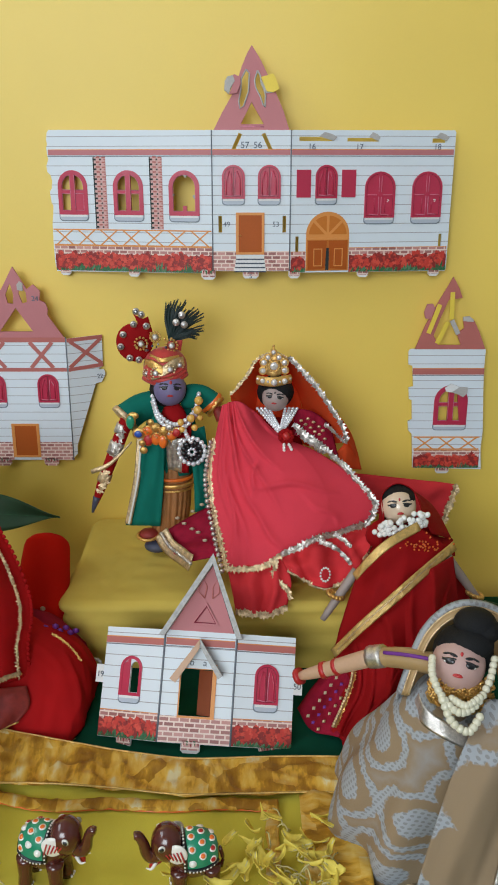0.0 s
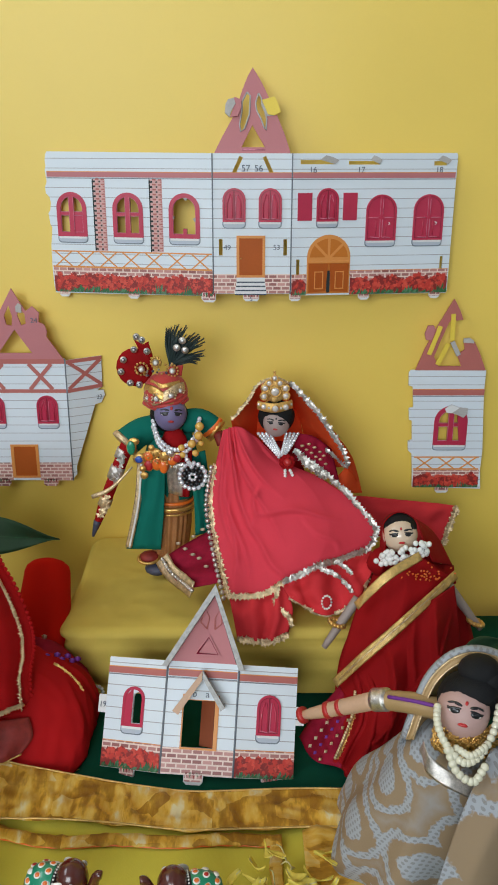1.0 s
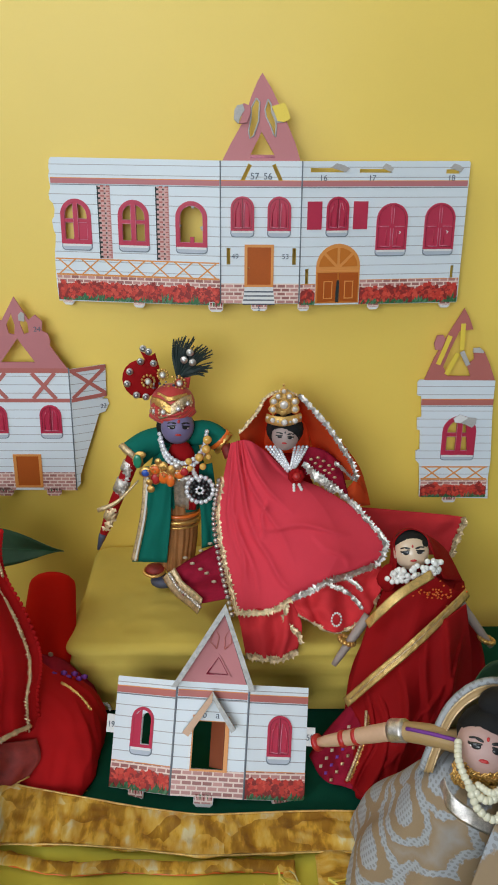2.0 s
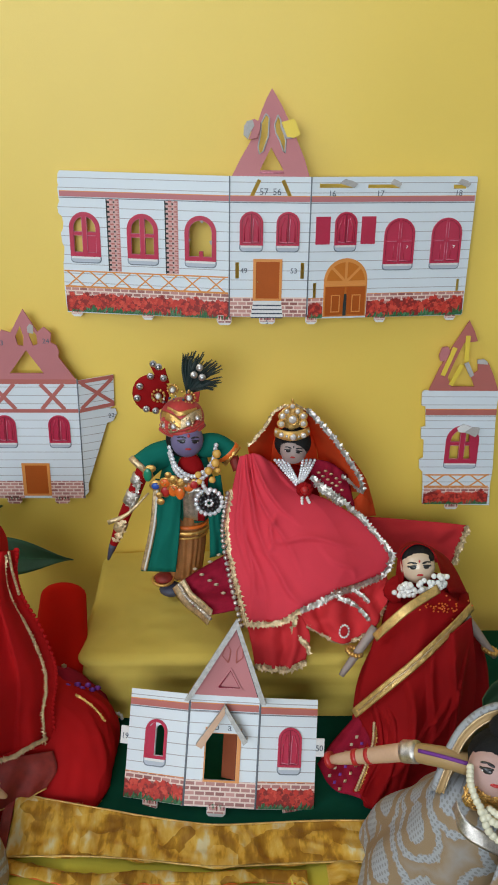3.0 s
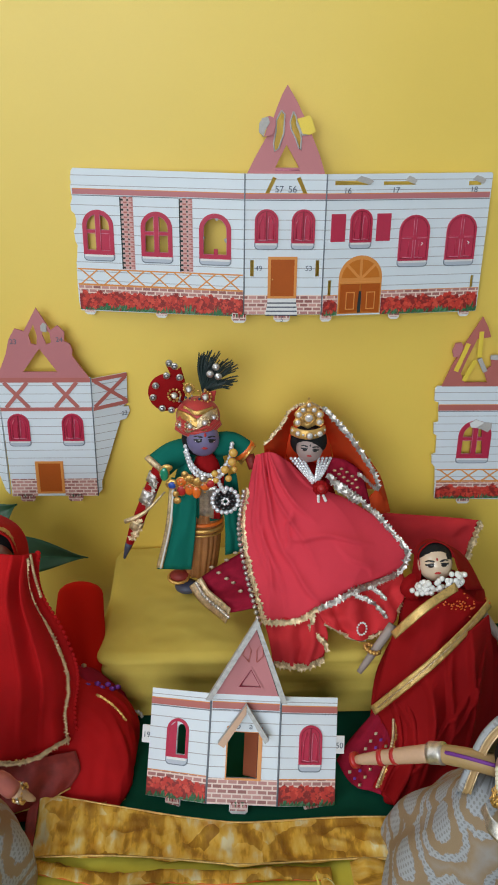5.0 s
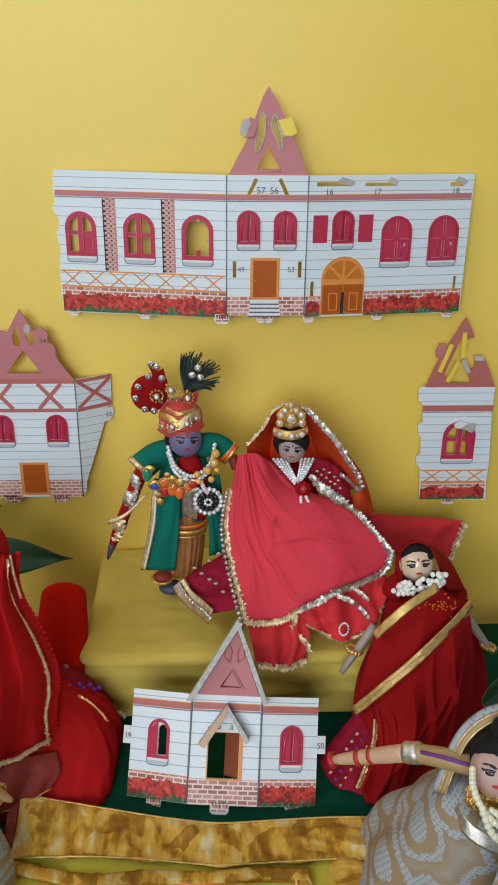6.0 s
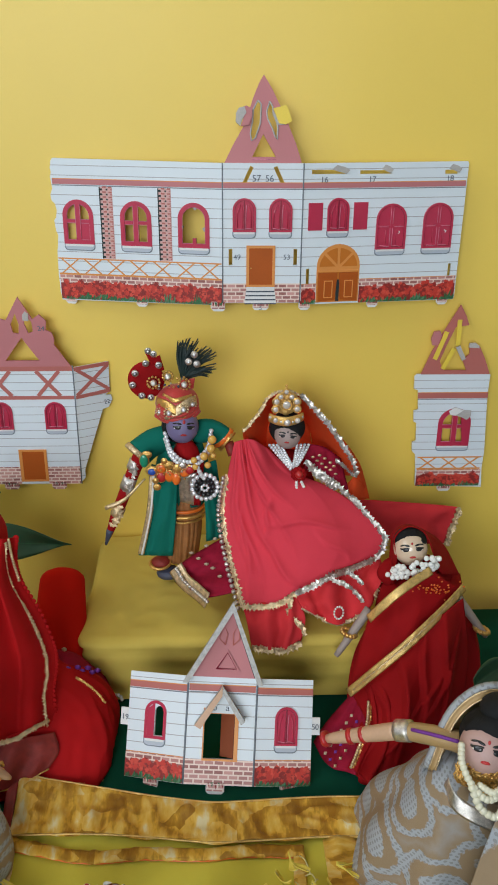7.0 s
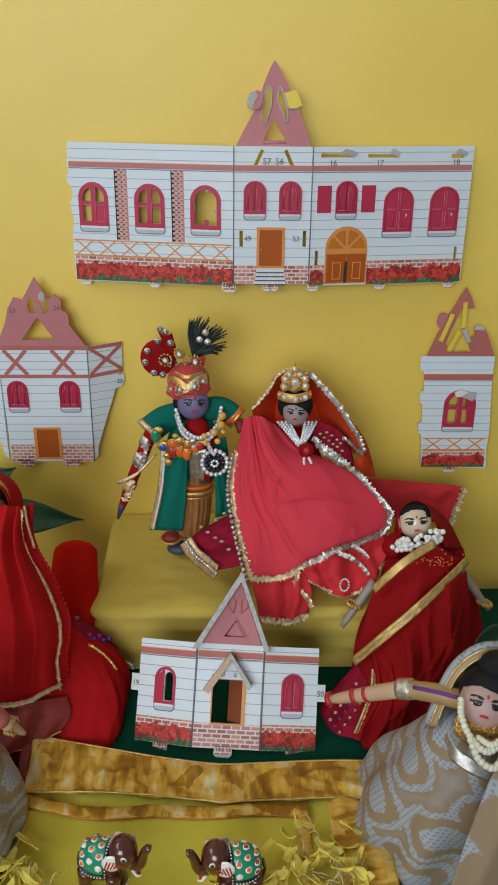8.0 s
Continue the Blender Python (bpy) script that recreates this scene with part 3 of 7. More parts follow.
# a low box under a mustard cloth
def cloth_box():
    s = Shape()
    x0, x1, y0, y1, h, r = -0.158, 0.135, 0.600, 0.783, 0.060, 0.008
    prof = [(-0.002, 0.001), (0.001, 0.007), (0.004, 0.012), (0.001, 0.018), (0.0005, 0.024), (0.0018, 0.029), (0.0012, 0.033), (-0.0005, 0.038), (0.0, 0.044), (0.0025, 0.047), (0.0, h - r)]
    prof += [(r * (1 - math.cos(a)), h - r + r * math.sin(a)) for a in (radians(15 * k) for k in range(1, 7))]
    prof += [(0.02, h), (0.035, h + 0.0006), (0.05, h), (0.065, h + 0.0006), (0.08, h), (0.091, h)]
    loop = []
    n = 140
    for k in range(n):
        q = 2 * math.pi * k / n
        c, d = math.cos(q), math.sin(q)
        e = 0.09
        loop.append((math.copysign(abs(c) ** e, c), math.copysign(abs(d) ** e, d)))
    cx, cy, hx, hy = (x0 + x1) / 2, (y0 + y1) / 2, (x1 - x0) / 2, (y1 - y0) / 2
    vs, fs = [], []
    for inset, z in prof:
        for c, d in loop:
            p = V((cx + c * (hx - inset), cy + d * (hy - min(inset, hy)), z))
            w = noise.noise(V((p.x * 14, p.y * 14, p.z * 60))) * 0.0024 + noise.noise(V((p.x * 40, p.y * 40, p.z * 160))) * 0.0020 + (0.5 - 2 * abs(noise.noise(V((p.x * 22 + p.y * 9, p.y * 26, p.z * 30))))) * 0.0012
            vs.append(p + V((c, d, 0.4 if z > 0.03 else 0)) * w)
    m_ = len(prof)
    for i in range(m_ - 1):
        for k in range(n):
            l = (k + 1) % n
            fs.append((i * n + k, i * n + l, (i + 1) * n + l, (i + 1) * n + k))
    fs.append(tuple(range((m_ - 1) * n, m_ * n)))
    s.add(vs, fs, "boxcloth")
    return s.thing("covered_box", "low box draped in creased mustard yellow cloth", "box")


cloth_box()


# ---- card houses ----
def sill_shape(s, x, y, w):
    """A rounded silvery sill, pale above and dark along its lower rim."""
    def o(g, top, low):
        r = 0.0034
        left = [(x - w / 2 + g + r * (1 - math.cos(a)), y - low + r * (1 - math.sin(a))) for a in (radians(18 * k) for k in range(6))]
        return [(x - w / 2 + g, y - top)] + left + [(2 * x - px, py) for px, py in left[::-1]] + [(x + w / 2 - g, y - top)]
    s.flat([o(-0.0002, 0, 0.0056)], 0.0, 0.0005, "silldark")
    s.flat([o(0.0004, 0, 0.0048)], 0.0, 0.0008, "sill")
    s.flat([rect(x - w / 2 + 0.0012, y - 0.0018, x + w / 2 - 0.0012, y)], 0.0, 0.0010, "cardplain")


def closed_window(parent, x, y, w, h, bars=True):
    """Round-headed crimson window, embossed, over a silvery sill; y is the top of the sill."""
    s = Shape()
    s.flat([arch(x, y, w, h)], 0.0, 0.0007, "window")
    s.flat([arch(x, y, w, h), arch(x, y, w, h, 0.0017)], 0.0007, 0.0014, "window")
    wob = math.sin(x * 900.0)
    s.flat([arch(x, y, w, h, 0.0017), arch(x, y, w, h, 0.0022)], 0.0007, 0.0010, "windowdark")
    # pale tubes below: scuffs, and gloss highlights put into the colour
    if bars:
        s.bar(x, y + 0.001, x, y + h - 0.001, 0.0022, 0.0007, 0.0015, "window")
        s.bar(x - w / 2 + 0.0018, y + h * 0.50, x + w / 2 - 0.0018, y + h * 0.50, 0.0020, 0.0007, 0.0014, "window")
        for k in (-1, 1):
            s.tube([(x + k * 0.0011, y + h * q, 0.0014) for q in (0.08, 0.25, 0.46)], 0.00030, "glintscuff", 5)
            s.tube([(x + k * 0.0011, y + h * q, 0.0014) for q in (0.56, 0.72, 0.90)], 0.00026, "glintscuff", 5)
            s.tube([(x + k * w * q, y + h * 0.50 + 0.0010 * wob * (q - 0.2), 0.0014) for q in (0.10, 0.26, 0.40)], 0.00030, "glintscuff", 5)
            s.tube([(x + k * w * 0.17, y + h * q, 0.0008) for q in (0.12, 0.3, 0.42)], 0.00045, "window", 6)
        s.tube([(x + w * (0.24 + 0.03 * wob), y + h * 0.40, 0.0010), (x + w * 0.29, y + h * 0.38, 0.0012), (x + w * 0.25, y + h * 0.34, 0.0010)], 0.00045, "cardplain", 5)
    else:
        s.bar(x, y + 0.001, x, y + h - 0.001, 0.0009, 0.0007, 0.0012, "windowdark")
        for k in (-1, 1):
            s.tube([(x + k * w * 0.06, y + 0.003, 0.0009), (x + k * w * 0.07, y + h * 0.55, 0.0009), (x + k * w * 0.10, y + h * 0.80, 0.0009)], 0.00032, "window" if k < 0 else "glintscuff", 5)
            s.tube([(x + k * w * 0.30, y + 0.0035, 0.0008), (x + k * w * 0.30, y + h * 0.56, 0.0008), (x + k * w * 0.16, y + h * 0.82, 0.0008)], 0.0006, "window", 6)
    s.tube([(x - w * 0.34, y + 0.0030 + 0.0005 * wob, 0.0009), (x - w * 0.1, y + 0.0024, 0.0009), (x + w * 0.16, y + 0.0030, 0.0009), (x + w * 0.33, y + 0.0024 - 0.0005 * wob, 0.0009)], 0.00034, "glintscuff", 5)
    wn = s.part("window", parent)
    s = Shape()
    sill_shape(s, x, y, w)
    s.part("sill", parent)
    return wn


def open_window(parent, x, y, w, h, panes=(1, 1, 1, 1), whole=True):
    """A punched-out window: a crimson ring with a cross; panes that stay closed are marked 0."""
    s = Shape()
    s.flat([arch(x, y, w, h), arch(x, y, w, h, w * 0.13)], -0.002, 0.0008, "window")
    torn = arch(x, y, w, h, w * 0.14)
    s.tube([(px, py, 0.0002 + 0.0005 * math.sin(9.0 * k)) for k, (px, py) in enumerate(torn)] + [(torn[0][0], torn[0][1], 0.0004)], 0.00030, "glintscuff", 5)
    if whole:
        for k in (-1, 1):
            s.tube([(x + k * w * 0.075, y + h * q, 0.0009) for q in (0.15, 0.3, 0.45, 0.6, 0.75, 0.9)], 0.00028, "glintscuff", 5)
            s.tube([(x + w * q, y + h * 0.52 + k * w * 0.058, 0.0005) for q in (-0.36, -0.2, 0.0, 0.2, 0.36)], 0.00028, "glintscuff", 5)
        s.bar(x, y + 0.001, x, y + h - 0.001, w * 0.17, -0.0019, 0.0010, "window")
        s.bar(x - w / 2 + 0.001, y + h * 0.52, x + w / 2 - 0.001, y + h * 0.52, w * 0.09, -0.0018, 0.0005, "window")
    else:
        for px, py, r in ((0.05, 0.88, 0.0016), (0.36, 0.42, 0.0020), (-0.36, 0.46, 0.0011)):
            s.flat([[(x + w * px + r * math.cos(a) * (1.3 if k % 2 else 0.8), y + h * py + r * math.sin(a)) for k, a in enumerate(radians(51 * q) for q in range(7))]], -0.0016, 0.0006, "greyboard")
        s.flat([rect(x - w * 0.04, y + h * 0.08, x + w * 0.08, y + h * 0.22)], -0.0019, 0.0007, "window")
    for k, (ax, ay) in enumerate(((-1, 1), (1, 1), (-1, 0), (1, 0))):
        if not panes[k]:
            s.flat([rect(min(x, x + ax * w * 0.42), y + ay * h * 0.5 + 0.001, max(x, x + ax * w * 0.42), y + h * (0.5 + ay * 0.3))], -0.0017, 0.0003, "window")
    s.part("window", parent)
    s = Shape()
    sill_shape(s, x, y, w)
    s.part("sill", parent)


def stripe(parent, name, x0, x1, y0, y1, mat, up=0.0003):
    s = Shape()
    s.flat([rect(x0, y0, x1, y1)], 0.0, up, mat)
    return s.part(name, parent)


def cornice(parent, x0, x1, y0, y1, mat="pink"):
    """A printed cornice: a dusty band between an orange line and a dark one."""
    s = Shape()
    s.flat([rect(x0, y0, x1, y1)], 0.0, 0.0003, mat)
    s.flat([rect(x0, y1, x1, y1 + 0.0006)], 0.0, 0.0003, "frame")
    s.flat([rect(x0, y0 - 0.0012, x1, y0 - 0.0006)], 0.0, 0.0003, "foldline")
    return s.part("cornice_stripe", parent)


def lattice(parent, x0, x1, y0, y1, n, w, mat, rails=True):
    s = Shape()
    if rails:
        s.bar(x0, y0, x1, y0, w, 0, 0.00032, mat)
        s.bar(x0, y1, x1, y1, w, 0, 0.00032, mat)
    for i in range(n):
        a, b = x0 + (x1 - x0) * (i + 0.12) / n, x0 + (x1 - x0) * (i + 0.88) / n
        s.bar(a, y0, b, y1, w, 0, 0.0004, mat)
        s.bar(a, y1, b, y0, w, 0, 0.00048, mat)
    return s.part("lattice", parent)


def flower_bed(parent, x0, x1, y0, y1, seed):
    """A printed bed: pale brick showing above a mass of red blooms, with green shoots at the foot."""
    rnd = random.Random(seed)
    s = Shape()
    s.flat([rect(x0, y0, x1, y1)], 0, 0.0003, "brick")
    s.flat([rect(x0, y1, x1, y1 + 0.0005)], 0, 0.0003, "frame")
    h = y1 - y0
    n = int((x1 - x0) / 0.0021)

    def top(x):
        return y0 + h * (0.76 + 0.20 * noise.noise(V((x * 90, seed, 2))) + 0.10 * noise.noise(V((x * 300, seed, 6))))

    for i in range(n * 2):
        x = x0 + (x1 - x0) * (i + 0.5) / (n * 2)
        w = (x1 - x0) / (n * 4) * 1.02
        s.flat([rect(x - w, y0 + 0.0003, x + w, top(x) - 0.0016)], 0.0003, 0.0004, "bloomdark")
    for i in range(n * 7):
        x, r = rnd.uniform(x0 + 0.0018, x1 - 0.0018), rnd.uniform(0.0011, 0.0026)
        y = y0 + 0.0016 + (top(x) - y0 - 0.0026) * rnd.random() ** 0.8
        k = rnd.random() * 6
        pts = [(x + r * math.cos(k + a) * (1 if j % 2 else 0.66), y + r * math.sin(k + a) * (1 if j % 2 else 0.66)) for j, a in enumerate(math.pi / 5 * q for q in range(10))]
        s.flat([pts], 0.0003, 0.00045 + 0.0003 * rnd.random(), rnd.choice(("bloom", "bloom", "bloomlight", "bloomdark")))
    for i in range(n * 3):
        x = rnd.uniform(x0 + 0.0012, x1 - 0.0012)
        dense = max(0.0, 0.5 + 1.2 * noise.noise(V((x * 70, seed, 9))))
        hh, t = rnd.uniform(0.001, 0.0025) + h * 0.34 * dense * rnd.random(), rnd.uniform(-0.003, 0.003)
        t = max(x0 - x + 0.0004, min(x1 - x - 0.0004, t))
        s.flat([[(x - 0.0006, y0 + 0.0002), (x + 0.0007, y0 + 0.0002), (x + t + 0.0006, y0 + hh * 0.6), (x + t, y0 + hh)]], 0.0003, 0.0008 + 0.0002 * rnd.random(), "shoot" if rnd.random() < 0.7 else "shootlight")
    return s.part("flower_bed", parent)


def tab(parent, x, y, w=0.010, h=0.0065, mat="cardplain"):
    s = Shape()
    s.flat([[(x - w / 2, y + 0.002), (x - w / 2, y - h + 0.002), (x - w / 2 + 0.002, y - h), (x + w / 2 - 0.002, y - h), (x + w / 2, y - h + 0.002), (x + w / 2, y + 0.002)]], -0.0019, -0.0002, mat)
    s.flat([rect(x - w * 0.46, y - h + 0.0022, x + w * 0.46, y + 0.0015)], -0.0002, 0.0002, "brick")
    for k in range(5):
        px = x - w * 0.38 + w * 0.19 * k
        s.flat([[(px - 0.0011, y + 0.0018), (px + 0.0012, y + 0.0016), (px + 0.0004, y - h * (0.25 + 0.12 * (k % 3)))]], -0.0002, 0.0003, "shoot" if k % 2 else "bloomdark")
    s.part("tab", parent)


def panel(name, parent, m, outline, holes=(), mat="card", label=""):
    s = Shape()
    s.flat([outline, *holes], -0.002, 0.0, mat)
    return s.part(name, parent, label, m)


def slot(x, y, w, h, turn=0.0):
    c, d = math.cos(turn), math.sin(turn)
    return [(x + c * a - d * b, y + d * a + c * b) for a, b in ((-w / 2, -h / 2), (w / 2, -h / 2), (w / 2, h / 2), (-w / 2, h / 2))]


def at(x, y, n=0.0004):
    return Matrix.Translation((x, y, n))


def long_house():
    Z = 0.310
    th = empty("cardboard_house", pose(0.002, 0.751, Z), "long white cardboard house front with crimson windows and pink spire", "cardboard house")
    H = 0.118
    # middle panel
    mid = panel("panel", th, pose(-0.034, 0, 0, 90), rect(0.0003, 0, 0.0677, H), [slot(0.0215, 0.1085, 0.0032, 0.015, -0.45), slot(0.0475, 0.1085, 0.0032, 0.015, 0.45), slot(0.0068, 0.0405, 0.0032, 0.014), slot(0.063, 0.0405, 0.0032, 0.014)])
    cornice(mid, 0.0006, 0.0674, 0.0980, 0.1022)
    for x in (0.0185, 0.0495):
        closed_window(mid, x, 0.0620, 0.0198, 0.0280, False)
    stripe(mid, "brick_base", 0.0005, 0.0205, 0.0005, 0.0175, "brick")
    stripe(mid, "brick_base", 0.0455, 0.0675, 0.0005, 0.0175, "brick")
    s = Shape()
    s.flat([rect(0.0205, 0.0145, 0.0455, 0.0505), rect(0.023, 0.0165, 0.0432, 0.0482)], 0, 0.0009, "frame")
    s.flat([rect(0.023, 0.0165, 0.0432, 0.0482)], 0, 0.0005, "door")
    d = s.part("door", mid)
    s = Shape()
    s.ball((0.0245, 0.031, 0.0008), 0.0008, "gold", None, 6, 4)
    s.part("door_knob", d)
    for k in range(4):
        s = Shape()
        s.flat([rect(0.0205 - 0.0005 * k, 0.0110 - 0.0036 * k, 0.0455 + 0.0005 * k, 0.0134 - 0.0036 * k)], 0, 0.0006 + 0.0002 * k, "cardplain")
        s.flat([rect(0.0205 - 0.0005 * k, 0.0098 - 0.0036 * k, 0.0455 + 0.0005 * k, 0.0110 - 0.0036 * k)], 0, 0.0005, "slate")
        s.part("step", mid)
    tab(mid, 0.0335, 0.0, 0.014)
    tab(mid, -0.004, -0.001, 0.012)
    words("57", 0.0075, mid, at(0.0285, 0.1035))
    words("56", 0.0075, mid, at(0.0395, 0.1035))
    words("49", 0.0062, mid, at(0.0125, 0.0385))
    words("53", 0.0062, mid, at(0.0555, 0.0385))
    words("5", 0.0055, mid, at(0.0335, -0.0062))
    # pink spire over the middle panel
    holes = [[(-0.0091, 0.0058), (0.0108, 0.0059), (0.0001, 0.0238)],
             [(-0.0045, 0.0497), (-0.008, 0.0423), (-0.0089, 0.0331), (-0.0111, 0.0242), (-0.0097, 0.0184), (-0.006, 0.0207), (-0.0024, 0.0322), (-0.0021, 0.0467)],
             [(0.0052, 0.0489), (0.0031, 0.0411), (0.0036, 0.0354), (0.007, 0.0283), (0.01, 0.0212), (0.0119, 0.0195), (0.0121, 0.0288), (0.0102, 0.0341), (0.0082, 0.0389), (0.0081, 0.0446)]]
    sp = panel("spire", th, pose(0.000, 0.002, H - 0.001, 80), [(-0.0327, 0.0), (0.0327, 0.0), (0.0275, 0.0159), (0.022, 0.0284), (0.018, 0.0381), (0.0122, 0.0489), (0.0078, 0.0576), (0.0003, 0.0694), (-0.0037, 0.0626), (-0.0081, 0.0523), (-0.0118, 0.0414), (-0.014, 0.0339), (-0.0177, 0.0273), (-0.0251, 0.0147)], holes, "pink")
    for h in holes[1:]:
        s = Shape()
        s.tube([(x + 0.0004 * math.sin(11 * q), y, 0.0004) for q, (x, y) in enumerate(h + h[:1])], 0.0007, "greyboard", 5)
        s.part("torn_edge", sp, "torn grey card")
    s = Shape()
    s.tube([(holes[0][0][0], holes[0][0][1] - 0.002, 0.0), (holes[0][1][0], holes[0][1][1] - 0.002, 0.0)], 0.0006, "glintscuff", 5)
    s.part("crease", sp)
    s = Shape()
    s.flat([[(0.0081, 0.0433), (0.0187, 0.046), (0.0207, 0.042), (0.0237, 0.0337), (0.0186, 0.0311), (0.013, 0.0319)]], 0.0004, 0.0022, "paperyellow")
    s.part("sticker", sp, "folded yellow tape")
    s = Shape()
    s.flat([[(0.0073, 0.0406), (0.0086, 0.0411), (0.0135, 0.0324), (0.0182, 0.0311), (0.0126, 0.0306)]], 0.0004, 0.0012, "greyboard")
    s.flat([[(-0.0228, 0.033), (-0.0224, 0.0396), (-0.0201, 0.0435), (-0.0155, 0.0444), (-0.014, 0.0401), (-0.0173, 0.0348), (-0.0191, 0.0295)]], 0.0004, 0.0034, "greyboard")
    s.flat([[(-0.0169, 0.0444), (-0.0141, 0.0453), (-0.0095, 0.0432), (-0.009, 0.0379), (-0.0121, 0.0304), (-0.0186, 0.0295), (-0.0164, 0.0352)]], 0.0004, 0.0028, "pink")
    s.part("torn_edge", sp, "torn grey card")
    # left wing
    L = pose(-0.034, 0, 0, 90, 0, 0) @ pose(0, 0, 0, 0, -10.2, 0)
    e = [(-0.1465, H + 0.001), (-0.148, H - 0.001), (-0.149, 0.111), (-0.1485, 0.1075), (-0.1495, 0.104), (-0.1485, 0.094), (-0.1505, 0.089), (-0.150, 0.084), (-0.147, 0.081), (-0.146, 0.076), (-0.147, 0.070), (-0.149, 0.067), (-0.148, 0.058), (-0.1465, 0.055), (-0.1475, 0.046), (-0.1485, 0.040), (-0.149, 0.02), (-0.1485, 0.004), (-0.1475, -0.003)]
    xs = (-0.1272, -0.0757, -0.0250)
    lw = panel("panel", th, L, [(-0.0003, -0.0020), (-0.0003, H)] + e, [arch(x, 0.0475, 0.0275, 0.038, 0.002) for x in xs])
    cornice(lw, -0.148, -0.0006, 0.0980, 0.1022)
    open_window(lw, xs[0], 0.0475, 0.0275, 0.038, (1, 1, 1, 0))
    open_window(lw, xs[1], 0.0475, 0.0275, 0.038)
    open_window(lw, xs[2], 0.0475, 0.0275, 0.038, (1, 1, 1, 1), False)
    for x in (-0.1010, -0.0498):
        s = Shape()
        s.flat([rect(x - 0.0055, 0.0355, x + 0.0055, 0.0965)], 0, 0.0003, "columnpink")
        s.flat([rect(x - 0.0060, 0.0355, x - 0.0050, 0.0965)], 0, 0.0004, "dark")
        for k in range(15):
            y = 0.0362 + k * 0.0041
            s.flat([rect(x - 0.0060, y, x - 0.0030, y + 0.0016)], 0, 0.0006, "dark")
            s.flat([rect(x - 0.0028, y + 0.0021, x + 0.0002, y + 0.0034)], 0, 0.0005, "rust")
            s.flat([rect(x + 0.0002, y + 0.0001, x + 0.0016, y + 0.0014)], 0, 0.0006, "dark")
            s.flat([rect(x + 0.0024, y + 0.0020, x + 0.0052, y + 0.0031)], 0, 0.0005, "rust")
            s.flat([rect(x + 0.0040, y + 0.0002, x + 0.0054, y + 0.0013)], 0, 0.0005, "pink")
        s.part("brick_column", lw)
    lattice(lw, -0.1480, -0.001, 0.021, 0.0345, 7, 0.0011, "frame")
    flower_bed(lw, -0.1476, -0.0005, -0.0020, 0.020, 3)
    for x in (-0.139, -0.0735, -0.006):
        tab(lw, x, 0.0)
    # right wing
    Rm = pose(0.034, 0, 0, 90, 0, 0) @ pose(0, 0, 0, 0, 8, 0)
    rw = panel("panel", th, Rm, [(0.0003, -0.0014), (0.1445, -0.002), (0.1455, -0.0005), (0.1460, H - 0.001), (0.1450, H + 0.0005), (0.0003, H)], [slot(0.0215, 0.111, 0.029, 0.0035), slot(0.063, 0.1105, 0.028, 0.003), slot(0.131, 0.110, 0.012, 0.0035), slot(0.0065, 0.023, 0.003, 0.014), slot(0.138, 0.0255, 0.003, 0.011)])
    cornice(rw, 0.0006, 0.1450, 0.0980, 0.1022)
    for x in (0.0795, 0.1225):
        closed_window(rw, x + 0.0003, 0.0455, 0.0275, 0.039)
    closed_window(rw, 0.0315, 0.0622, 0.0195, 0.0278, False)
    for x in (0.0115, 0.0515):
        stripe(rw, "shutter", x - 0.0063, x + 0.0063, 0.063, 0.086, "window", 0.0007)
    s = Shape()
    s.flat([arch(0.034, 0.0, 0.039, 0.051)], 0, 0.0004, "frame")
    s.flat([rect(0.0155, 0.0005, 0.0525, 0.0272)], 0, 0.0005, "fanlight")
    # dark strip stands in for the shade between the parted leaves
    s.flat([rect(0.0325, 0.0006, 0.0355, 0.0200)], 0, 0.0007, "dark")
    s.flat([rect(0.0150, 0.0268, 0.0530, 0.0284)], 0, 0.0011, "frame")
    for k in range(4):
        a0, a1 = math.pi * (k + 0.09) / 4, math.pi * (k + 0.91) / 4
        o = [(0.034 + r * math.cos(a), 0.0305 + r * math.sin(a)) for r, a in [(0.0030, (a0 + a1) / 2)] + [(0.0172, a0 + (a1 - a0) * q / 4) for q in range(5)]]
        s.flat([o], 0, 0.0007, "fanlight")
    dr = s.part("double_door", rw)
    for x0, x1 in ((0.0162, 0.0332), (0.0348, 0.0518)):
        s = Shape()
        e = 0.0016 if x0 < 0.02 else -0.0016
        s.flat([[(x0 - min(e, 0) * 0.9, 0.0010 + 0.0012 * (e < 0)), (x1 - max(e, 0) * 0.9, 0.0010 + 0.0012 * (e > 0)), (x1, 0.0262), (x0, 0.0262)]], 0.0008, 0.0015, "door")
        s.flat([rect(x0 + 0.005, 0.004, x1 - 0.004, 0.0195), rect(x0 + 0.0058, 0.0048, x1 - 0.0048, 0.0187)], 0.0015, 0.0019, "frame")
        s.part("door_leaf", dr)
    flower_bed(rw, 0.054, 0.1446, -0.0015, 0.0195, 5)
    flower_bed(rw, 0.001, 0.014, -0.0012, 0.0165, 6)
    for x in (0.0045, 0.0675, 0.134):
        tab(rw, x, 0.0)
    for t, x in (("16", 0.018), ("17", 0.060), ("18", 0.130)):
        words(t, 0.0068, rw, at(x, 0.1025))
    for x, w in ((0.024, 0.016), (0.068, 0.01), (0.128, 0.012)):
        s = Shape()
        s.flat([[(x, 0.113), (x + w * 0.3, 0.1165), (x + w * 0.7, 0.115), (x + w, 0.1125), (x + w * 0.8, 0.1095), (x + w * 0.4, 0.1112)]], 0.0, 0.0012, "greyboard")
        s.part("torn_edge", rw, "torn grey card")
    for ob, u in ((mid, 0.0), (mid, 0.068)):
        s = Shape()
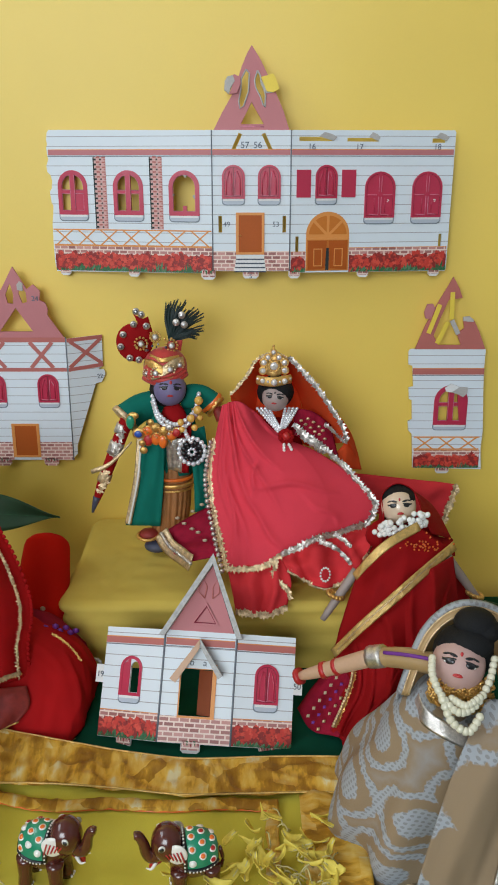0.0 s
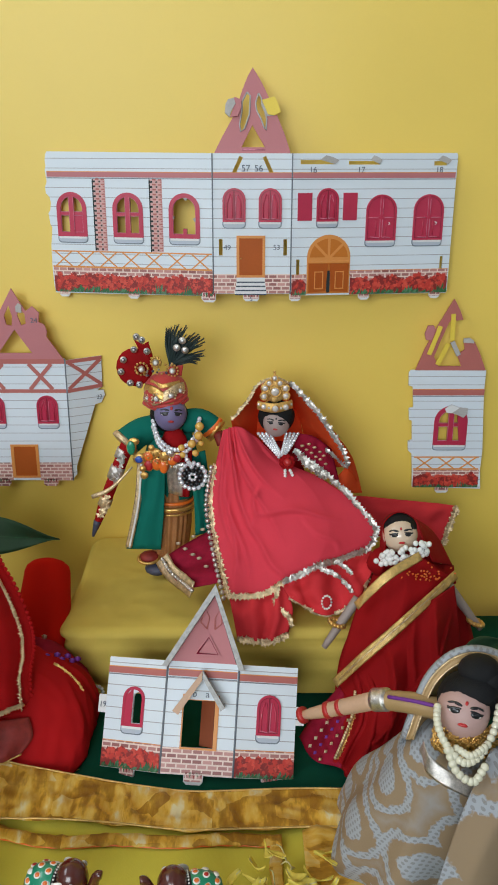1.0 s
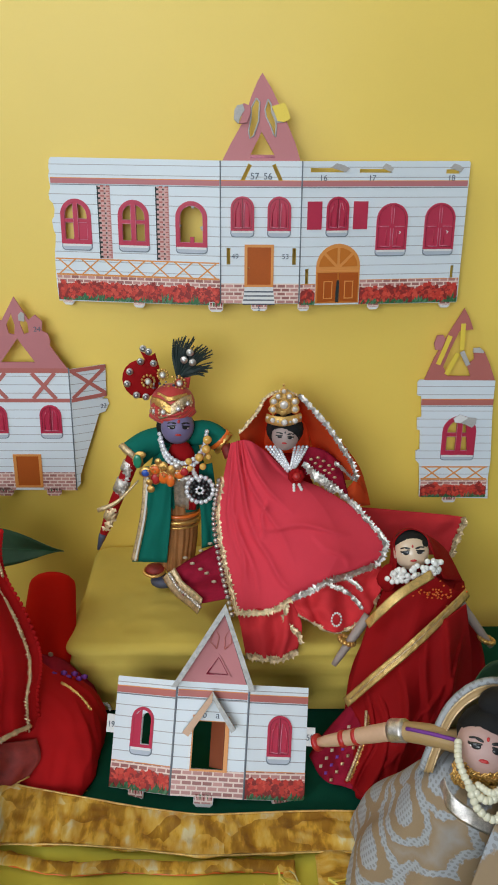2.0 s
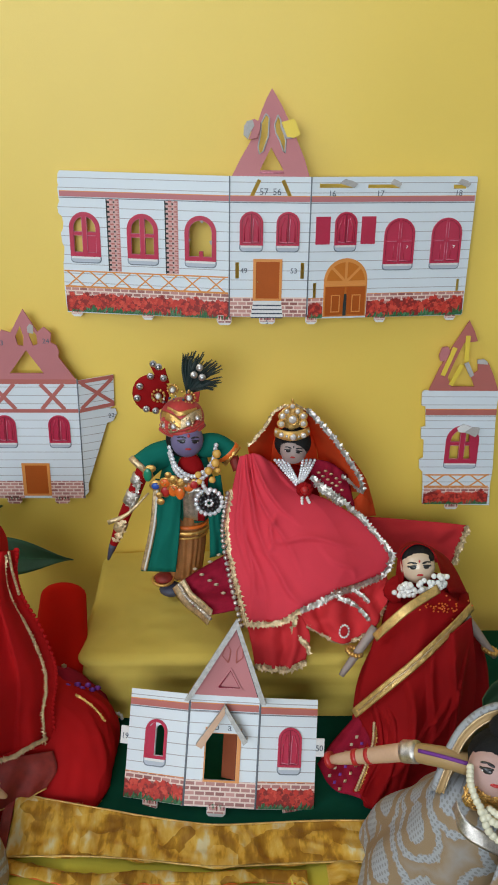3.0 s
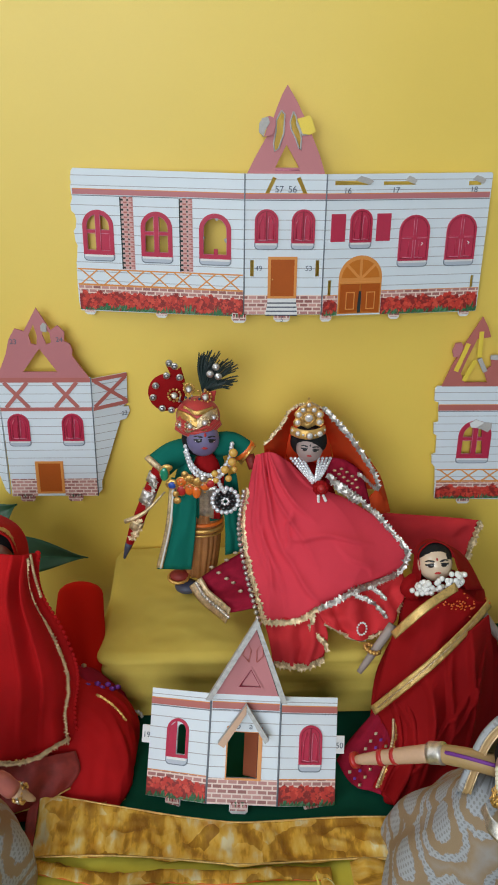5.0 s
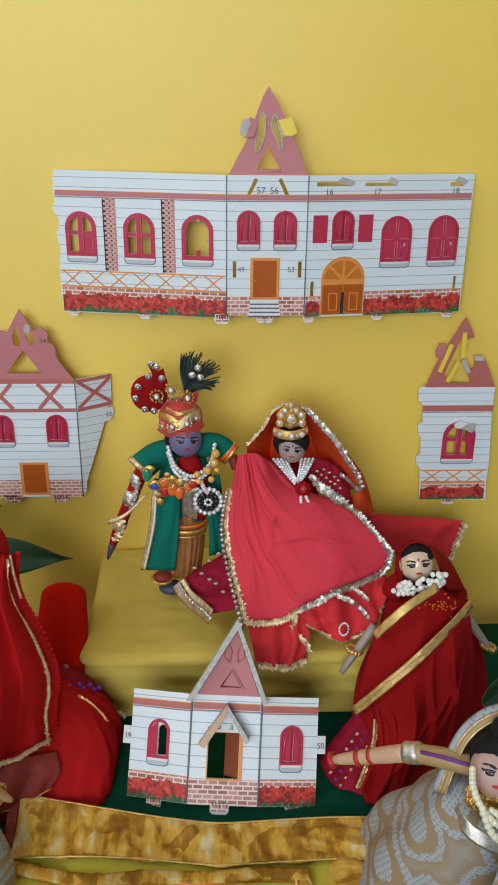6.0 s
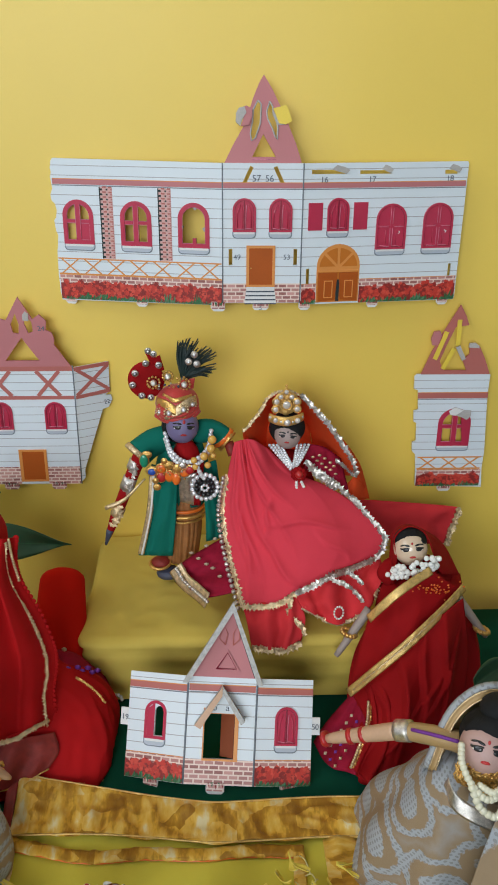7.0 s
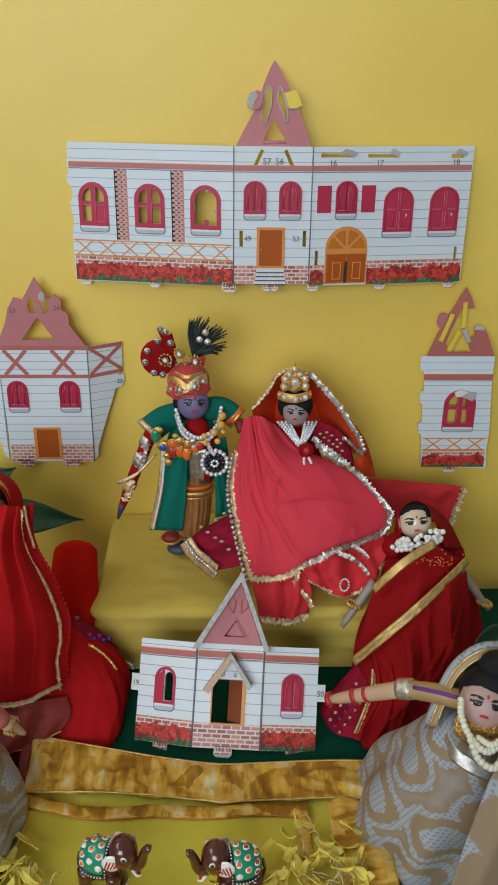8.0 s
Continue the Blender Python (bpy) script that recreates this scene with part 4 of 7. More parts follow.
        s.tube([(u, 0, 0.0), (u, H, 0.0)], 0.0006, "foldline", 6)
        s.part("fold_line", ob)


long_house()


def tower():
    th = empty("cardboard_tower", pose(0.158, 0.773, 0.115), "narrow white cardboard tower front with broken pink gable and yellow tape", "cardboard house")
    body = panel("panel", th, pose(0, 0, 0, 90), [(0.0039, 0.0005), (0.0719, -0.0016), (0.0699, 0.0195), (0.0704, 0.0382), (0.0673, 0.0807), (0.0662, 0.0984), (0.0663, 0.1192), (-0.0047, 0.1196), (-0.0067, 0.1173), (-0.0061, 0.1047), (-0.0021, 0.1035), (-0.0002, 0.083), (-0.0045, 0.0819), (-0.0035, 0.0706), (-0.0006, 0.0693), (0.0006, 0.05), (-0.0032, 0.0482), (-0.0024, 0.0389), (0.0013, 0.0352), (0.0027, 0.0202)],
                 [arch(0.0370, 0.0447, 0.0323, 0.0399, 0.002)])
    cornice(body, -0.0018, 0.0666, 0.0949, 0.1006, "rust")
    open_window(body, 0.0370, 0.0447, 0.0323, 0.0399)
    s = Shape()
    s.flat([[(0.0464, 0.0446), (0.0531, 0.0446), (0.0492, 0.0737), (0.0426, 0.0773)]], -0.0016, 0.0011, "window")
    s.part("window_strip", body)
    lattice(body, 0.0038, 0.0679, 0.0196, 0.0320, 3, 0.0013, "frame")
    flower_bed(body, 0.0042, 0.0689, 0.0000, 0.0182, 8)
    tab(body, 0.0335, 0.0, 0.013, 0.006)
    s = Shape()
    s.flat([[(0.0298, 0.0822), (0.0355, 0.0863), (0.0436, 0.0833), (0.0515, 0.0826), (0.0515, 0.0773), (0.0481, 0.0731), (0.0422, 0.0761), (0.0364, 0.078), (0.0313, 0.0786)]], 0.0012, 0.0026, "greyboard")
    s.flat([[(0.0298, 0.0822), (0.0355, 0.0863), (0.0436, 0.0833), (0.0364, 0.078), (0.0313, 0.0786)]], 0.0026, 0.0032, "cardplain")
    s.part("torn_edge", body, "torn grey card")
    g = panel("gable", th, pose(0, 0, 0.1194, 90), [(-0.0008, 0), (0.0657, 0), (0.0588, 0.0163), (0.053, 0.0274), (0.0426, 0.0292), (0.0442, 0.0202), (0.0378, 0.0146), (0.0423, 0.0039), (0.0205, 0.004), (0.0158, 0.0131), (0.0211, 0.0293), (0.0277, 0.0467), (0.0403, 0.0484), (0.0366, 0.0575), (0.0306, 0.0677), (0.0179, 0.044), (0.0073, 0.0221)], (), "rust")
    for a, b, c, d in ((0.0197, 0.0424, 0.0107, 0.0153), (0.0307, 0.0538, 0.0313, 0.0292), (0.0279, 0.0259, 0.0192, 0.0057)):
        s = Shape()
        s.bar(a, b, c, d, 0.0042, 0.0002, 0.0011, "paperyellow")
        s.part("tape_strip", g, "bright yellow paper tape")
    s = Shape()
    s.bar(0.032, 0.0275, 0.0389, 0.0146, 0.0042, -0.001, 0.0006, "greyboard")
    s.flat([[(0.0423, 0.0269), (0.0424, 0.0308), (0.0482, 0.0313), (0.0518, 0.0285), (0.0521, 0.0263)]], -0.001, 0.0012, "greyboard")
    s.flat([[(0.0055, 0.0348), (0.0079, 0.0425), (0.0132, 0.043), (0.0152, 0.0391), (0.0119, 0.0293), (0.0071, 0.0293)]], -0.002, 0.0014, "pink")
    s.part("torn_edge", g, "torn grey card")


tower()


def gabled_house():
    th = empty("cardboard_house", pose(-0.2150, 0.764, 0.1265), "white cardboard house front with pink gable, rust braces and brown door", "cardboard house")
    f = panel("panel", th, pose(0, 0, 0, 90), [(-0.037, 0.0), (-0.005, 0.0), (0.028, 0.0), (0.0438, 0.0), (0.0438, 0.121), (-0.0405, 0.121), (-0.0385, 0.0)])
    stripe(f, "beam", -0.0405, 0.0436, 0.1165, 0.121, "rust")
    stripe(f, "beam", -0.0405, 0.0436, 0.0885, 0.092, "rust")
    for x in (-0.0245, 0.0205):
        s = Shape()
        s.bar(x - 0.0105, 0.092, x + 0.0105, 0.1165, 0.0035, 0, 0.0005, "rust")
        s.bar(x + 0.0105, 0.092, x - 0.0105, 0.1165, 0.0035, 0, 0.0007, "rust")
        s.part("brace", f)
    for x in (-0.0255, 0.0245):
        closed_window(f, x, 0.0585, 0.02, 0.0275, False)
    s = Shape()
    s.flat([rect(-0.014, 0.003, 0.0125, 0.037), rect(-0.011, 0.005, 0.0098, 0.035)], 0, 0.0009, "frame")
    s.flat([rect(-0.011, 0.005, 0.0098, 0.035)], 0, 0.0005, "door")
    s.part("door", f)
    stripe(f, "brick_base", -0.038, -0.014, 0.0, 0.0185, "brick")
    stripe(f, "brick_base", 0.0125, 0.0436, 0.0, 0.0185, "brick")
    tab(f, -0.024, 0.0, 0.014, 0.006, "brick")
    tab(f, 0.022, 0.0, 0.014, 0.006, "brick")
    g = panel("gable", th, pose(0, 0, 0.121, 90), [(-0.0405, 0), (0.0425, 0), (0.0285, 0.021), (0.0295, 0.026), (0.0275, 0.032), (0.0225, 0.0345), (0.0235, 0.043), (0.0175, 0.049), (0.0115, 0.0445), (0.0, 0.065), (-0.0125, 0.0435), (-0.0205, 0.046), (-0.0265, 0.036), (-0.0305, 0.022)],
              [[(-0.0165, 0.0055), (0.0145, 0.0055), (0.0, 0.0275)], [(-0.007, 0.032), (-0.002, 0.031), (-0.001, 0.04), (-0.0035, 0.05), (-0.0085, 0.04)], [(0.0065, 0.0315), (0.011, 0.033), (0.0105, 0.042), (0.006, 0.047), (0.0035, 0.041)]], "pink")
    words("24", 0.0065, g, at(0.0185, 0.034))
    words("23", 0.0065, g, at(-0.0225, 0.032))
    s = Shape()
    s.flat([[(0.003, 0.044), (0.008, 0.043), (0.0085, 0.05), (0.0055, 0.052), (0.003, 0.049)]], 0.0, 0.001, "greyboard")
    s.part("torn_edge", g, "torn grey card")
    Rm = pose(0.0443, 0, 0, 90, 0, 0) @ pose(0, 0, 0, 0, 26, 0)
    r = panel("side_panel", th, Rm, [(0.0, 0.002), (0.004, 0.006), (0.004, 0.014), (0.026, 0.074), (0.032, 0.075), (0.036, 0.082), (0.035, 0.087), (0.029, 0.0875), (0.034, 0.091), (0.0345, 0.1205), (0.0, 0.1195)])
    s = Shape()
    s.bar(0.0005, 0.1180, 0.0345, 0.1190, 0.0035, 0, 0.0005, "rust")
    s.bar(0.0005, 0.0900, 0.034, 0.0920, 0.0035, 0, 0.0005, "rust")
    s.bar(0.002, 0.092, 0.033, 0.1175, 0.0033, 0, 0.0006, "rust")
    s.bar(0.003, 0.117, 0.033, 0.0935, 0.0033, 0, 0.0007, "rust")
    s.part("brace", r)
    words("22", 0.006, r, at(0.0305, 0.079))
    Lm = pose(-0.041, 0, 0, 90, 0, 0) @ pose(0, 0, 0, 0, -22, 0)
    panel("side_panel", th, Lm, [(0.0, 0.002), (0.0, 0.1195), (-0.0345, 0.124), (-0.034, 0.094), (-0.029, 0.0875), (-0.026, 0.074), (-0.004, 0.006)])
    s = Shape()
    s.tube([(0.0440, 0.0, 0.0002), (0.0440, 0.121, 0.0002)], 0.0006, "foldline", 6)
    s.part("fold_line", f)


gabled_house()


def porch_house():
    """A three-fold house front that leans back against the covered box."""
    th = empty("cardboard_house", pose(-0.0405, 0.4930, 0.0005, -33, 0, 0) @ pose(0, 0, 0, 0, 3.6, 0), "small leaning white cardboard house with porch and open door", "cardboard house")
    mid = panel("panel", th, pose(0, 0, 0, 90), rect(-0.026, 0.006, 0.026, 0.085), [rect(-0.0125, 0.025, 0.0105, 0.058)])
    cornice(mid, -0.0255, 0.0255, 0.0745, 0.0790, "rust")
    stripe(mid, "brick_base", -0.026, 0.026, 0.0062, 0.0245, "brick")
    s = Shape()
    s.flat([rect(-0.0135, 0.0235, 0.0135, 0.062), rect(-0.0125, 0.025, 0.0105, 0.058)], 0, 0.0009, "frame")
    dw = s.part("door_frame", mid)
    s = Shape()
    s.flat([rect(0.0, 0.0, 0.0125, 0.032)], -0.0008, 0.0008, "doorshade")
    s.flat([rect(-0.0006, 0.0, 0.0008, 0.032)], 0.0, 0.0012, "greyboard")
    s.part("door_leaf", dw, "brown door standing open", Matrix.Translation((0.0105, 0.0255, -0.001)) @ pose(0, 0, 0, 0, 141, 0))
    s = Shape()
    s.flat([[(-0.013, 0.0585), (0.0125, 0.0585), (0.0, 0.076)]], 0.0, 0.0012, "card")
    po = s.part("porch", mid)
    for k, o in enumerate(([(0.0, 0.0795), (-0.0200, 0.0505), (-0.0155, 0.0480), (0.0, 0.0725)], [(0.0, 0.0795), (0.0008, 0.0735), (0.0150, 0.0520), (0.0180, 0.0545)])):
        s = Shape()
        s.flat([o], 0.0095, 0.0112, "wood" if k == 0 else "cardedge")
        s.flat([[(o[0][0], o[0][1]), (o[1][0], o[1][1]), (o[1][0] * 0.93, o[1][1]), (0.0, 0.0780)] if k == 0 else [(0.0, 0.0795), (0.0, 0.0778), (0.0165, 0.0545), (0.0180, 0.0545)]], 0.0, 0.0094, "cardedge")
        s.part("porch_roof", po, "torn tan card flap" if k == 0 else "bare grey card edges")
    words("b", 0.007, mid, at(-0.005, 0.0605, 0.0014))
    words("a", 0.007, mid, at(0.0045, 0.0605, 0.0014))
    for sg, yaw, w in ((-1, -21.0, 0.0490), (1, 9.0, 0.0445)):
        m = pose(sg * 0.0265, 0, 0, 90, 0, 0) @ pose(0, 0, 0, 0, yaw, 0)
        top = 0.085
        hole = [arch(sg * 0.0255 + 0.003, 0.0385, 0.0075, 0.022)] if sg < 0 else []
        wing = panel("panel", th, m, [(0, 0.006), (sg * w, 0.006), (sg * w, top), (0, 0.085)][::sg], hole)
        cornice(wing, min(sg * 0.0008, sg * w), max(sg * 0.0008, sg * w), 0.0735, 0.0780, "rust")
        if sg < 0:
            s = Shape()
            s.flat([arch(sg * 0.0255, 0.036, 0.0180, 0.0285), arch(sg * 0.0255, 0.036, 0.0180, 0.0285, 0.0022)], 0, 0.001, "window")
            s.flat([[(-0.0330, 0.0378), (-0.0265, 0.0378), (-0.0265, 0.0630), (-0.0330, 0.0570)]], -0.001, 0.0006, "window")
            s.part("window", wing)
            s = Shape()
            sill_shape(s, sg * 0.0255, 0.036, 0.018)
            s.part("sill", wing)
        else:
            closed_window(wing, sg * 0.0240, 0.036, 0.0180, 0.0285, False)
        flower_bed(wing, min(0.0005, sg * w), max(-0.0005, sg * w), 0.0062, 0.025, 20 + sg)
        s = Shape()
        s.flat([rect(min(sg * w, sg * (w + 0.0065)), 0.044, max(sg * w, sg * (w + 0.0065)), 0.057)], -0.0019, -0.0002, "cardplain")
        s.part("tab", wing)
        words("19" if sg < 0 else "50", 0.006, wing, at(sg * (w + 0.0025), 0.048))
        tab(wing, sg * 0.027, 0.0065, 0.012, 0.007)
        s = Shape()
        s.tube([(0, 0.006, 0.0), (0, 0.085, 0.0)], 0.0008, "foldline", 6)
        s.part("fold_line", wing)
    tab(mid, -0.002, 0.0065, 0.014, 0.007)
    g = panel("gable", th, pose(0, 0, 0.085, 90), [(-0.026, 0), (0.026, 0), (0.0065, 0.053), (0.0035, 0.053)], (), "pink")
    s = Shape()
    s.flat([[(-0.0080, 0.005), (0.0125, 0.005), (0.0025, 0.021)], [(-0.0055, 0.0065), (0.0100, 0.0065), (0.0025, 0.0185)]], 0, 0.0014, "pink")
    s.tube([(-0.0058, 0.0062, 0.0008), (0.0103, 0.0062, 0.0008), (0.0025, 0.0188, 0.0008), (-0.0058, 0.0062, 0.0008)], 0.0008, "windowdark", 6)
    for sg in (-1, 1):
        o = [(0.0035 + sg * 0.003, 0.0245), (0.0035 + sg * 0.0078, 0.029), (0.004 + sg * 0.0058, 0.040), (0.004 + sg * 0.0022, 0.033)]
        s.flat([o, [(x * 0.72 + 0.0011 + sg * 0.0013, y * 0.84 + 0.0051) for x, y in o]], 0, 0.0007, "pink")
        s.tube([(x, y, 0.0006) for x, y in o + o[:1]], 0.0005, "rust", 5)
    s.part("embossed_tracery", g)
    # dark strips paint the shadow that the proud roof edges throw on the gable
    for sg in (-1, 1):
        s = Shape()
        s.bar(sg * 0.0255, 0.0008, 0.0050 + sg * 0.0012, 0.0500, 0.0030, 0.0, 0.0007, "dark")
        s.part("roof_shadow", g, "painted strip of shade under the roof edge")
    for sg in (-1, 1):
        s = Shape()
        a, b = (sg * 0.0305, -0.004), (0.005, 0.0575)
        w = 0.0042 * sg
        s.add([(a[0], a[1], -0.006), (b[0], b[1], -0.006), (b[0], b[1], 0.009), (a[0], a[1], 0.009), (a[0] - w, a[1], -0.006), (b[0], b[1] - 0.008, -0.006), (b[0], b[1] - 0.008, 0.009), (a[0] - w, a[1], 0.009)],
              [(0, 1, 2, 3), (7, 6, 5, 4), (3, 2, 6, 7), (0, 3, 7, 4), (1, 0, 4, 5), (2, 1, 5, 6)], "cardedge", False)
        s.part("roof_slope", g, "bare grey card roof edge")


porch_house()


# ---- the dolls: each one plain mesh ----
def ring(s, c, rx, ry, r, mat, tilt=0.0, n=26, bead=0.0):
    """A hoop round c, or a hoop of beads."""
    pts = []
    for i in range(n + 1):
        a = 2 * math.pi * i / n
        q = V((rx * math.cos(a), ry * math.sin(a), 0))
        q.rotate(Euler((radians(tilt), 0, 0)))
        pts.append(V(c) + q)
    if bead:
        for p in pts[:-1]:
            s.ball(p, bead, mat, None, 8, 5)
    else:
        s.tube(pts, r, mat, 8, 1.0, (0, 0, 1), False)


def loft(s, centres, rx, ry, mat, folds=0, amp=0.0, n=72, seed=0, rows=26, crumple=0.0, square=0.0):
    """A closed body through ellipses, with folds that deepen towards its foot."""
    cs = curve(centres, rows)
    ra = curve([(a, b, 0) for a, b in zip(rx, ry)], rows)
    vs, fs = [], []
    for i, c in enumerate(cs):
        v = 1 - i / rows
        for k in range(n):
            a = 2 * math.pi * k / n
            w = 1 + amp * v * (math.sin(folds * a + 2 * noise.noise(V((math.cos(a), math.sin(a), v * 1.5 + seed)))) + noise.noise(V((2.5 * math.cos(a), 2.5 * math.sin(a), v * 4 + seed))))
            if crumple:
                q = V((3.4 * math.cos(a) + 1.6 * v, 3.4 * math.sin(a), 2.2 * v + seed))
                w -= crumple * (abs(noise.noise(q)) ** 0.7 + 0.5 * abs(noise.noise(q * 2.3)) - 0.25)
            if square:
                e = 2 + square * v ** 3
                w *= (abs(math.cos(a)) ** e + abs(math.sin(a)) ** e) ** (-1 / e)
            vs.append(c + V((ra[i].x * w * math.cos(a), ra[i].y * w * math.sin(a), 0)))
    for i in range(rows):
        for k in range(n):
            l = (k + 1) % n
            fs.append((i * n + k, i * n + l, (i + 1) * n + l, (i + 1) * n + k))
    fs += [tuple(range(n))[::-1], tuple(range(rows * n, rows * n + n))]
    s.add(vs, fs, mat)


def head(s, c, r, skin, tilt=0.0, mark="lips", yaw=0.0, roll=0.0, dot=0.06):
    """A round wooden head with simple painted marks; yaw and roll turn the painted side."""
    c = V(c)
    turn = Matrix.Translation(c) @ Matrix.Rotation(radians(yaw), 4, "Z") @ Matrix.Rotation(radians(-tilt), 4, "X") @ Matrix.Rotation(radians(roll), 4, "Y")
    s.ball((0, 0, 0), (r, r, r * 1.06), skin, turn, 26, 16)

    def spot(x, z, w, h, mat, roll=0.0, out=0.995):
        y = -math.sqrt(max(0.05, 1 - x * x - z * z)) * r * out
        s.ball((0, 0, 0), (w * r, 0.05 * r, h * r), mat, turn @ Matrix.Translation((x * r, y, z * r)) @ Matrix.Rotation(radians(roll), 4, "Y") @ Matrix.Rotation(math.atan2(x, 1), 4, "Z"), 10, 6)

    for sg in (-1, 1):
        spot(sg * 0.40, 0.00, 0.22, 0.065, "white", 4 * sg, 0.985)
        spot(sg * 0.38, 0.02, 0.20, 0.115, "black", 4 * sg)
        spot(sg * 0.42, 0.09, 0.29, 0.060, "black", 10 * sg)
        spot(sg * 0.60, 0.08, 0.10, 0.035, "black", -14 * sg)
        spot(sg * 0.30, 0.27, 0.18, 0.062, "black", -14 * sg)
        spot(sg * 0.54, 0.28, 0.17, 0.045, "black", 16 * sg)
    spot(0, -0.44, 0.20, 0.060, "lips")
    spot(-0.07, -0.40, 0.10, 0.045, "lips", -12)
    spot(0.07, -0.40, 0.10, 0.045, "lips", 12)
    spot(0, 0.36, dot, dot * 1.5, mark)


def ribbon(s, pts, w, mat, n=30, across=(0, 0.5, 0.8)):
    """A smooth flat band along a line."""
    s.tube(curve(pts, n), w, mat, 8, 0.1, across)


def standing_doll():
    s = Shape()
    # body, sleeves and robe
    loft(s, [(-0.0736, 0.7020, 0.0792), (-0.0707, 0.7040, 0.1122), (-0.0689, 0.7040, 0.1397), (-0.0695, 0.7040, 0.1719), (-0.0692, 0.7040, 0.1970)], (.0155, .0165, .0150, .016, .010), (.013, .014, .012, .011, .008), "dhoti", 18, .07, 80, 3)
    loft(s, [(-0.0702, 0.7060, 0.1362), (-0.0697, 0.7060, 0.1686), (-0.0694, 0.7060, 0.1964)], (.0205, .024, .018), (.0135, .0155, .013), "robe", 5, .04, 40, 1, 10)
    s.tube(curve([(-0.0776, 0.7050, 0.2019), (-0.0946, 0.7000, 0.1982), (-0.1082, 0.6920, 0.1902)], 8), [.011, .012, .0123, .0125, .0128, .013, .0132, .0134, .0136], "robe", 14, .75)
    s.tube(curve([(-0.1062, 0.6930, 0.1925), (-0.1095, 0.6910, 0.1895)], 3), [.0139, .0141, .0142, .0139], "palegold", 14, .78)
    s.tube(curve([(-0.0591, 0.7050, 0.2055), (-0.0441, 0.7030, 0.2076), (-0.0302, 0.7000, 0.2002)], 8), [.010, .0108, .011, .011, .011, .011, .011, .0108, .0104], "robe", 14, .8)
    s.tube(curve([(-0.0341, 0.7000, 0.2038), (-0.0316, 0.7000, 0.2012)], 3), .0114, "orange", 14, .8)
    s.tube(curve([(-0.0307, 0.7000, 0.2002), (-0.0282, 0.6990, 0.1984)], 3), .0112, "gold", 14, .8)
    s.tube(curve([(-0.0282, 0.6990, 0.1984), (-0.0242, 0.6950, 0.1878)], 3), .0045, "net", 10)
    for lft, rgt, sd in (([(-0.0960, 0.6900, 0.1816), (-0.1003, 0.6860, 0.1384), (-0.1106, 0.6840, 0.0930)], [(-0.0734, 0.6900, 0.1790), (-0.0752, 0.6840, 0.1365), (-0.0797, 0.6840, 0.0919)], 1),
                         ([(-0.0550, 0.6940, 0.1777), (-0.0496, 0.6900, 0.1395), (-0.0490, 0.6920, 0.1017)], [(-0.0393, 0.6980, 0.1817), (-0.0347, 0.6940, 0.1434), (-0.0322, 0.6940, 0.1052)], 4)):
        s.sheet(patch(lft, rgt, [lft[0], rgt[0]], [lft[2], rgt[2]], 16, .0014, 1.3, sd), "robe", .0014)
    ribbon(s, [(-0.0944, 0.6880, 0.1796), (-0.0985, 0.6840, 0.1391), (-0.1082, 0.6820, 0.0950)], .0030, "palegold", 30, (1, 0.1, 0))
    ribbon(s, [(-0.0936, 0.6866, 0.1796), (-0.0977, 0.6826, 0.1391), (-0.1074, 0.6806, 0.0950)], .0009, "white", 30, (1, 0.1, 0))
    # sash, belt and chest cloth
    ring(s, (-0.0698, 0.7040, 0.1277), .0185, .0145, .0022, "gold")
    ring(s, (-0.0696, 0.7040, 0.1331), .0180, .0140, .0016, "orange")
    ring(s, (-0.0704, 0.7040, 0.1227), .0187, .0146, .0012, "gold")
    s.sheet(patch([(-0.0723, 0.6860, 0.1725), (-0.0719, 0.6890, 0.1452)], [(-0.0565, 0.6860, 0.1751), (-0.0585, 0.6890, 0.1410)], [(-0.0723, 0.6860, 0.1725), (-0.0565, 0.6860, 0.1751)], [(-0.0719, 0.6890, 0.1452), (-0.0585, 0.6890, 0.1410)], 8, .001, 2, 7), "silver")
    s.sheet(patch([(-0.0660, 0.6880, 0.1899), (-0.0616, 0.6890, 0.1410)], [(-0.0494, 0.6880, 0.1899), (-0.0535, 0.6890, 0.1410)], [(-0.0660, 0.6880, 0.1899), (-0.0494, 0.6880, 0.1899)], [(-0.0616, 0.6890, 0.1410), (-0.0535, 0.6890, 0.1410)], 8, .001, 2, 8), "red")
    s.ball((-0.0655, 0.6920, 0.1851), (.0125, .0080, .0200), "red", None, 16, 10)
    # arm with bands, flute, feet
    s.tube(curve([(-0.1054, 0.6900, 0.1908), (-0.1166, 0.6870, 0.1644), (-0.1292, 0.6840, 0.1338), (-0.1368, 0.6810, 0.1135)], 14), [.0062, .0062, .006, .006, .0058, .0056, .0055, .0054, .0052, .005, .0046, .004, .0035, .003, .0022], "red", 12)
    for a, b, r in (((-0.1143, 0.6870, 0.1707), (-0.1186, 0.6860, 0.1600), .0066), ((-0.1254, 0.6850, 0.1425), (-0.1286, 0.6840, 0.1349), .006), ((-0.1086, 0.6900, 0.1857), (-0.1118, 0.6890, 0.1778), .0067)):
        s.tube(curve([a, b], 3), r, "silver" if r > .0065 else "palegold", 10)
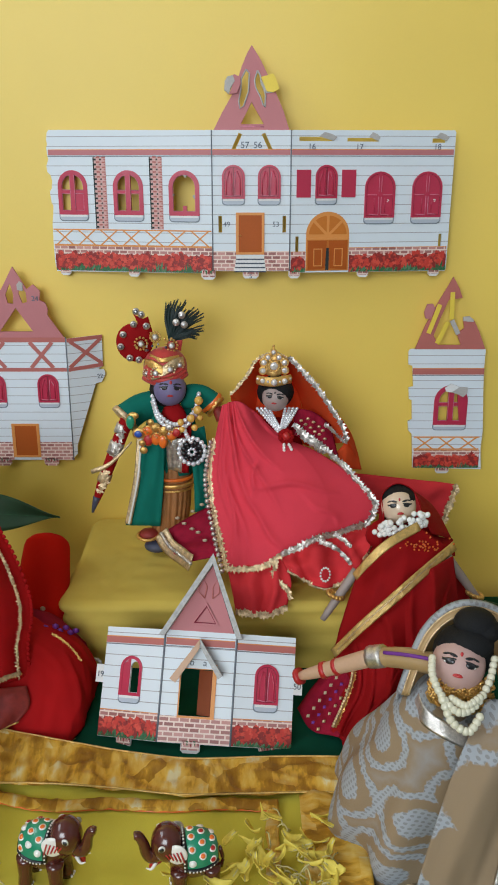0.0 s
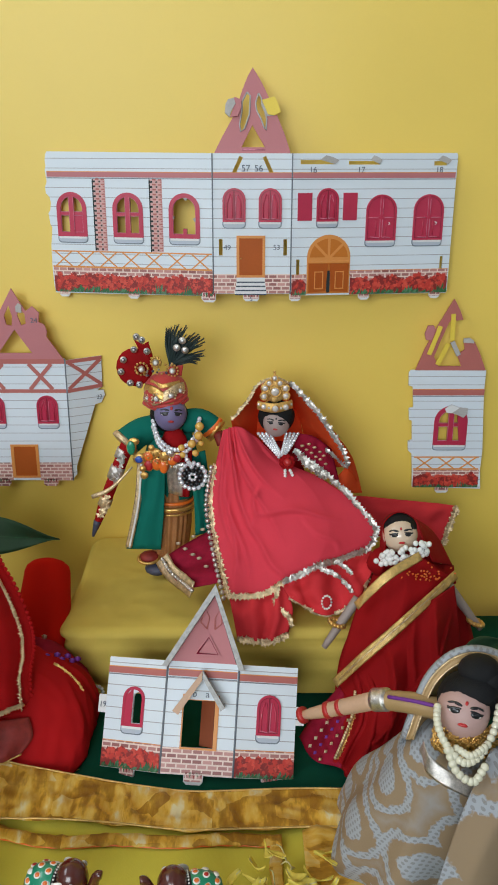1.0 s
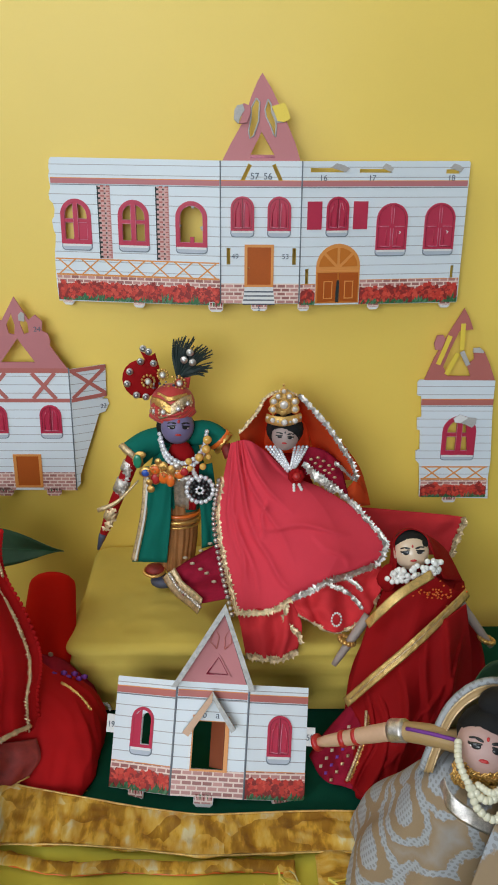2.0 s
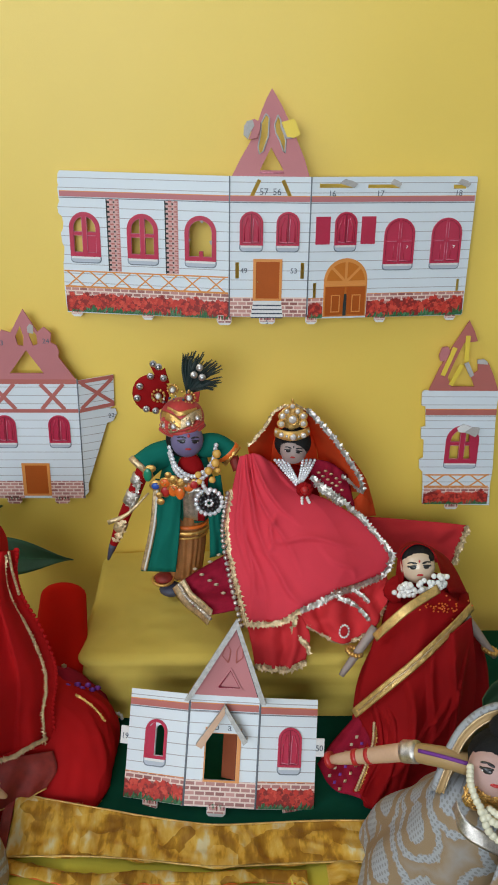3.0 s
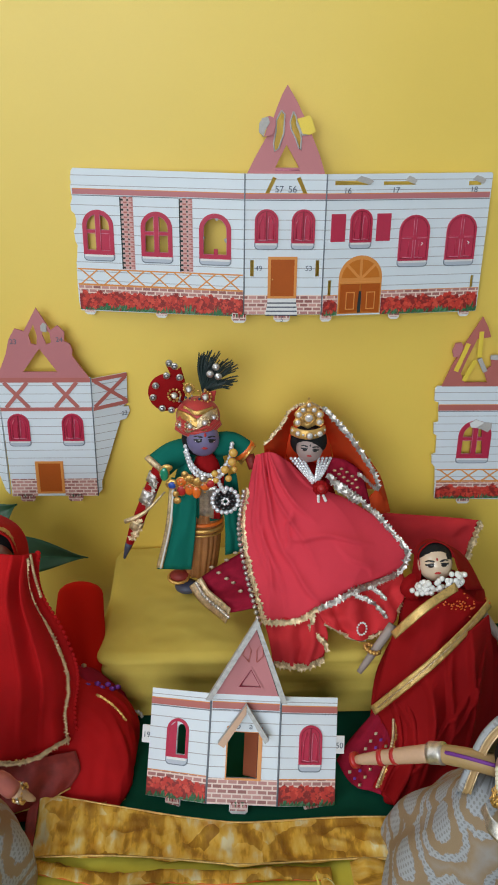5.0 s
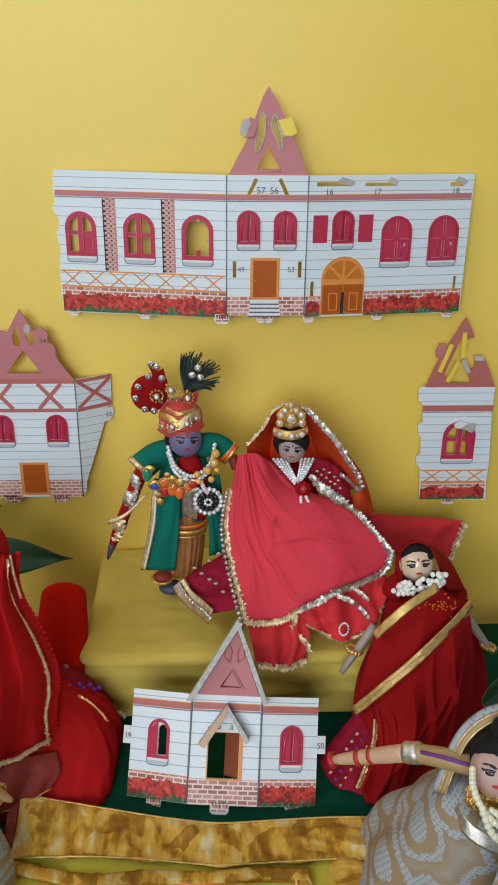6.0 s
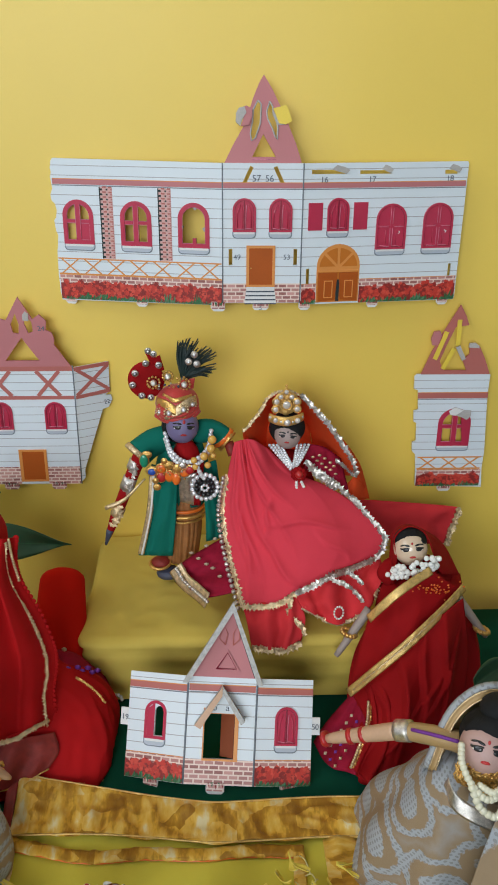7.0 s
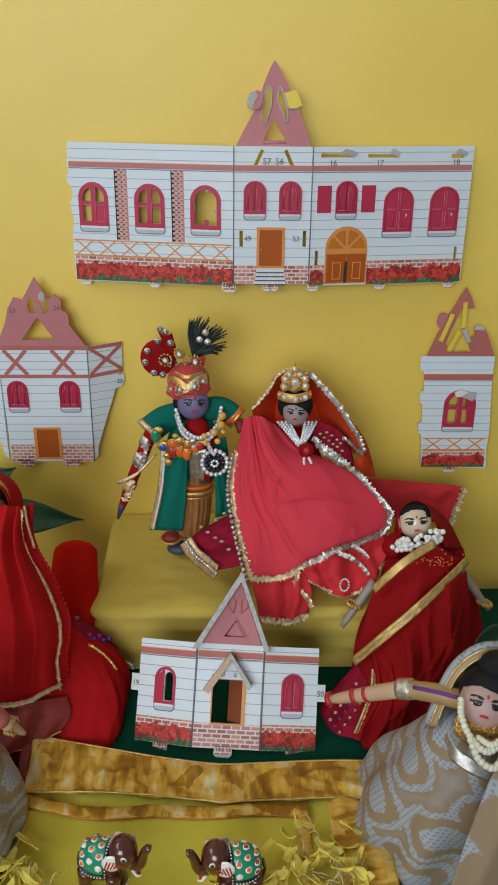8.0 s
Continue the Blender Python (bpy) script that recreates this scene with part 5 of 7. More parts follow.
    for k, (a, b) in enumerate((((-0.1100, 0.6870, 0.1840), (-0.1150, 0.6850, 0.1700)), ((-0.1140, 0.6850, 0.1720), (-0.1205, 0.6830, 0.1560)), ((-0.1240, 0.6830, 0.1480), (-0.1320, 0.6800, 0.1270)))):
        s.lace([a, V(a).lerp(V(b), .5) + V((.002, -.002, 0)), b], .0044, "silver" if k != 2 else "palegold", 14, .8, 40 + k)
    s.tube(curve([(-0.1344, 0.6810, 0.1216), (-0.1390, 0.6800, 0.1068)], 4), [.0034, .003, .0024, .0018, .001], "slate", 8)
    s.tube(curve([(-0.1361, 0.6720, 0.1484), (-0.1195, 0.6740, 0.1555), (-0.1011, 0.6780, 0.1737)], 8), [.0021, .0022, .0022, .002, .0017, .0014, .0012, .001, .0009], "palegold", 8)
    s.ball((-0.0912, 0.6920, 0.0804), (.0090, .008, .0055), "net", None, 14, 8)
    ring(s, (-0.0920, 0.6900, 0.0802), .0092, .0080, .0014, "gold", 12, 20)
    s.ball((-0.0842, 0.6900, 0.0700), (.0115, .010, .006), "slate", None, 14, 8)
    # head and turban
    head(s, (-0.0680, 0.6910, 0.2176), .0140, "blueskin", 14, "lips", 8, 4, 0.09)
    s.ball((-0.0702, 0.6990, 0.2148), (.0165, .0150, .0160), "hair", None, 16, 10)
    c = V((-0.0722, 0.7000, 0.2350))
    ax, ay, az = .0190, .0178, .0172
    s.ball(c, (ax, ay, az), "turban", None, 28, 16)

    def wrap(dx, dz, out=1.03):
        q = max(.04, 1 - (dx / ax) ** 2 - (dz / az) ** 2)
        return c + V((dx, -ay * math.sqrt(q) * out, dz))

    for k in range(3):
        s.tube(curve([wrap(-.0182 + .0006 * k, -.0088 + .0034 * k), wrap(-.0100, -.0112 + .0034 * k, 1.06), wrap(0, -.0114 + .0036 * k, 1.07), wrap(.0100, -.0092 + .0036 * k, 1.06), wrap(.0182 - .0006 * k, -.0050 + .0034 * k)], 18), .0027 - .0004 * k, "turban", 10)
    for band, w, mt in (([(-.0172, .0048), (-.0090, .0052), (.0000, .0002), (.0090, -.0040), (.0165, -.0050)], .0036, "gold"), ([(-.0180, -.0062), (-.0090, -.0042), (.0010, .0008), (.0100, .0058), (.0165, .0060)], .0042, "palegold"), ([(-.0160, -.0085), (-.0060, -.0080), (.0040, -.0050), (.0120, -.0010)], .0016, "gold"), ([(-.0120, .0110), (-.0020, .0090), (.0070, .0100), (.0130, .0100)], .0020, "gold")):
        s.tube(curve([wrap(dx, dz, 1.05) for dx, dz in band], 24), w, mt, 8, .16, (0, .3, .9))
    for dx, dz, r in ((-.0148, -.0030, .0026), (-.0064, -.0014, .0034), (.0060, .0016, .0034), (.0136, .0042, .0028)):
        p = wrap(dx, dz, 1.10)
        for k in range(9):
            a = 2 * math.pi * k / 9
            s.ball(p + V((r * 1.15 * math.cos(a), .0006, r * 1.15 * math.sin(a))), r * .34, "palegold", None, 6, 4)
        s.ball(p, r * .8, "silver", None, 10, 6)
        s.ball(p + V((0, -r * .5, 0)), r * .55, "stone", None, 8, 5)
    s.sheet(patch([c + V((.002, -.004, .0165)), c + V((.004, -.005, .0225))], [c + V((.014, -.001, .0140)), c + V((.0155, -.001, .0235))], [c + V((.002, -.004, .0165)), c + V((.014, -.001, .0140))], [c + V((.004, -.005, .0225)), c + V((.0155, -.001, .0235))], 8, .0012, 1, 5), "turban", .0012)
    # fan, brooch and feather on the turban
    f0 = V((-0.0984, 0.7030, 0.2553))
    s.ball(f0, (.0158, .0030, .0168), "red", None, 22, 10)
    s.sheet(patch([(-0.0913, 0.7030, 0.2636), (-0.0983, 0.7030, 0.2800)], [(-0.0826, 0.7030, 0.2646), (-0.0859, 0.7030, 0.2781)], [(-0.0913, 0.7030, 0.2636), (-0.0826, 0.7030, 0.2646)], [(-0.0983, 0.7030, 0.2800), (-0.0908, 0.7030, 0.2752), (-0.0859, 0.7030, 0.2781)], 8, .001, 1, 2), "red", .0016)
    for x, y in ((252,561), (238,577), (260,580), (219,594), (214,614), (229,633), (245,636), (243,556)):
        p = V((-0.0979, 0.6990, 0.2561)) + V(((x - 238) * .00049, 0, -(y - 607) * .00052))
        s.ball(p, (.0031, .0014, .0031), "silver", None, 12, 6)
        s.ball(p + V((0, -.0014, .0002)), (.0017, .0010, .0017), "slate", None, 8, 5)
        s.ball(p + V((0, -.0020, .0002)), .0011, "stone", None, 8, 5)
    for x, y, rr in ((250,609,.0052), (303,612,.0048), (275,598,.0042)):
        p = V((-0.0818, 0.6940, 0.2581)) + V(((x - 270) * .00049, 0, -(y - 605) * .00052))
        for k in range(11):
            a = 2 * math.pi * k / 11
            s.ball(p + V((rr * math.cos(a), .0006, rr * math.sin(a))), .0012, "gold", None, 6, 4)
        s.ball(p, .0030, "silver", None, 10, 6)
        s.ball(p + V((0, -.0018, 0)), .0020, "pearl", None, 8, 5)
    rnd = random.Random(4)
    for k in range(26):
        s.ball(V((-0.0782, 0.6950, 0.2545)) + V((rnd.uniform(-.018, .014), rnd.uniform(-.002, .002), rnd.uniform(-.005, .006))), rnd.uniform(.0008, .0015), rnd.choice(("gold", "silver", "slate")), None, 6, 4)
    root = V((-0.0675, 0.7040, 0.2551))
    tips = curve([(-0.0717, 0.7080, 0.2869), (-0.0618, 0.7060, 0.2920), (-0.0521, 0.7040, 0.2904), (-0.0435, 0.7020, 0.2841), (-0.0383, 0.7010, 0.2775), (-0.0390, 0.7020, 0.2667), (-0.0465, 0.7030, 0.2587)], 56)
    for i, tp in enumerate(tips):
        gap = .84 if 18 < i < 24 else (.62 if 38 < i < 43 else 1.0)
        tp = root + (tp - root) * rnd.uniform(.82, 1.03) * gap
        mid = root.lerp(tp, .55) + V((-.002 + .004 * i / 56, rnd.uniform(-.002, .002), .0025))
        quill = curve([root, mid, tp], 12)
        s.tube(quill, [.0013 * (1 - .75 * q / 12) for q in range(13)], "feather", 5, .5, (1, 0, 0))
        for q in range(4, 12):
            for sg in (-1, 1):
                d = (quill[q + 1] - quill[q - 1]).normalized()
                e = V((d.z, 0, -d.x)) * sg
                s.tube([quill[q], quill[q] + d * .0030 + e * .0006 + V((0, rnd.uniform(-.0008, .0008), 0))], [.0004, .0001], "feather", 4)
    for x, y in ((322,559), (312,571), (326,575)):
        p = V((-0.0577, 0.6970, 0.2753)) + V(((x - 320) * .00049, 0, -(y - 568) * .00052))
        s.ball(p, (.0032, .0014, .0032), "silver", None, 12, 6)
        s.ball(p + V((0, -.0016, .0002)), .0015, "stone", None, 8, 5)
    # necklaces, pendant and brooches
    for dy, n in ((0, 19), (.0052, 22)):
        s.beads([V((-0.0831, 0.6900, 0.2111)) - V((0, 0, dy)), V((-0.0767, 0.6800, 0.1974)) - V((0, 0, dy)), V((-0.0622, 0.6770, 0.1897)) - V((0, 0, dy)), V((-0.0473, 0.6810, 0.1996)) - V((0, 0, dy)), V((-0.0432, 0.6900, 0.2132)) - V((0, 0, dy))], n + 3, .0021, "stone")
    s.beads([(-0.0574, 0.6780, 0.1915), (-0.0537, 0.6760, 0.1810), (-0.0499, 0.6760, 0.1748)], 7, .0022, "stone")
    s.beads([(-0.0692, 0.6790, 0.1891), (-0.0683, 0.6780, 0.1813)], 3, .0034, "silver")
    for x, y, r in ((352,711,.0038), (350,727,.0038), (354,740,.0026), (338,741,.0036), (320,748,.0030), (322,760,.0028), (344,757,.0030)):
        s.ball(V((-0.0494, 0.6760, 0.1986)) + V(((x - 338) * .00049, 0, -(y - 735) * .00052)), r, "amber", None, 10, 7)
    pc = V((-0.0492, 0.6760, 0.1656))
    for n, rr, r, mt in ((17, .0112, .0023, "stone"), (11, .0074, .0024, "black"), (8, .0046, .0020, "black")):
        for k in range(n):
            a = 2 * math.pi * k / n
            s.ball(pc + V((rr * math.cos(a), .001, rr * 1.05 * math.sin(a))), r, mt, None, 8, 5)
    for k in range(7):
        a = 2 * math.pi * k / 7
        s.ball(pc + V((.0028 * math.cos(a), -.001, .0028 * math.sin(a))), .0014, "stone", None, 8, 5)
    for x, y, rx_, rz_, mt in ((233,748,.0036,.0062,"green"), (238,738,.0048,.0034,"gold"), (246,768,.0058,.0050,"gold"), (246,768,.0036,.0032,"blue"), (262,764,.0044,.0040,"orange"), (262,780,.0040,.0048,"lips"), (275,758,.0050,.0044,"gold"),
                               (276,778,.0044,.0052,"orange"), (288,782,.0036,.0056,"orange"), (290,764,.0046,.0044,"gold"), (303,772,.0040,.0040,"orange"), (254,796,.0036,.0034,"gold"), (252,784,.0030,.0030,"gold"), (312,766,.0036,.0036,"lips"), (268,748,.0030,.0030,"gold"), (300,757,.0034,.0030,"silver")):
        s.ball(V((-0.0827, 0.6760, 0.1810)) + V(((x - 270) * .00049, -.002 if rx_ < .004 else 0, -(y - 770) * .00052)), (rx_, .0014, rz_), mt, None, 12, 6)
        if mt not in ("gold", "silver"):
            s.ball(V((-0.0827, 0.6768, 0.1810)) + V(((x - 270) * .00049, 0, -(y - 770) * .00052)), (rx_ + .0009, .0012, rz_ + .0009), "gold", None, 12, 6)
    for k in range(24):
        s.ball(V((-0.0814, 0.6740, 0.1826)) + V((rnd.uniform(-.016, .02), 0, rnd.uniform(-.008, .006))), .0010, "gold", None, 6, 4)
    return s.thing("peg_doll", "standing blue peg doll in green robe and jewelled turban", "doll")


standing_doll()


def bride_doll():
    s = Shape()
    # body under the cloth
    loft(s, [(0.0296, 0.6680, 0.0701), (0.0275, 0.6900, 0.1069), (0.0247, 0.7000, 0.1573), (0.0244, 0.7000, 0.1863)], (.058, .042, .026, .014), (.030, .026, .018, .010), "red", 0, 0, 40, 1, 10)
    # main drape
    lft = [(-0.0229, 0.6880, 0.2036), (-0.0292, 0.6800, 0.1745), (-0.0337, 0.6700, 0.1419), (-0.0273, 0.6450, 0.1105), (-0.0180, 0.6120, 0.0860)]
    rgt = [(0.0053, 0.6840, 0.1987), (0.0286, 0.6780, 0.1783), (0.0577, 0.6740, 0.1663), (0.0876, 0.6660, 0.1475), (0.1062, 0.6540, 0.1285), (0.1023, 0.6450, 0.1131)]
    low = [(-0.0180, 0.6120, 0.0860), (0.0157, 0.6120, 0.0901), (0.0552, 0.6220, 0.1097), (0.1023, 0.6450, 0.1131)]
    s.sheet(patch(lft, rgt, [lft[0], (-0.0091, 0.6820, 0.2084), rgt[0]], low, 100, .0018, 1.5, 2, .010, (0, -.85, .5), ((.07, -.05, .12, .80, .0060, .035), (.20, -.05, .30, .66, .0105, .05), (.29, -.02, .45, .74, .0055, .03), (.38, -.02, .56, .50, .0055, .05), (.34, .56, .80, .70, .0045, .03), (.24, .60, .44, .97, .0062, .035), (.44, .44, .30, .62, .0055, .025), (.18, .50, .08, .95, .0042, .035), (.62, .70, .80, .95, .0030, .035), (.14, .30, .20, .92, .0034, .025))), "rose", .0009)
    s.lace(lft[1:], .0036, "palegold", 60, .5, 2)
    s.beads(curve([V(p) + V((-.004, -.002, -.001)) for p in lft[1:]], 20), 26, .0022, "silver")
    s.lace([(0.0428, 0.6740, 0.1856), (0.0646, 0.6700, 0.1702), (0.0873, 0.6640, 0.1493), (0.1052, 0.6510, 0.1313), (0.1053, 0.6460, 0.1230), (0.0986, 0.6420, 0.1129), (0.0748, 0.6320, 0.1092), (0.0532, 0.6200, 0.1086)], .0036, "silver", 70, .6, 3)
    s.lace([(0.0945, 0.6340, 0.1160), (0.0739, 0.6240, 0.1128), (0.0525, 0.6120, 0.1124), (0.0378, 0.6080, 0.1062), (0.0259, 0.6050, 0.1027)], .0034, "silver", 44, .6, 23)
    s.lace([(-0.0179, 0.6080, 0.0880), (-0.0005, 0.6070, 0.0885), (0.0156, 0.6070, 0.0926), (0.0261, 0.6090, 0.1007)], .0034, "palegold", 30, .5, 4)
    # hood: an outer fall, an inner side and its lace rim
    rim = [(-0.0159, 0.6880, 0.2127), (-0.0076, 0.6900, 0.2217), (-0.0003, 0.6930, 0.2309), (0.0045, 0.6950, 0.2395), (0.0118, 0.6970, 0.2448), (0.0217, 0.6980, 0.2462), (0.0344, 0.6970, 0.2430), (0.0437, 0.6940, 0.2338), (0.0576, 0.6900, 0.2195), (0.0688, 0.6870, 0.2036), (0.0793, 0.6850, 0.1882), (0.0854, 0.6840, 0.1716)]
    back = [(0.0046, 0.7150, 0.1790), (0.0071, 0.7220, 0.2008), (0.0090, 0.7240, 0.2080), (0.0117, 0.7260, 0.2140), (0.0157, 0.7280, 0.2190), (0.0230, 0.7300, 0.2213), (0.0320, 0.7300, 0.2190), (0.0390, 0.7290, 0.2130), (0.0439, 0.7280, 0.2051), (0.0483, 0.7260, 0.1917), (0.0509, 0.7220, 0.1768), (0.0536, 0.7180, 0.1565)]
    fall = [(-0.0135, 0.7060, 0.1903), (-0.0045, 0.7100, 0.2058), (0.0025, 0.7140, 0.2157), (0.0075, 0.7160, 0.2240), (0.0130, 0.7180, 0.2300), (0.0217, 0.7190, 0.2330), (0.0335, 0.7200, 0.2310), (0.0450, 0.7210, 0.2220), (0.0610, 0.7220, 0.2075), (0.0790, 0.7220, 0.1872), (0.0940, 0.7180, 0.1659), (0.0985, 0.7060, 0.1461)]
    s.sheet(patch([rim[0], back[0]], [rim[-1], back[-1]], rim, back, 30, .0010, 2, 3), "orangeveil", .0008)
    s.sheet(patch([rim[0], fall[0]], [rim[-1], fall[-1]], rim, fall, 30, .0008, 3, 5), "orangeveil", .0008)
    tip = V(back[5]) + V((0, .001, .002))
    s.sheet(patch([tip, V(back[2]), V(back[0])], [tip + V((.001, 0, 0)), V(back[8]), V(back[11])], [tip, tip + V((.001, 0, 0))], [V(back[0]), V(back[0]).lerp(V(back[11]), .5), V(back[11])], 20, .0008, 2, 7), "orangeveil", .0008)
    s.sheet(patch([(0.0795, 0.7000, 0.1758), (0.0846, 0.6900, 0.1702), (0.0711, 0.6840, 0.1566)], [(0.0840, 0.7200, 0.1780), (0.0960, 0.7160, 0.1590), (0.1010, 0.7000, 0.1401)], [(0.0795, 0.7000, 0.1758), (0.0840, 0.7200, 0.1780)], [(0.0711, 0.6840, 0.1566), (0.0860, 0.6820, 0.1489), (0.1010, 0.7000, 0.1401)], 16, .0012, 1, 4), "orangeveil", .0008)
    s.lace(rim[6:], .0034, "silver", 46, .6, 6)
    s.lace(rim[:7], .0022, "palegold", 34, .7, 7)
    s.lace([(0.0854, 0.6840, 0.1706), (0.0796, 0.6820, 0.1749), (0.0714, 0.6800, 0.1837), (0.0649, 0.6800, 0.1888)], .0022, "silver", 18, .6, 8)
    s.sheet(patch([(0.0386, 0.6900, 0.2010), (0.0385, 0.6820, 0.1790)], [(0.0708, 0.6900, 0.1857), (0.0776, 0.6760, 0.1594)], [(0.0386, 0.6900, 0.2010), (0.0556, 0.6880, 0.1976), (0.0708, 0.6900, 0.1857)], [(0.0385, 0.6820, 0.1790), (0.0578, 0.6760, 0.1707), (0.0776, 0.6760, 0.1594)], 14, .0014, 2, 9), "maroon")
    for k, (x, y) in enumerate(((533,745), (541,752), (550,758), (558,765), (566,770), (576,778), (545,742), (555,748), (565,756), (572,763), (535,760), (548,770))):
        s.ball(V((0.0551, 0.6780, 0.1854)) + V(((x - 555) * .00048, 0, -(y - 760) * .0005)), (.0018, .0005, .0012), "palegold", None, 6, 4)
    s.lace([(0.0390, 0.6760, 0.1901), (0.0476, 0.6720, 0.1797), (0.0582, 0.6690, 0.1721), (0.0644, 0.6680, 0.1684)], .0042, "silver", 22, .7, 11)
    # head, crown and jewels
    head(s, (0.0225, 0.6820, 0.2125), .0114, "greyskin", 13, "black", -6, 4)
    s.ball((0.0229, 0.6940, 0.2141), (.0160, .0130, .0150), "hair", None, 16, 10)
    s.ball(V((0.0245, 0.6820, 0.2123)) + V((0, .0030, .0046)), (.0130, .0118, .0116), "hair", None, 20, 12)
    s.tube(curve([(0.0070, 0.6880, 0.2262), (0.0125, 0.6790, 0.2272), (0.0210, 0.6745, 0.2278), (0.0300, 0.6790, 0.2280), (0.0355, 0.6880, 0.2270)], 20), .0040, "crowngold", 10, .35, (0, .25, 1))
    for x, y, r in ((.0115, .6778, .0022), (.0210, .6725, .0028), (.0300, .6768, .0025), (.0158, .6748, .0011), (.0258, .6740, .0011), (.0076, .6850, .0014), (.0346, .6850, .0014)):
        s.ball((x, y, .2280), (r * 1.15, r * .6, r * 1.15), "gold", None, 12, 6)
        s.ball((x, y - .0010, .2280), (r, r * .6, r), "kundan", None, 12, 6)
    s.ball((0.0210, 0.6880, 0.2395), (.0115, .0016, .0105), "crowngold", None, 20, 8)
    s.ball((0.0210, 0.6880, 0.2318), (.0040, .0018, .0040), "crowngold", None, 12, 6)
    for x, z, r in ((.0211, .2390, .0044), (.0126, .2421, .0031), (.0118, .2350, .0030), (.0160, .2463, .0027), (.0252, .2463, .0027), (.0299, .2420, .0031), (.0302, .2353, .0031), (.0207, .2508, .0025)):
        p = V((x, .6850, z))
        s.ball(p, (r * 1.25, .0016, r * 1.25), "crowngold", None, 14, 6)
        ring(s, p + V((0, -.0013, 0)), r * 1.05, r * 1.05, r * .16, "gold", 90, 16)
        s.ball(p + V((0, -.0010, 0)), (r * .82, .0013, r * .82), "kundan", None, 12, 6)
    s.tube([(0.0207, 0.6860, 0.2530), (0.0206, 0.6860, 0.2556)], [.0010, .0007], "gold", 6)
    s.ball((0.0206, 0.6858, 0.2558), .0012, "gold", None, 8, 6)
    for k in range(4):
        d = .0042 * k
        s.beads([V((0.0073, 0.6840, 0.2028)) + V((d * .8, 0, -.001)), V((0.0158, 0.6740, 0.1947)) + V((d * .5, 0, 0)), V((0.0243, 0.6680, 0.1866)) + V((d * .1, 0, .001 * k))], 11, .0015, "stone")
        s.beads([V((0.0411, 0.6840, 0.2028)) - V((d * .8, 0, .001)), V((0.0350, 0.6740, 0.1947)) - V((d * .5, 0, 0)), V((0.0281, 0.6680, 0.1866)) - V((d * .1, 0, -.001 * k))], 11, .0015, "stone")
    for k in range(9):
        a = 2 * math.pi * k / 9
        s.ball(V((0.0314, 0.6650, 0.1830)) + V((.0042 * math.cos(a), 0, .0042 * math.sin(a))), .0030, "red", None, 8, 6)
    s.ball((0.0313, 0.6620, 0.1840), .0036, "lips", None, 8, 6)
    s.beads([(0.0295, 0.6640, 0.1778), (0.0296, 0.6630, 0.1711)], 4, .0015, "pearl")
    s.beads([(0.0329, 0.6640, 0.1778), (0.0358, 0.6630, 0.1721)], 4, .0015, "pearl")
    # skirt at the side, lower flaps, and the tail of the veil
    A, B_, C, D = (-0.0331, 0.6720, 0.1173), (-0.0756, 0.6550, 0.0975), (-0.0497, 0.6220, 0.0876), (-0.0248, 0.6220, 0.0928)
    s.sheet(patch([A, (-0.0571, 0.6650, 0.1058), B_], [D, (-0.0378, 0.6200, 0.0912), C], [A, (-0.0275, 0.6480, 0.1039), D], [B_, (-0.0667, 0.6400, 0.0887), C], 16, .0022, 1.5, 12), "maroon", .001)
    ribbon(s, [(-0.0755, 0.6500, 0.1009), (-0.0676, 0.6400, 0.0929), (-0.0561, 0.6270, 0.0903), (-0.0478, 0.6150, 0.0896)], .0074, "palegold")
    s.beads([(-0.0746, 0.6460, 0.1017), (-0.0671, 0.6360, 0.0948), (-0.0557, 0.6230, 0.0918), (-0.0479, 0.6110, 0.0916)], 16, .0018, "silver")
    for x, y, Y in ((312,925,.654), (325,932,.650), (340,938,.645), (340,915,.658), (357,905,.662), (352,940,.640), (365,950,.634)):
        s.ball(V((-0.0507, 0.6450, 0.1105)) + V(((x - 335) * .00046, (Y - .645), -(y - 930) * .00046)), (.0024, .0010, .0016), "cream", Matrix.Identity(4), 4, 3)
    s.sheet(patch([(-0.0181, 0.6150, 0.0865), (-0.0142, 0.6000, 0.0759), (-0.0106, 0.5970, 0.0548)], [(0.0273, 0.6150, 0.0962), (0.0343, 0.6020, 0.0799), (0.0307, 0.5960, 0.0606)], [(-0.0181, 0.6150, 0.0865), (0.0042, 0.6140, 0.0890), (0.0273, 0.6150, 0.0962)], [(-0.0106, 0.5970, 0.0548), (0.0110, 0.5920, 0.0546), (0.0307, 0.5960, 0.0606)], 22, .0036, 2.5, 14), "scarlet", .0009)
    s.lace([(-0.0105, 0.5940, 0.0566), (0.0041, 0.5900, 0.0568), (0.0177, 0.5890, 0.0574), (0.0305, 0.5920, 0.0618)], .0036, "palegold", 34, .5, 15)
    s.lace([(0.0233, 0.6060, 0.0971), (0.0196, 0.6020, 0.0875), (0.0233, 0.6000, 0.0810), (0.0314, 0.5970, 0.0749), (0.0332, 0.5940, 0.0679)], .0028, "palegold", 28, .6, 16)
    up = [(0.0254, 0.6150, 0.0962), (0.0553, 0.6220, 0.1077), (0.1024, 0.6450, 0.1115)]
    dn = [(0.0315, 0.6030, 0.0896), (0.0613, 0.6000, 0.0748), (0.0872, 0.6040, 0.0890), (0.1047, 0.6300, 0.1070)]
    s.sheet(patch([up[0], dn[0]], [up[-1], dn[-1]], up, dn, 24, .0050, 3.5, 17), "scarlet", .0009)
    s.lace(dn, .0022, "palegold", 40, .6, 18)
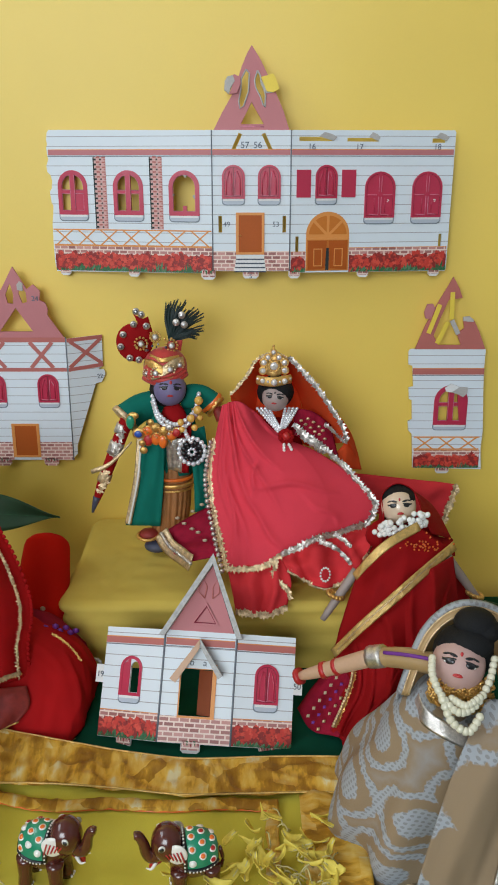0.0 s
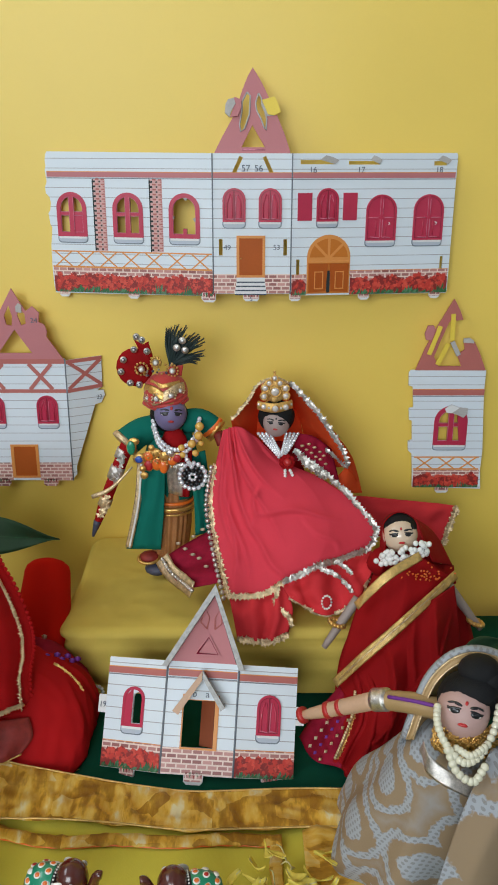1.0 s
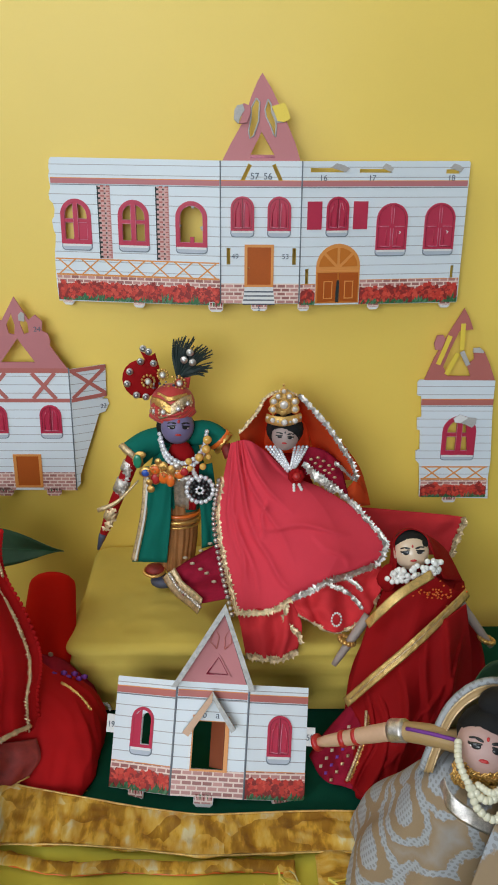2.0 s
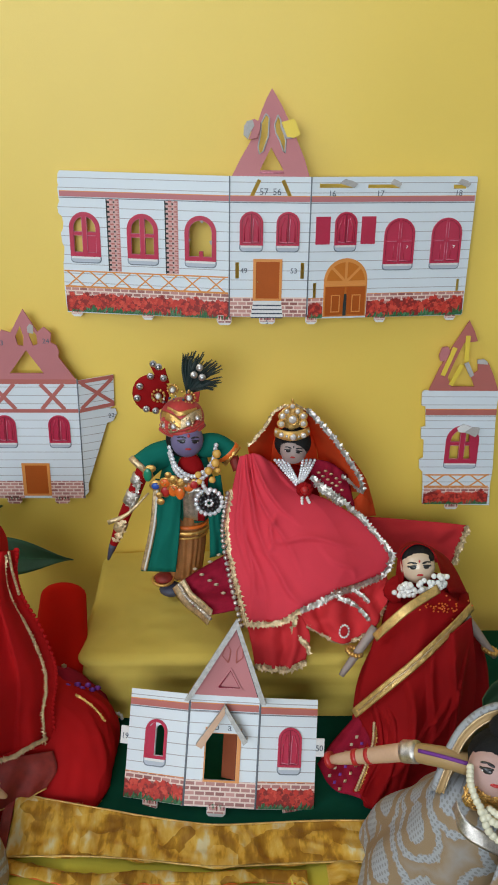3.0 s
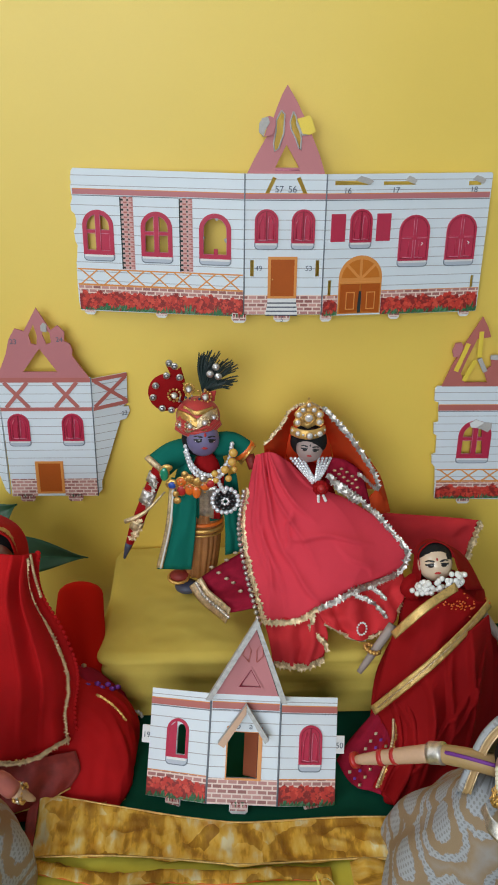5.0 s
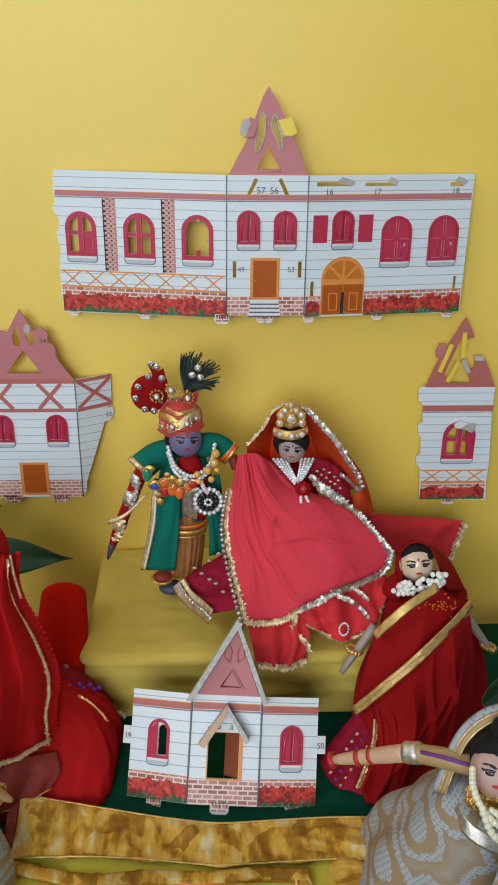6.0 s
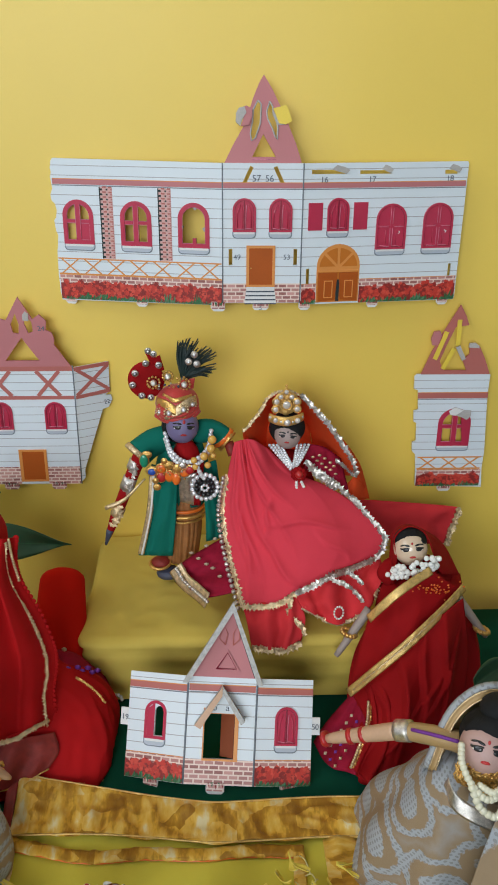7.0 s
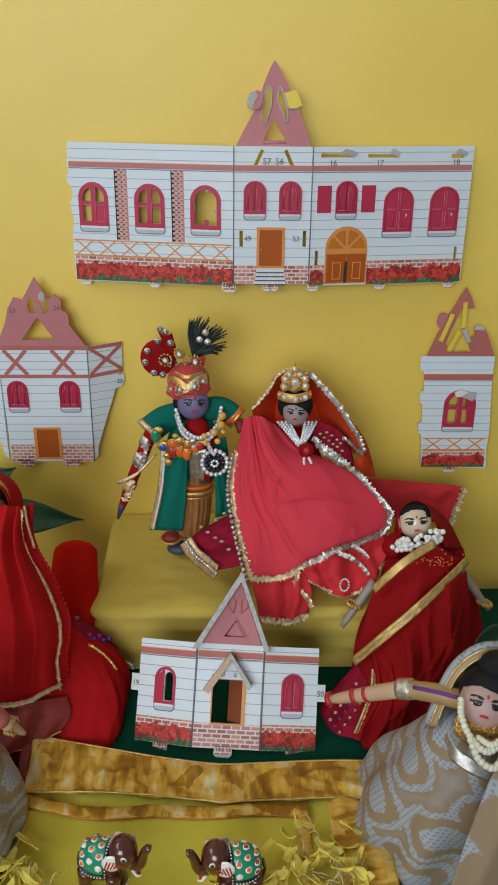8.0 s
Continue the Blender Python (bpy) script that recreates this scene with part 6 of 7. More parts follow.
    s.lace([(0.0547, 0.6160, 0.1135), (0.0597, 0.6100, 0.1103), (0.0678, 0.6080, 0.1082), (0.0770, 0.6060, 0.1007), (0.0822, 0.6020, 0.0951)], .0026, "silver", 26, .7, 19)
    s.lace([(0.0688, 0.6200, 0.1142), (0.0776, 0.6150, 0.1099), (0.0829, 0.6120, 0.1063)], .0024, "silver", 16, .7, 22)
    for k in range(14):
        a = 2 * math.pi * k / 13
        s.ball(V((0.0608, 0.5940, 0.0902)) + V((.0038 * math.cos(a), 0, .0060 * math.sin(a))), .0010, "white", None, 6, 4)
    up = [(0.0941, 0.7160, 0.1308), (0.1470, 0.7240, 0.1222), (0.1947, 0.7270, 0.1154)]
    dn = [(0.1079, 0.7000, 0.0999), (0.1454, 0.7040, 0.0897), (0.1799, 0.7120, 0.0833)]
    s.sheet(patch([up[0], dn[0]], [up[-1], dn[-1]], up, dn, 24, .0024, 1.5, 20), "scarlet", .0009)
    s.lace([(0.1940, 0.7240, 0.1154), (0.1898, 0.7200, 0.1028), (0.1803, 0.7090, 0.0841)], .0040, "palegold", 24, .6, 21)
    return s.thing("bride_doll", "seated bride doll in rose red drape with silver lace", "doll")


bride_doll()


def sari_doll():
    s = Shape()
    loft(s, [(0.1028, 0.5120, 0.0022), (0.1139, 0.5450, 0.0232), (0.1276, 0.5820, 0.0502), (0.1337, 0.6040, 0.0840), (0.1350, 0.6150, 0.1114)], (.036, .047, .052, .039, .022), (.026, .034, .034, .026, .014), "red", 9, .08, 110, 2, 36)
    # skirt spread at the foot
    s.sheet(patch([(0.0709, 0.5520, 0.0585), (0.0760, 0.5300, 0.0384), (0.0615, 0.5020, 0.0149)], [(0.1111, 0.5480, 0.0511), (0.1128, 0.5250, 0.0272), (0.1010, 0.4970, 0.0066)], [(0.0709, 0.5520, 0.0585), (0.0877, 0.5380, 0.0647), (0.1111, 0.5480, 0.0511)], [(0.0615, 0.5020, 0.0149), (0.0757, 0.4900, 0.0098), (0.1010, 0.4970, 0.0066)], 30, .0050, 3.5, 3, .006), "red")
    s.lace([(0.0794, 0.5340, 0.0504), (0.0763, 0.5200, 0.0429), (0.0688, 0.5070, 0.0304), (0.0615, 0.4960, 0.0204)], .0016, "gold", 40, .8, 2)
    s.beads([(0.0774, 0.5320, 0.0507), (0.0744, 0.5180, 0.0433), (0.0669, 0.5050, 0.0319), (0.0596, 0.4940, 0.0229)], 26, .0013, "palegold")
    s.sheet(patch([(0.0699, 0.5600, 0.0359), (0.0499, 0.5500, 0.0171), (0.0373, 0.5400, 0.0038)], [(0.0784, 0.5400, 0.0391), (0.0739, 0.5200, 0.0210), (0.0647, 0.5000, 0.0086)], [(0.0699, 0.5600, 0.0359), (0.0784, 0.5400, 0.0391)], [(0.0373, 0.5400, 0.0038), (0.0460, 0.5200, 0.0001), (0.0647, 0.5000, 0.0086)], 16, .0018, 2, 5), "maroon")
    for k in range(18):
        a, b = k % 6, k // 6
        p = V((0.0658, 0.5400, 0.0341)).lerp(V((0.0437, 0.5220, 0.0135)), a / 5) + V((.0035 * b, -.0035 * b - .004, -.0032 * b))
        s.ball((0, 0, 0), (.0020, .0016, .0004), ("cream", "violet", "palegold")[b], Matrix.Translation(p) @ Matrix.Rotation(radians(52), 4, "X") @ Matrix.Rotation(radians(40), 4, "Z"), 4, 3)
    top = [(0.0676, 0.5490, 0.0455), (0.0841, 0.5450, 0.0701), (0.1087, 0.5480, 0.0936), (0.1346, 0.5580, 0.1127), (0.1558, 0.5740, 0.1165)]
    low = [(0.0600, 0.5080, 0.0080), (0.0720, 0.4960, 0.0050), (0.0880, 0.4890, 0.0040), (0.1180, 0.4960, 0.0060), (0.1480, 0.5200, 0.0300)]
    s.sheet(patch([top[0], (0.0755, 0.5240, 0.0328), low[0]], [top[-1], (0.1579, 0.5520, 0.0780), low[-1]], top, low, 70, .0026, 2.6, 7, .006, (0, -.85, .5), ((.20, .05, .30, .95, .0080, .04), (.40, .0, .46, .80, .0090, .05), (.60, .0, .58, .7, .0090, .045), (.76, .0, .74, .75, .0085, .045), (.92, .20, .62, .56, .0075, .035), (.72, .35, .40, .62, .0060, .035), (.50, .6, .20, .8, .005, .03))), "red", .0009)
    # crossing gold bands
    ribbon(s, [(0.0811, 0.5720, 0.0997), (0.0915, 0.5680, 0.1161), (0.1061, 0.5700, 0.1293), (0.1301, 0.5820, 0.1378)], .0036, "trim")
    ribbon(s, [(0.0634, 0.5430, 0.0504), (0.0830, 0.5380, 0.0767), (0.1074, 0.5420, 0.0988), (0.1345, 0.5580, 0.1151), (0.1595, 0.5840, 0.1207)], .0038, "trim")
    s.lace([(0.0665, 0.5410, 0.0556), (0.0826, 0.5360, 0.0788), (0.1070, 0.5400, 0.1009), (0.1339, 0.5560, 0.1170), (0.1564, 0.5820, 0.1207)], .0008, "palegold", 40, .6, 9)
    s.sheet(patch([(0.0836, 0.5830, 0.0925), (0.0750, 0.5700, 0.0724), (0.0652, 0.5520, 0.0486)], [(0.1342, 0.5940, 0.1310), (0.1495, 0.5900, 0.1208), (0.1619, 0.5920, 0.1149)], [(0.0836, 0.5830, 0.0925), (0.1088, 0.5840, 0.1212), (0.1342, 0.5940, 0.1310)], [(0.0652, 0.5520, 0.0486), (0.1094, 0.5520, 0.0923), (0.1619, 0.5920, 0.1149)], 24, .0014, 3, 8, .003), "red")
    s.sheet(patch([(0.1576, 0.6120, 0.1129), (0.1721, 0.6120, 0.0798), (0.1809, 0.6000, 0.0500)], [(0.1428, 0.5840, 0.1042), (0.1490, 0.5660, 0.0845), (0.1539, 0.5520, 0.0634)], [(0.1576, 0.6120, 0.1129), (0.1428, 0.5840, 0.1042)], [(0.1809, 0.6000, 0.0500), (0.1539, 0.5520, 0.0634)], 16, .0024, 2, 6), "red")
    s.lace([(0.1405, 0.5800, 0.1053), (0.1484, 0.5720, 0.0934), (0.1556, 0.5640, 0.0783)], .0016, "gold", 24, .5, 12)
    rnd = random.Random(8)
    for k in range(50):
        s.ball(V((0.1316, 0.5780, 0.1217)) + V((rnd.gauss(0, .010), rnd.uniform(-.001, .001), rnd.gauss(0, .005))), (.0009, .0005, .0009), "orange", None, 4, 3)
    # arms and bangles
    s.tube(curve([(0.0855, 0.5920, 0.0952), (0.0729, 0.5860, 0.0784), (0.0583, 0.5800, 0.0576)], 8), [.0040, .0040, .0038, .0037, .0036, .0034, .0031, .0028, .0023], "greywood")
    s.tube(curve([(0.1564, 0.5960, 0.1056), (0.1691, 0.5880, 0.0898), (0.1831, 0.5840, 0.0715)], 8), [.0042, .0041, .0039, .0038, .0036, .0034, .0031, .0028, .0022], "greywood")
    for c in ((0.0683, 0.5840, 0.0775), (0.1788, 0.5850, 0.0775)):
        for k in range(13):
            a = 2 * math.pi * k / 13
            s.ball(V(c) + V((.0058 * math.cos(a), .005 * math.sin(a), -.002 * math.cos(a))), .0020, "gold", None, 8, 5)
    # head, hood and pearls
    s.ball((0.1246, 0.6170, 0.1140), (.030, .014, .017), "red", None, 18, 10)
    head(s, (0.1182, 0.6060, 0.1445), .0138, "paleskin", 22, "lips", -6, -6)
    s.ball(V((0.1182, 0.6060, 0.1445)) + V((0, .0034, .0042)), (.0137, .0128, .0118), "hair", None, 22, 14)
    s.ball(V((0.1182, 0.6060, 0.1445)) + V((.0046, .0014, .0066)), (.0082, .0106, .0062), "hair", None, 16, 10)
    rim = [(0.1047, 0.5960, 0.1169), (0.1060, 0.6000, 0.1394), (0.1046, 0.6060, 0.1535), (0.1160, 0.6090, 0.1622), (0.1296, 0.6070, 0.1568), (0.1356, 0.6000, 0.1423), (0.1434, 0.5960, 0.1252)]
    back = [(0.1049, 0.6220, 0.0984), (0.1074, 0.6300, 0.1294), (0.1090, 0.6290, 0.1460), (0.1190, 0.6310, 0.1520), (0.1330, 0.6290, 0.1480), (0.1532, 0.6320, 0.1316), (0.1661, 0.6200, 0.1091)]
    s.sheet(patch([rim[0], back[0]], [rim[-1], back[-1]], rim, back, 26, .0010, 3, 4), "red")
    s.sheet(patch([(0.0993, 0.6220, 0.0995), (0.0914, 0.6000, 0.0860)], [(0.1676, 0.6220, 0.1082), (0.1646, 0.6000, 0.1036)], [(0.0993, 0.6220, 0.0995), (0.1238, 0.5960, 0.1252), (0.1676, 0.6220, 0.1082)], [(0.0914, 0.6000, 0.0860), (0.1217, 0.5800, 0.1135), (0.1646, 0.6000, 0.1036)], 18, .001, 2, 6), "red")
    line = curve([(0.0996, 0.5920, 0.1280), (0.1085, 0.5860, 0.1332), (0.1187, 0.5840, 0.1379), (0.1297, 0.5860, 0.1412), (0.1382, 0.5920, 0.1372)], 40)
    for k in range(64):
        p = line[rnd.randrange(41)] + V((rnd.uniform(-.002, .002), rnd.uniform(-.002, .003), rnd.uniform(-.0062, .0058)))
        s.ball(p, .0023, "pearl", None, 8, 5)
    return s.thing("sari_doll", "doll in deep red sari with gold bands and pearl collar", "doll")


sari_doll()


def cream_doll():
    s = Shape()
    loft(s, [(.115, .430, .001), (.115, .428, .02), (.116, .422, .05), (.116, .412, .08), (.114, .404, .105), (.112, .400, .122)], (.060, .062, .056, .042, .030, .016), (.060, .062, .056, .042, .028, .014), "paisley", 8, .105, 120, 6, 44)
    ring(s, (.115, .430, .006), .0615, .0615, .0012, "palegold", 0, 60)
    # the end of the sari falls over the front
    lft = [(0.1254, 0.3720, 0.1324), (0.1071, 0.3500, 0.1135), (0.0944, 0.3360, 0.0854), (0.0844, 0.3260, 0.0536)]
    rgt = [(0.1530, 0.3760, 0.1290), (0.1430, 0.3520, 0.1060), (0.1340, 0.3380, 0.0778), (0.1257, 0.3260, 0.0475)]
    s.sheet(patch(lft, rgt, [lft[0], (0.1390, 0.3690, 0.1345), rgt[0]], [lft[-1], rgt[-1]], 24, .0015, 1.5, 3, .003), "pallu", .001)
    ribbon(s, [V(p) + V((-.002, -.004, 0)) for p in rgt], .0030, "silver", 30, (1, 0.2, 0))
    ribbon(s, [(0.0893, 0.3760, 0.1309), (0.0915, 0.3650, 0.1277), (0.1002, 0.3590, 0.1239), (0.1161, 0.3580, 0.1156)], .0042, "silver")
    # arm with sleeve, band and painted rings
    s.tube(curve([(0.1052, 0.4000, 0.1359), (0.0894, 0.4080, 0.1344), (0.0747, 0.4190, 0.1283)], 10), [.0066, .0066, .0064, .0064, .0062, .0062, .006, .006, .0058, .0058, .0058], "tan")
    s.tube(curve([(0.1001, 0.3930, 0.1434), (0.0880, 0.4020, 0.1404), (0.0772, 0.4120, 0.1355)], 8), .0012, "violet", 6)
    s.tube(curve([(0.0780, 0.4160, 0.1307), (0.0708, 0.4210, 0.1267)], 4), .0068, "silver", 12)
    s.tube(curve([(0.0722, 0.4200, 0.1273), (0.0543, 0.4330, 0.1126), (0.0316, 0.4480, 0.0952)], 10), [.0056, .0055, .0054, .0053, .0051, .0049, .0047, .0044, .004, .0035, .0026], "wood")
    for a, b in (((0.0543, 0.4330, 0.1126), (0.0524, 0.4340, 0.1111)), ((0.0474, 0.4380, 0.1068), (0.0447, 0.4390, 0.1054)), ((0.0326, 0.4475, 0.0960), (0.0306, 0.4485, 0.0944))):
        s.tube([a, b], .0053 if V(a).x > .03 else .0030, "lips", 12)
    # head, hair, hood
    head(s, (0.1134, 0.3880, 0.1438), .0143, "skin", 32, "lips", -12, 8)
    s.ball((0.1179, 0.3970, 0.1455), (.0168, .0140, .0165), "hair", None, 18, 12)
    s.ball((0.1195, 0.3915, 0.1545), (.0130, .0105, .0090), "hair", None, 16, 10)
    s.ball((0.1235, 0.3985, 0.1625), (.0118, .0108, .0086), "hair", None, 18, 10)
    s.ball((0.1275, 0.3960, 0.1600), (.0100, .0092, .0072), "hair", None, 14, 10)
    c0 = V((0.1179, 0.3970, 0.1455))
    for k in range(46):
        a = radians(24 + 132 * k / 45)
        p0 = c0 + V((.0020, -.0142, .0050))
        p1 = c0 + V((.0130 * math.cos(a), -.0105, .0020 + .0125 * math.sin(a)))
        p2 = c0 + V((.0172 * math.cos(a), -.0010, .0170 * math.sin(a)))
        s.tube(curve([p0, p1, p2], 7), .0007, "hair", 5)
    rim = [(0.0874, 0.3980, 0.1166), (0.0923, 0.4020, 0.1313), (0.0995, 0.4060, 0.1495), (0.1105, 0.4080, 0.1613), (0.1230, 0.4090, 0.1650), (0.1382, 0.4080, 0.1613), (0.1523, 0.4040, 0.1500), (0.1566, 0.3960, 0.1298)]
    back = [(0.1088, 0.4200, 0.0998), (0.1122, 0.4250, 0.1140), (0.1172, 0.4280, 0.1237), (0.1223, 0.4300, 0.1282), (0.1323, 0.4300, 0.1301), (0.1427, 0.4300, 0.1263), (0.1481, 0.4280, 0.1159), (0.1489, 0.4200, 0.1018)]
    fall = [(0.0879, 0.4200, 0.0958), (0.0935, 0.4280, 0.1151), (0.1020, 0.4340, 0.1369), (0.1155, 0.4370, 0.1500), (0.1319, 0.4380, 0.1544), (0.1502, 0.4370, 0.1496), (0.1729, 0.4460, 0.1280), (0.1773, 0.4300, 0.1027)]
    s.sheet(patch([rim[0], back[0]], [rim[-1], back[-1]], rim, back, 28, .0006, 3, 4), "tan")
    hc = V((.1180, .4000, .1380))

    def hem(k, back_):
        return [V((hc.x + (x - hc.x) * k, y + back_, hc.z + (z - hc.z) * k)) for x, y, z in (tuple(p) for p in curve(rim, 40))]

    s.sheet([hem(.92, -.001), hem(.97, .0), hem(1.03, .002)], "tan", .0010)
    s.sheet([hem(1.03, .0025), hem(1.06, .003), hem(1.09, .004), hem(1.105, .006)], "dotted", .0010)
    low_fall = [V(p) - V((0, .004, .022)) for p in fall]
    s.sheet(patch([hem(1.105, .006)[0], low_fall[0]], [hem(1.105, .006)[-1], low_fall[-1]], hem(1.105, .006)[::5], low_fall, 28, .0006, 3, 5), "dotted")
    for k, b in ((.925, -.0015), (1.03, .0015)):
        s.tube(hem(k, b), .0006, "palegold", 5)
    # collar of gold chain and long pearls
    rnd = random.Random(6)
    for k in range(170):
        a, b = rnd.uniform(-1, 1), rnd.random()
        c = V((0.1144, 0.3760, 0.1323)) + V((a * .0165, .008 * a * a, -.014 * b + .008 - .004 * (1 - a * a)))
        t0 = rnd.uniform(0, 3)
        s.tube([c + V((.0022 * math.cos(t0 + q), -.0004 * q, .0018 * math.sin(t0 + q))) for q in (0, .9, 1.8, 2.7, 3.6, 4.5)], .0007, "gold", 5)
    s.ball((0.1175, 0.3860, 0.1245), (.0145, .0100, .0090), "tan", None, 14, 8)
    s.beads([(0.0975, 0.3820, 0.1513), (0.0962, 0.3740, 0.1466), (0.0997, 0.3660, 0.1394), (0.1075, 0.3600, 0.1335), (0.1171, 0.3640, 0.1347), (0.1263, 0.3740, 0.1414), (0.1313, 0.3840, 0.1493)], 25, .0023, "ivory")
    s.beads([(0.0999, 0.3640, 0.1381), (0.1039, 0.3580, 0.1295), (0.1125, 0.3560, 0.1248), (0.1188, 0.3600, 0.1307)], 11, .0024, "ivory")
    s.beads([(0.1051, 0.3660, 0.1374), (0.1118, 0.3620, 0.1361), (0.1197, 0.3660, 0.1380)], 9, .0022, "ivory")
    return s.thing("cream_doll", "seated doll in cream paisley brocade with pearls and black bun", "doll")


cream_doll()


def red_doll():
    s = Shape()
    loft(s, [(-.199, .549, .001), (-.201, .557, .022), (-.206, .566, .042), (-.222, .574, .060), (-.24, .580, .085)], (.077, .079, .070, .050, .02), (.060, .049, .038, .030, .018), "crimson", 4, .012, 150, 4, 60, .05, 2.0)
    loft(s, [(-.26, .572, .02), (-.255, .578, .09), (-.250, .582, .135)], (.055, .04, .016), (.035, .028, .014), "crimson", 5, .05, 60, 9, 16)
    loft(s, [(-.270, .535, .001), (-.268, .540, .018), (-.262, .548, .034)], (.090, .084, .055), (.042, .037, .022), "crimson", 6, .06, 90, 12, 14)
    # long drape with scalloped gold edge
    lft = [(-0.2728, 0.5720, 0.1910), (-0.2709, 0.5350, 0.1241), (-0.2742, 0.5050, 0.0369)]
    rgt = [(-0.1870, 0.5660, 0.1823), (-0.1886, 0.5620, 0.1657), (-0.1848, 0.5580, 0.1488), (-0.1741, 0.5560, 0.1251), (-0.1650, 0.5520, 0.0972), (-0.1635, 0.5480, 0.0792), (-0.1665, 0.5430, 0.0601), (-0.1650, 0.5350, 0.0379)]
    hem = [(-0.2742, 0.5050, 0.0369), (-0.2302, 0.5060, 0.0430), (-0.1990, 0.5120, 0.0405), (-0.1790, 0.5220, 0.0410), (-0.1650, 0.5350, 0.0379)]
    s.sheet(patch(lft, rgt, [lft[0], (-0.2077, 0.5520, 0.1904), rgt[0]], hem, 80, .0034, 3.4, 3, .006, (0, -.85, .5), ((.74, .0, .62, .9, .0060, .05), (.58, .0, .46, .95, .0060, .05), (.40, .1, .30, .9, .005, .05))), "crimson", .0009)
    s.lace([V(p) + V((-.0046, -.0100, .002)) for p in rgt], .0022, "palegold", 70, .3, 3)
    s.beads([(-0.1904, 0.5580, 0.1850), (-0.1889, 0.5560, 0.1711), (-0.1851, 0.5530, 0.1537)], 18, .0012, "palegold")
    s.lace([(-0.1680, 0.5260, 0.0450), (-0.1797, 0.5135, 0.0475), (-0.1891, 0.5055, 0.0465), (-0.2039, 0.4985, 0.0490), (-0.2150, 0.4965, 0.0515), (-0.2412, 0.4925, 0.0530)], .0024, "palegold", 60, .3, 4)
    for e, n, r in ((rgt, 44, .0022), (hem[::-1], 44, .0026)):
        for i, p in enumerate(curve(e, n)):
            s.ball(p, (r, .0012, r), "crimson", None, 8, 5)
    s.beads([(-0.1690, 0.5290, 0.0420), (-0.1800, 0.5170, 0.0440), (-0.1891, 0.5100, 0.0430), (-0.2122, 0.5030, 0.0460), (-0.2430, 0.4990, 0.0480)], 22, .0011, "gold")
    s.sheet(patch([(-0.2450, 0.5030, 0.0400), (-0.2480, 0.4950, 0.0260), (-0.2500, 0.4850, 0.0100)], [(-0.1640, 0.5230, 0.0360), (-0.1600, 0.5140, 0.0260), (-0.1660, 0.5050, 0.0190)], [(-0.2450, 0.5030, 0.0400), (-0.1980, 0.5110, 0.0400), (-0.1640, 0.5230, 0.0360)], [(-0.2500, 0.4850, 0.0100), (-0.2200, 0.4870, 0.0110), (-0.1900, 0.4930, 0.0140), (-0.1660, 0.5050, 0.0190)], 30, .0022, 3, 15, .002), "net")
    s.lace([(-0.2500, 0.4830, 0.0100), (-0.2200, 0.4850, 0.0112), (-0.1900, 0.4910, 0.0145), (-0.1660, 0.5030, 0.0195)], .0008, "gold", 40, .5, 17)
    s.lace([(-0.2025, 0.5480, 0.1550), (-0.1991, 0.5450, 0.1350), (-0.1938, 0.5440, 0.1206)], .0036, "tan", 20, .5, 5)
    # gold trim on the skirt's shoulder and hem, net patch
    s.lace([(-0.1519, 0.5600, 0.0573), (-0.1430, 0.5570, 0.0530), (-0.1341, 0.5530, 0.0467), (-0.1285, 0.5500, 0.0392)], .0013, "gold", 26, .8, 6)
    s.lace([(-0.1444, 0.5000, 0.0074), (-0.1336, 0.5050, 0.0022), (-0.1257, 0.5120, -0.0034)], .0016, "gold", 18, .6, 7)
    s.sheet(patch([(-0.1759, 0.5900, 0.0627), (-0.1651, 0.5720, 0.0490)], [(-0.1355, 0.6000, 0.0243), (-0.1233, 0.5860, 0.0062)], [(-0.1759, 0.5900, 0.0627), (-0.1572, 0.5980, 0.0501), (-0.1355, 0.6000, 0.0243)], [(-0.1651, 0.5720, 0.0490), (-0.1428, 0.5700, 0.0445), (-0.1233, 0.5860, 0.0062)], 14, .002, 2, 5), "maroon")
    for k, (x, y) in enumerate(((150,1213), (168,1212), (186,1216), (203,1224), (156,1222), (175,1222), (193,1227))):
        s.ball(V((-0.1495, 0.5770, 0.0512)) + V(((x - 176) * .00044, (x - 176) * .00006, -(y - 1218) * .00044)), (.0030, .0012, .0026), "violet", None, 4, 3)
    s.ball((-0.1651, 0.5880, 0.0630), (.0024, .001, .0024), "cream", None, 4, 3)
    for k in range(6):
        a = k / 5 * 3
        s.ball(V((-0.1237, 0.5800, 0.0165)) + V((.004 * math.cos(a), 0, .005 * math.sin(a))), .0016, "creamlight", None, 6, 4)
    # head, hair, cap of cloth and pearls
    head(s, (-0.2217, 0.5660, 0.1734), .0165, "wood", 8)
    s.ball((-0.2247, 0.5780, 0.1795), (.0185, .0160, .0170), "hair", None, 18, 10)
    rim = [(-0.2458, 0.5600, 0.1718), (-0.2370, 0.5580, 0.1950), (-0.2186, 0.5560, 0.2061), (-0.2063, 0.5580, 0.2011), (-0.2028, 0.5610, 0.1881), (-0.2028, 0.5620, 0.1747)]
    back = [(-0.2627, 0.5900, 0.1554), (-0.2538, 0.6000, 0.1865), (-0.2312, 0.6020, 0.1963), (-0.2112, 0.6000, 0.1894), (-0.2016, 0.5940, 0.1790), (-0.1973, 0.5800, 0.1681)]
    s.sheet(patch([rim[0], back[0]], [rim[-1], back[-1]], rim, back, 24, .0010, 2, 2, .010), "crimson")
    s.lace([V(p) + V((0, .004, .002)) for p in rim], .0018, "gold", 40, .3, 8)
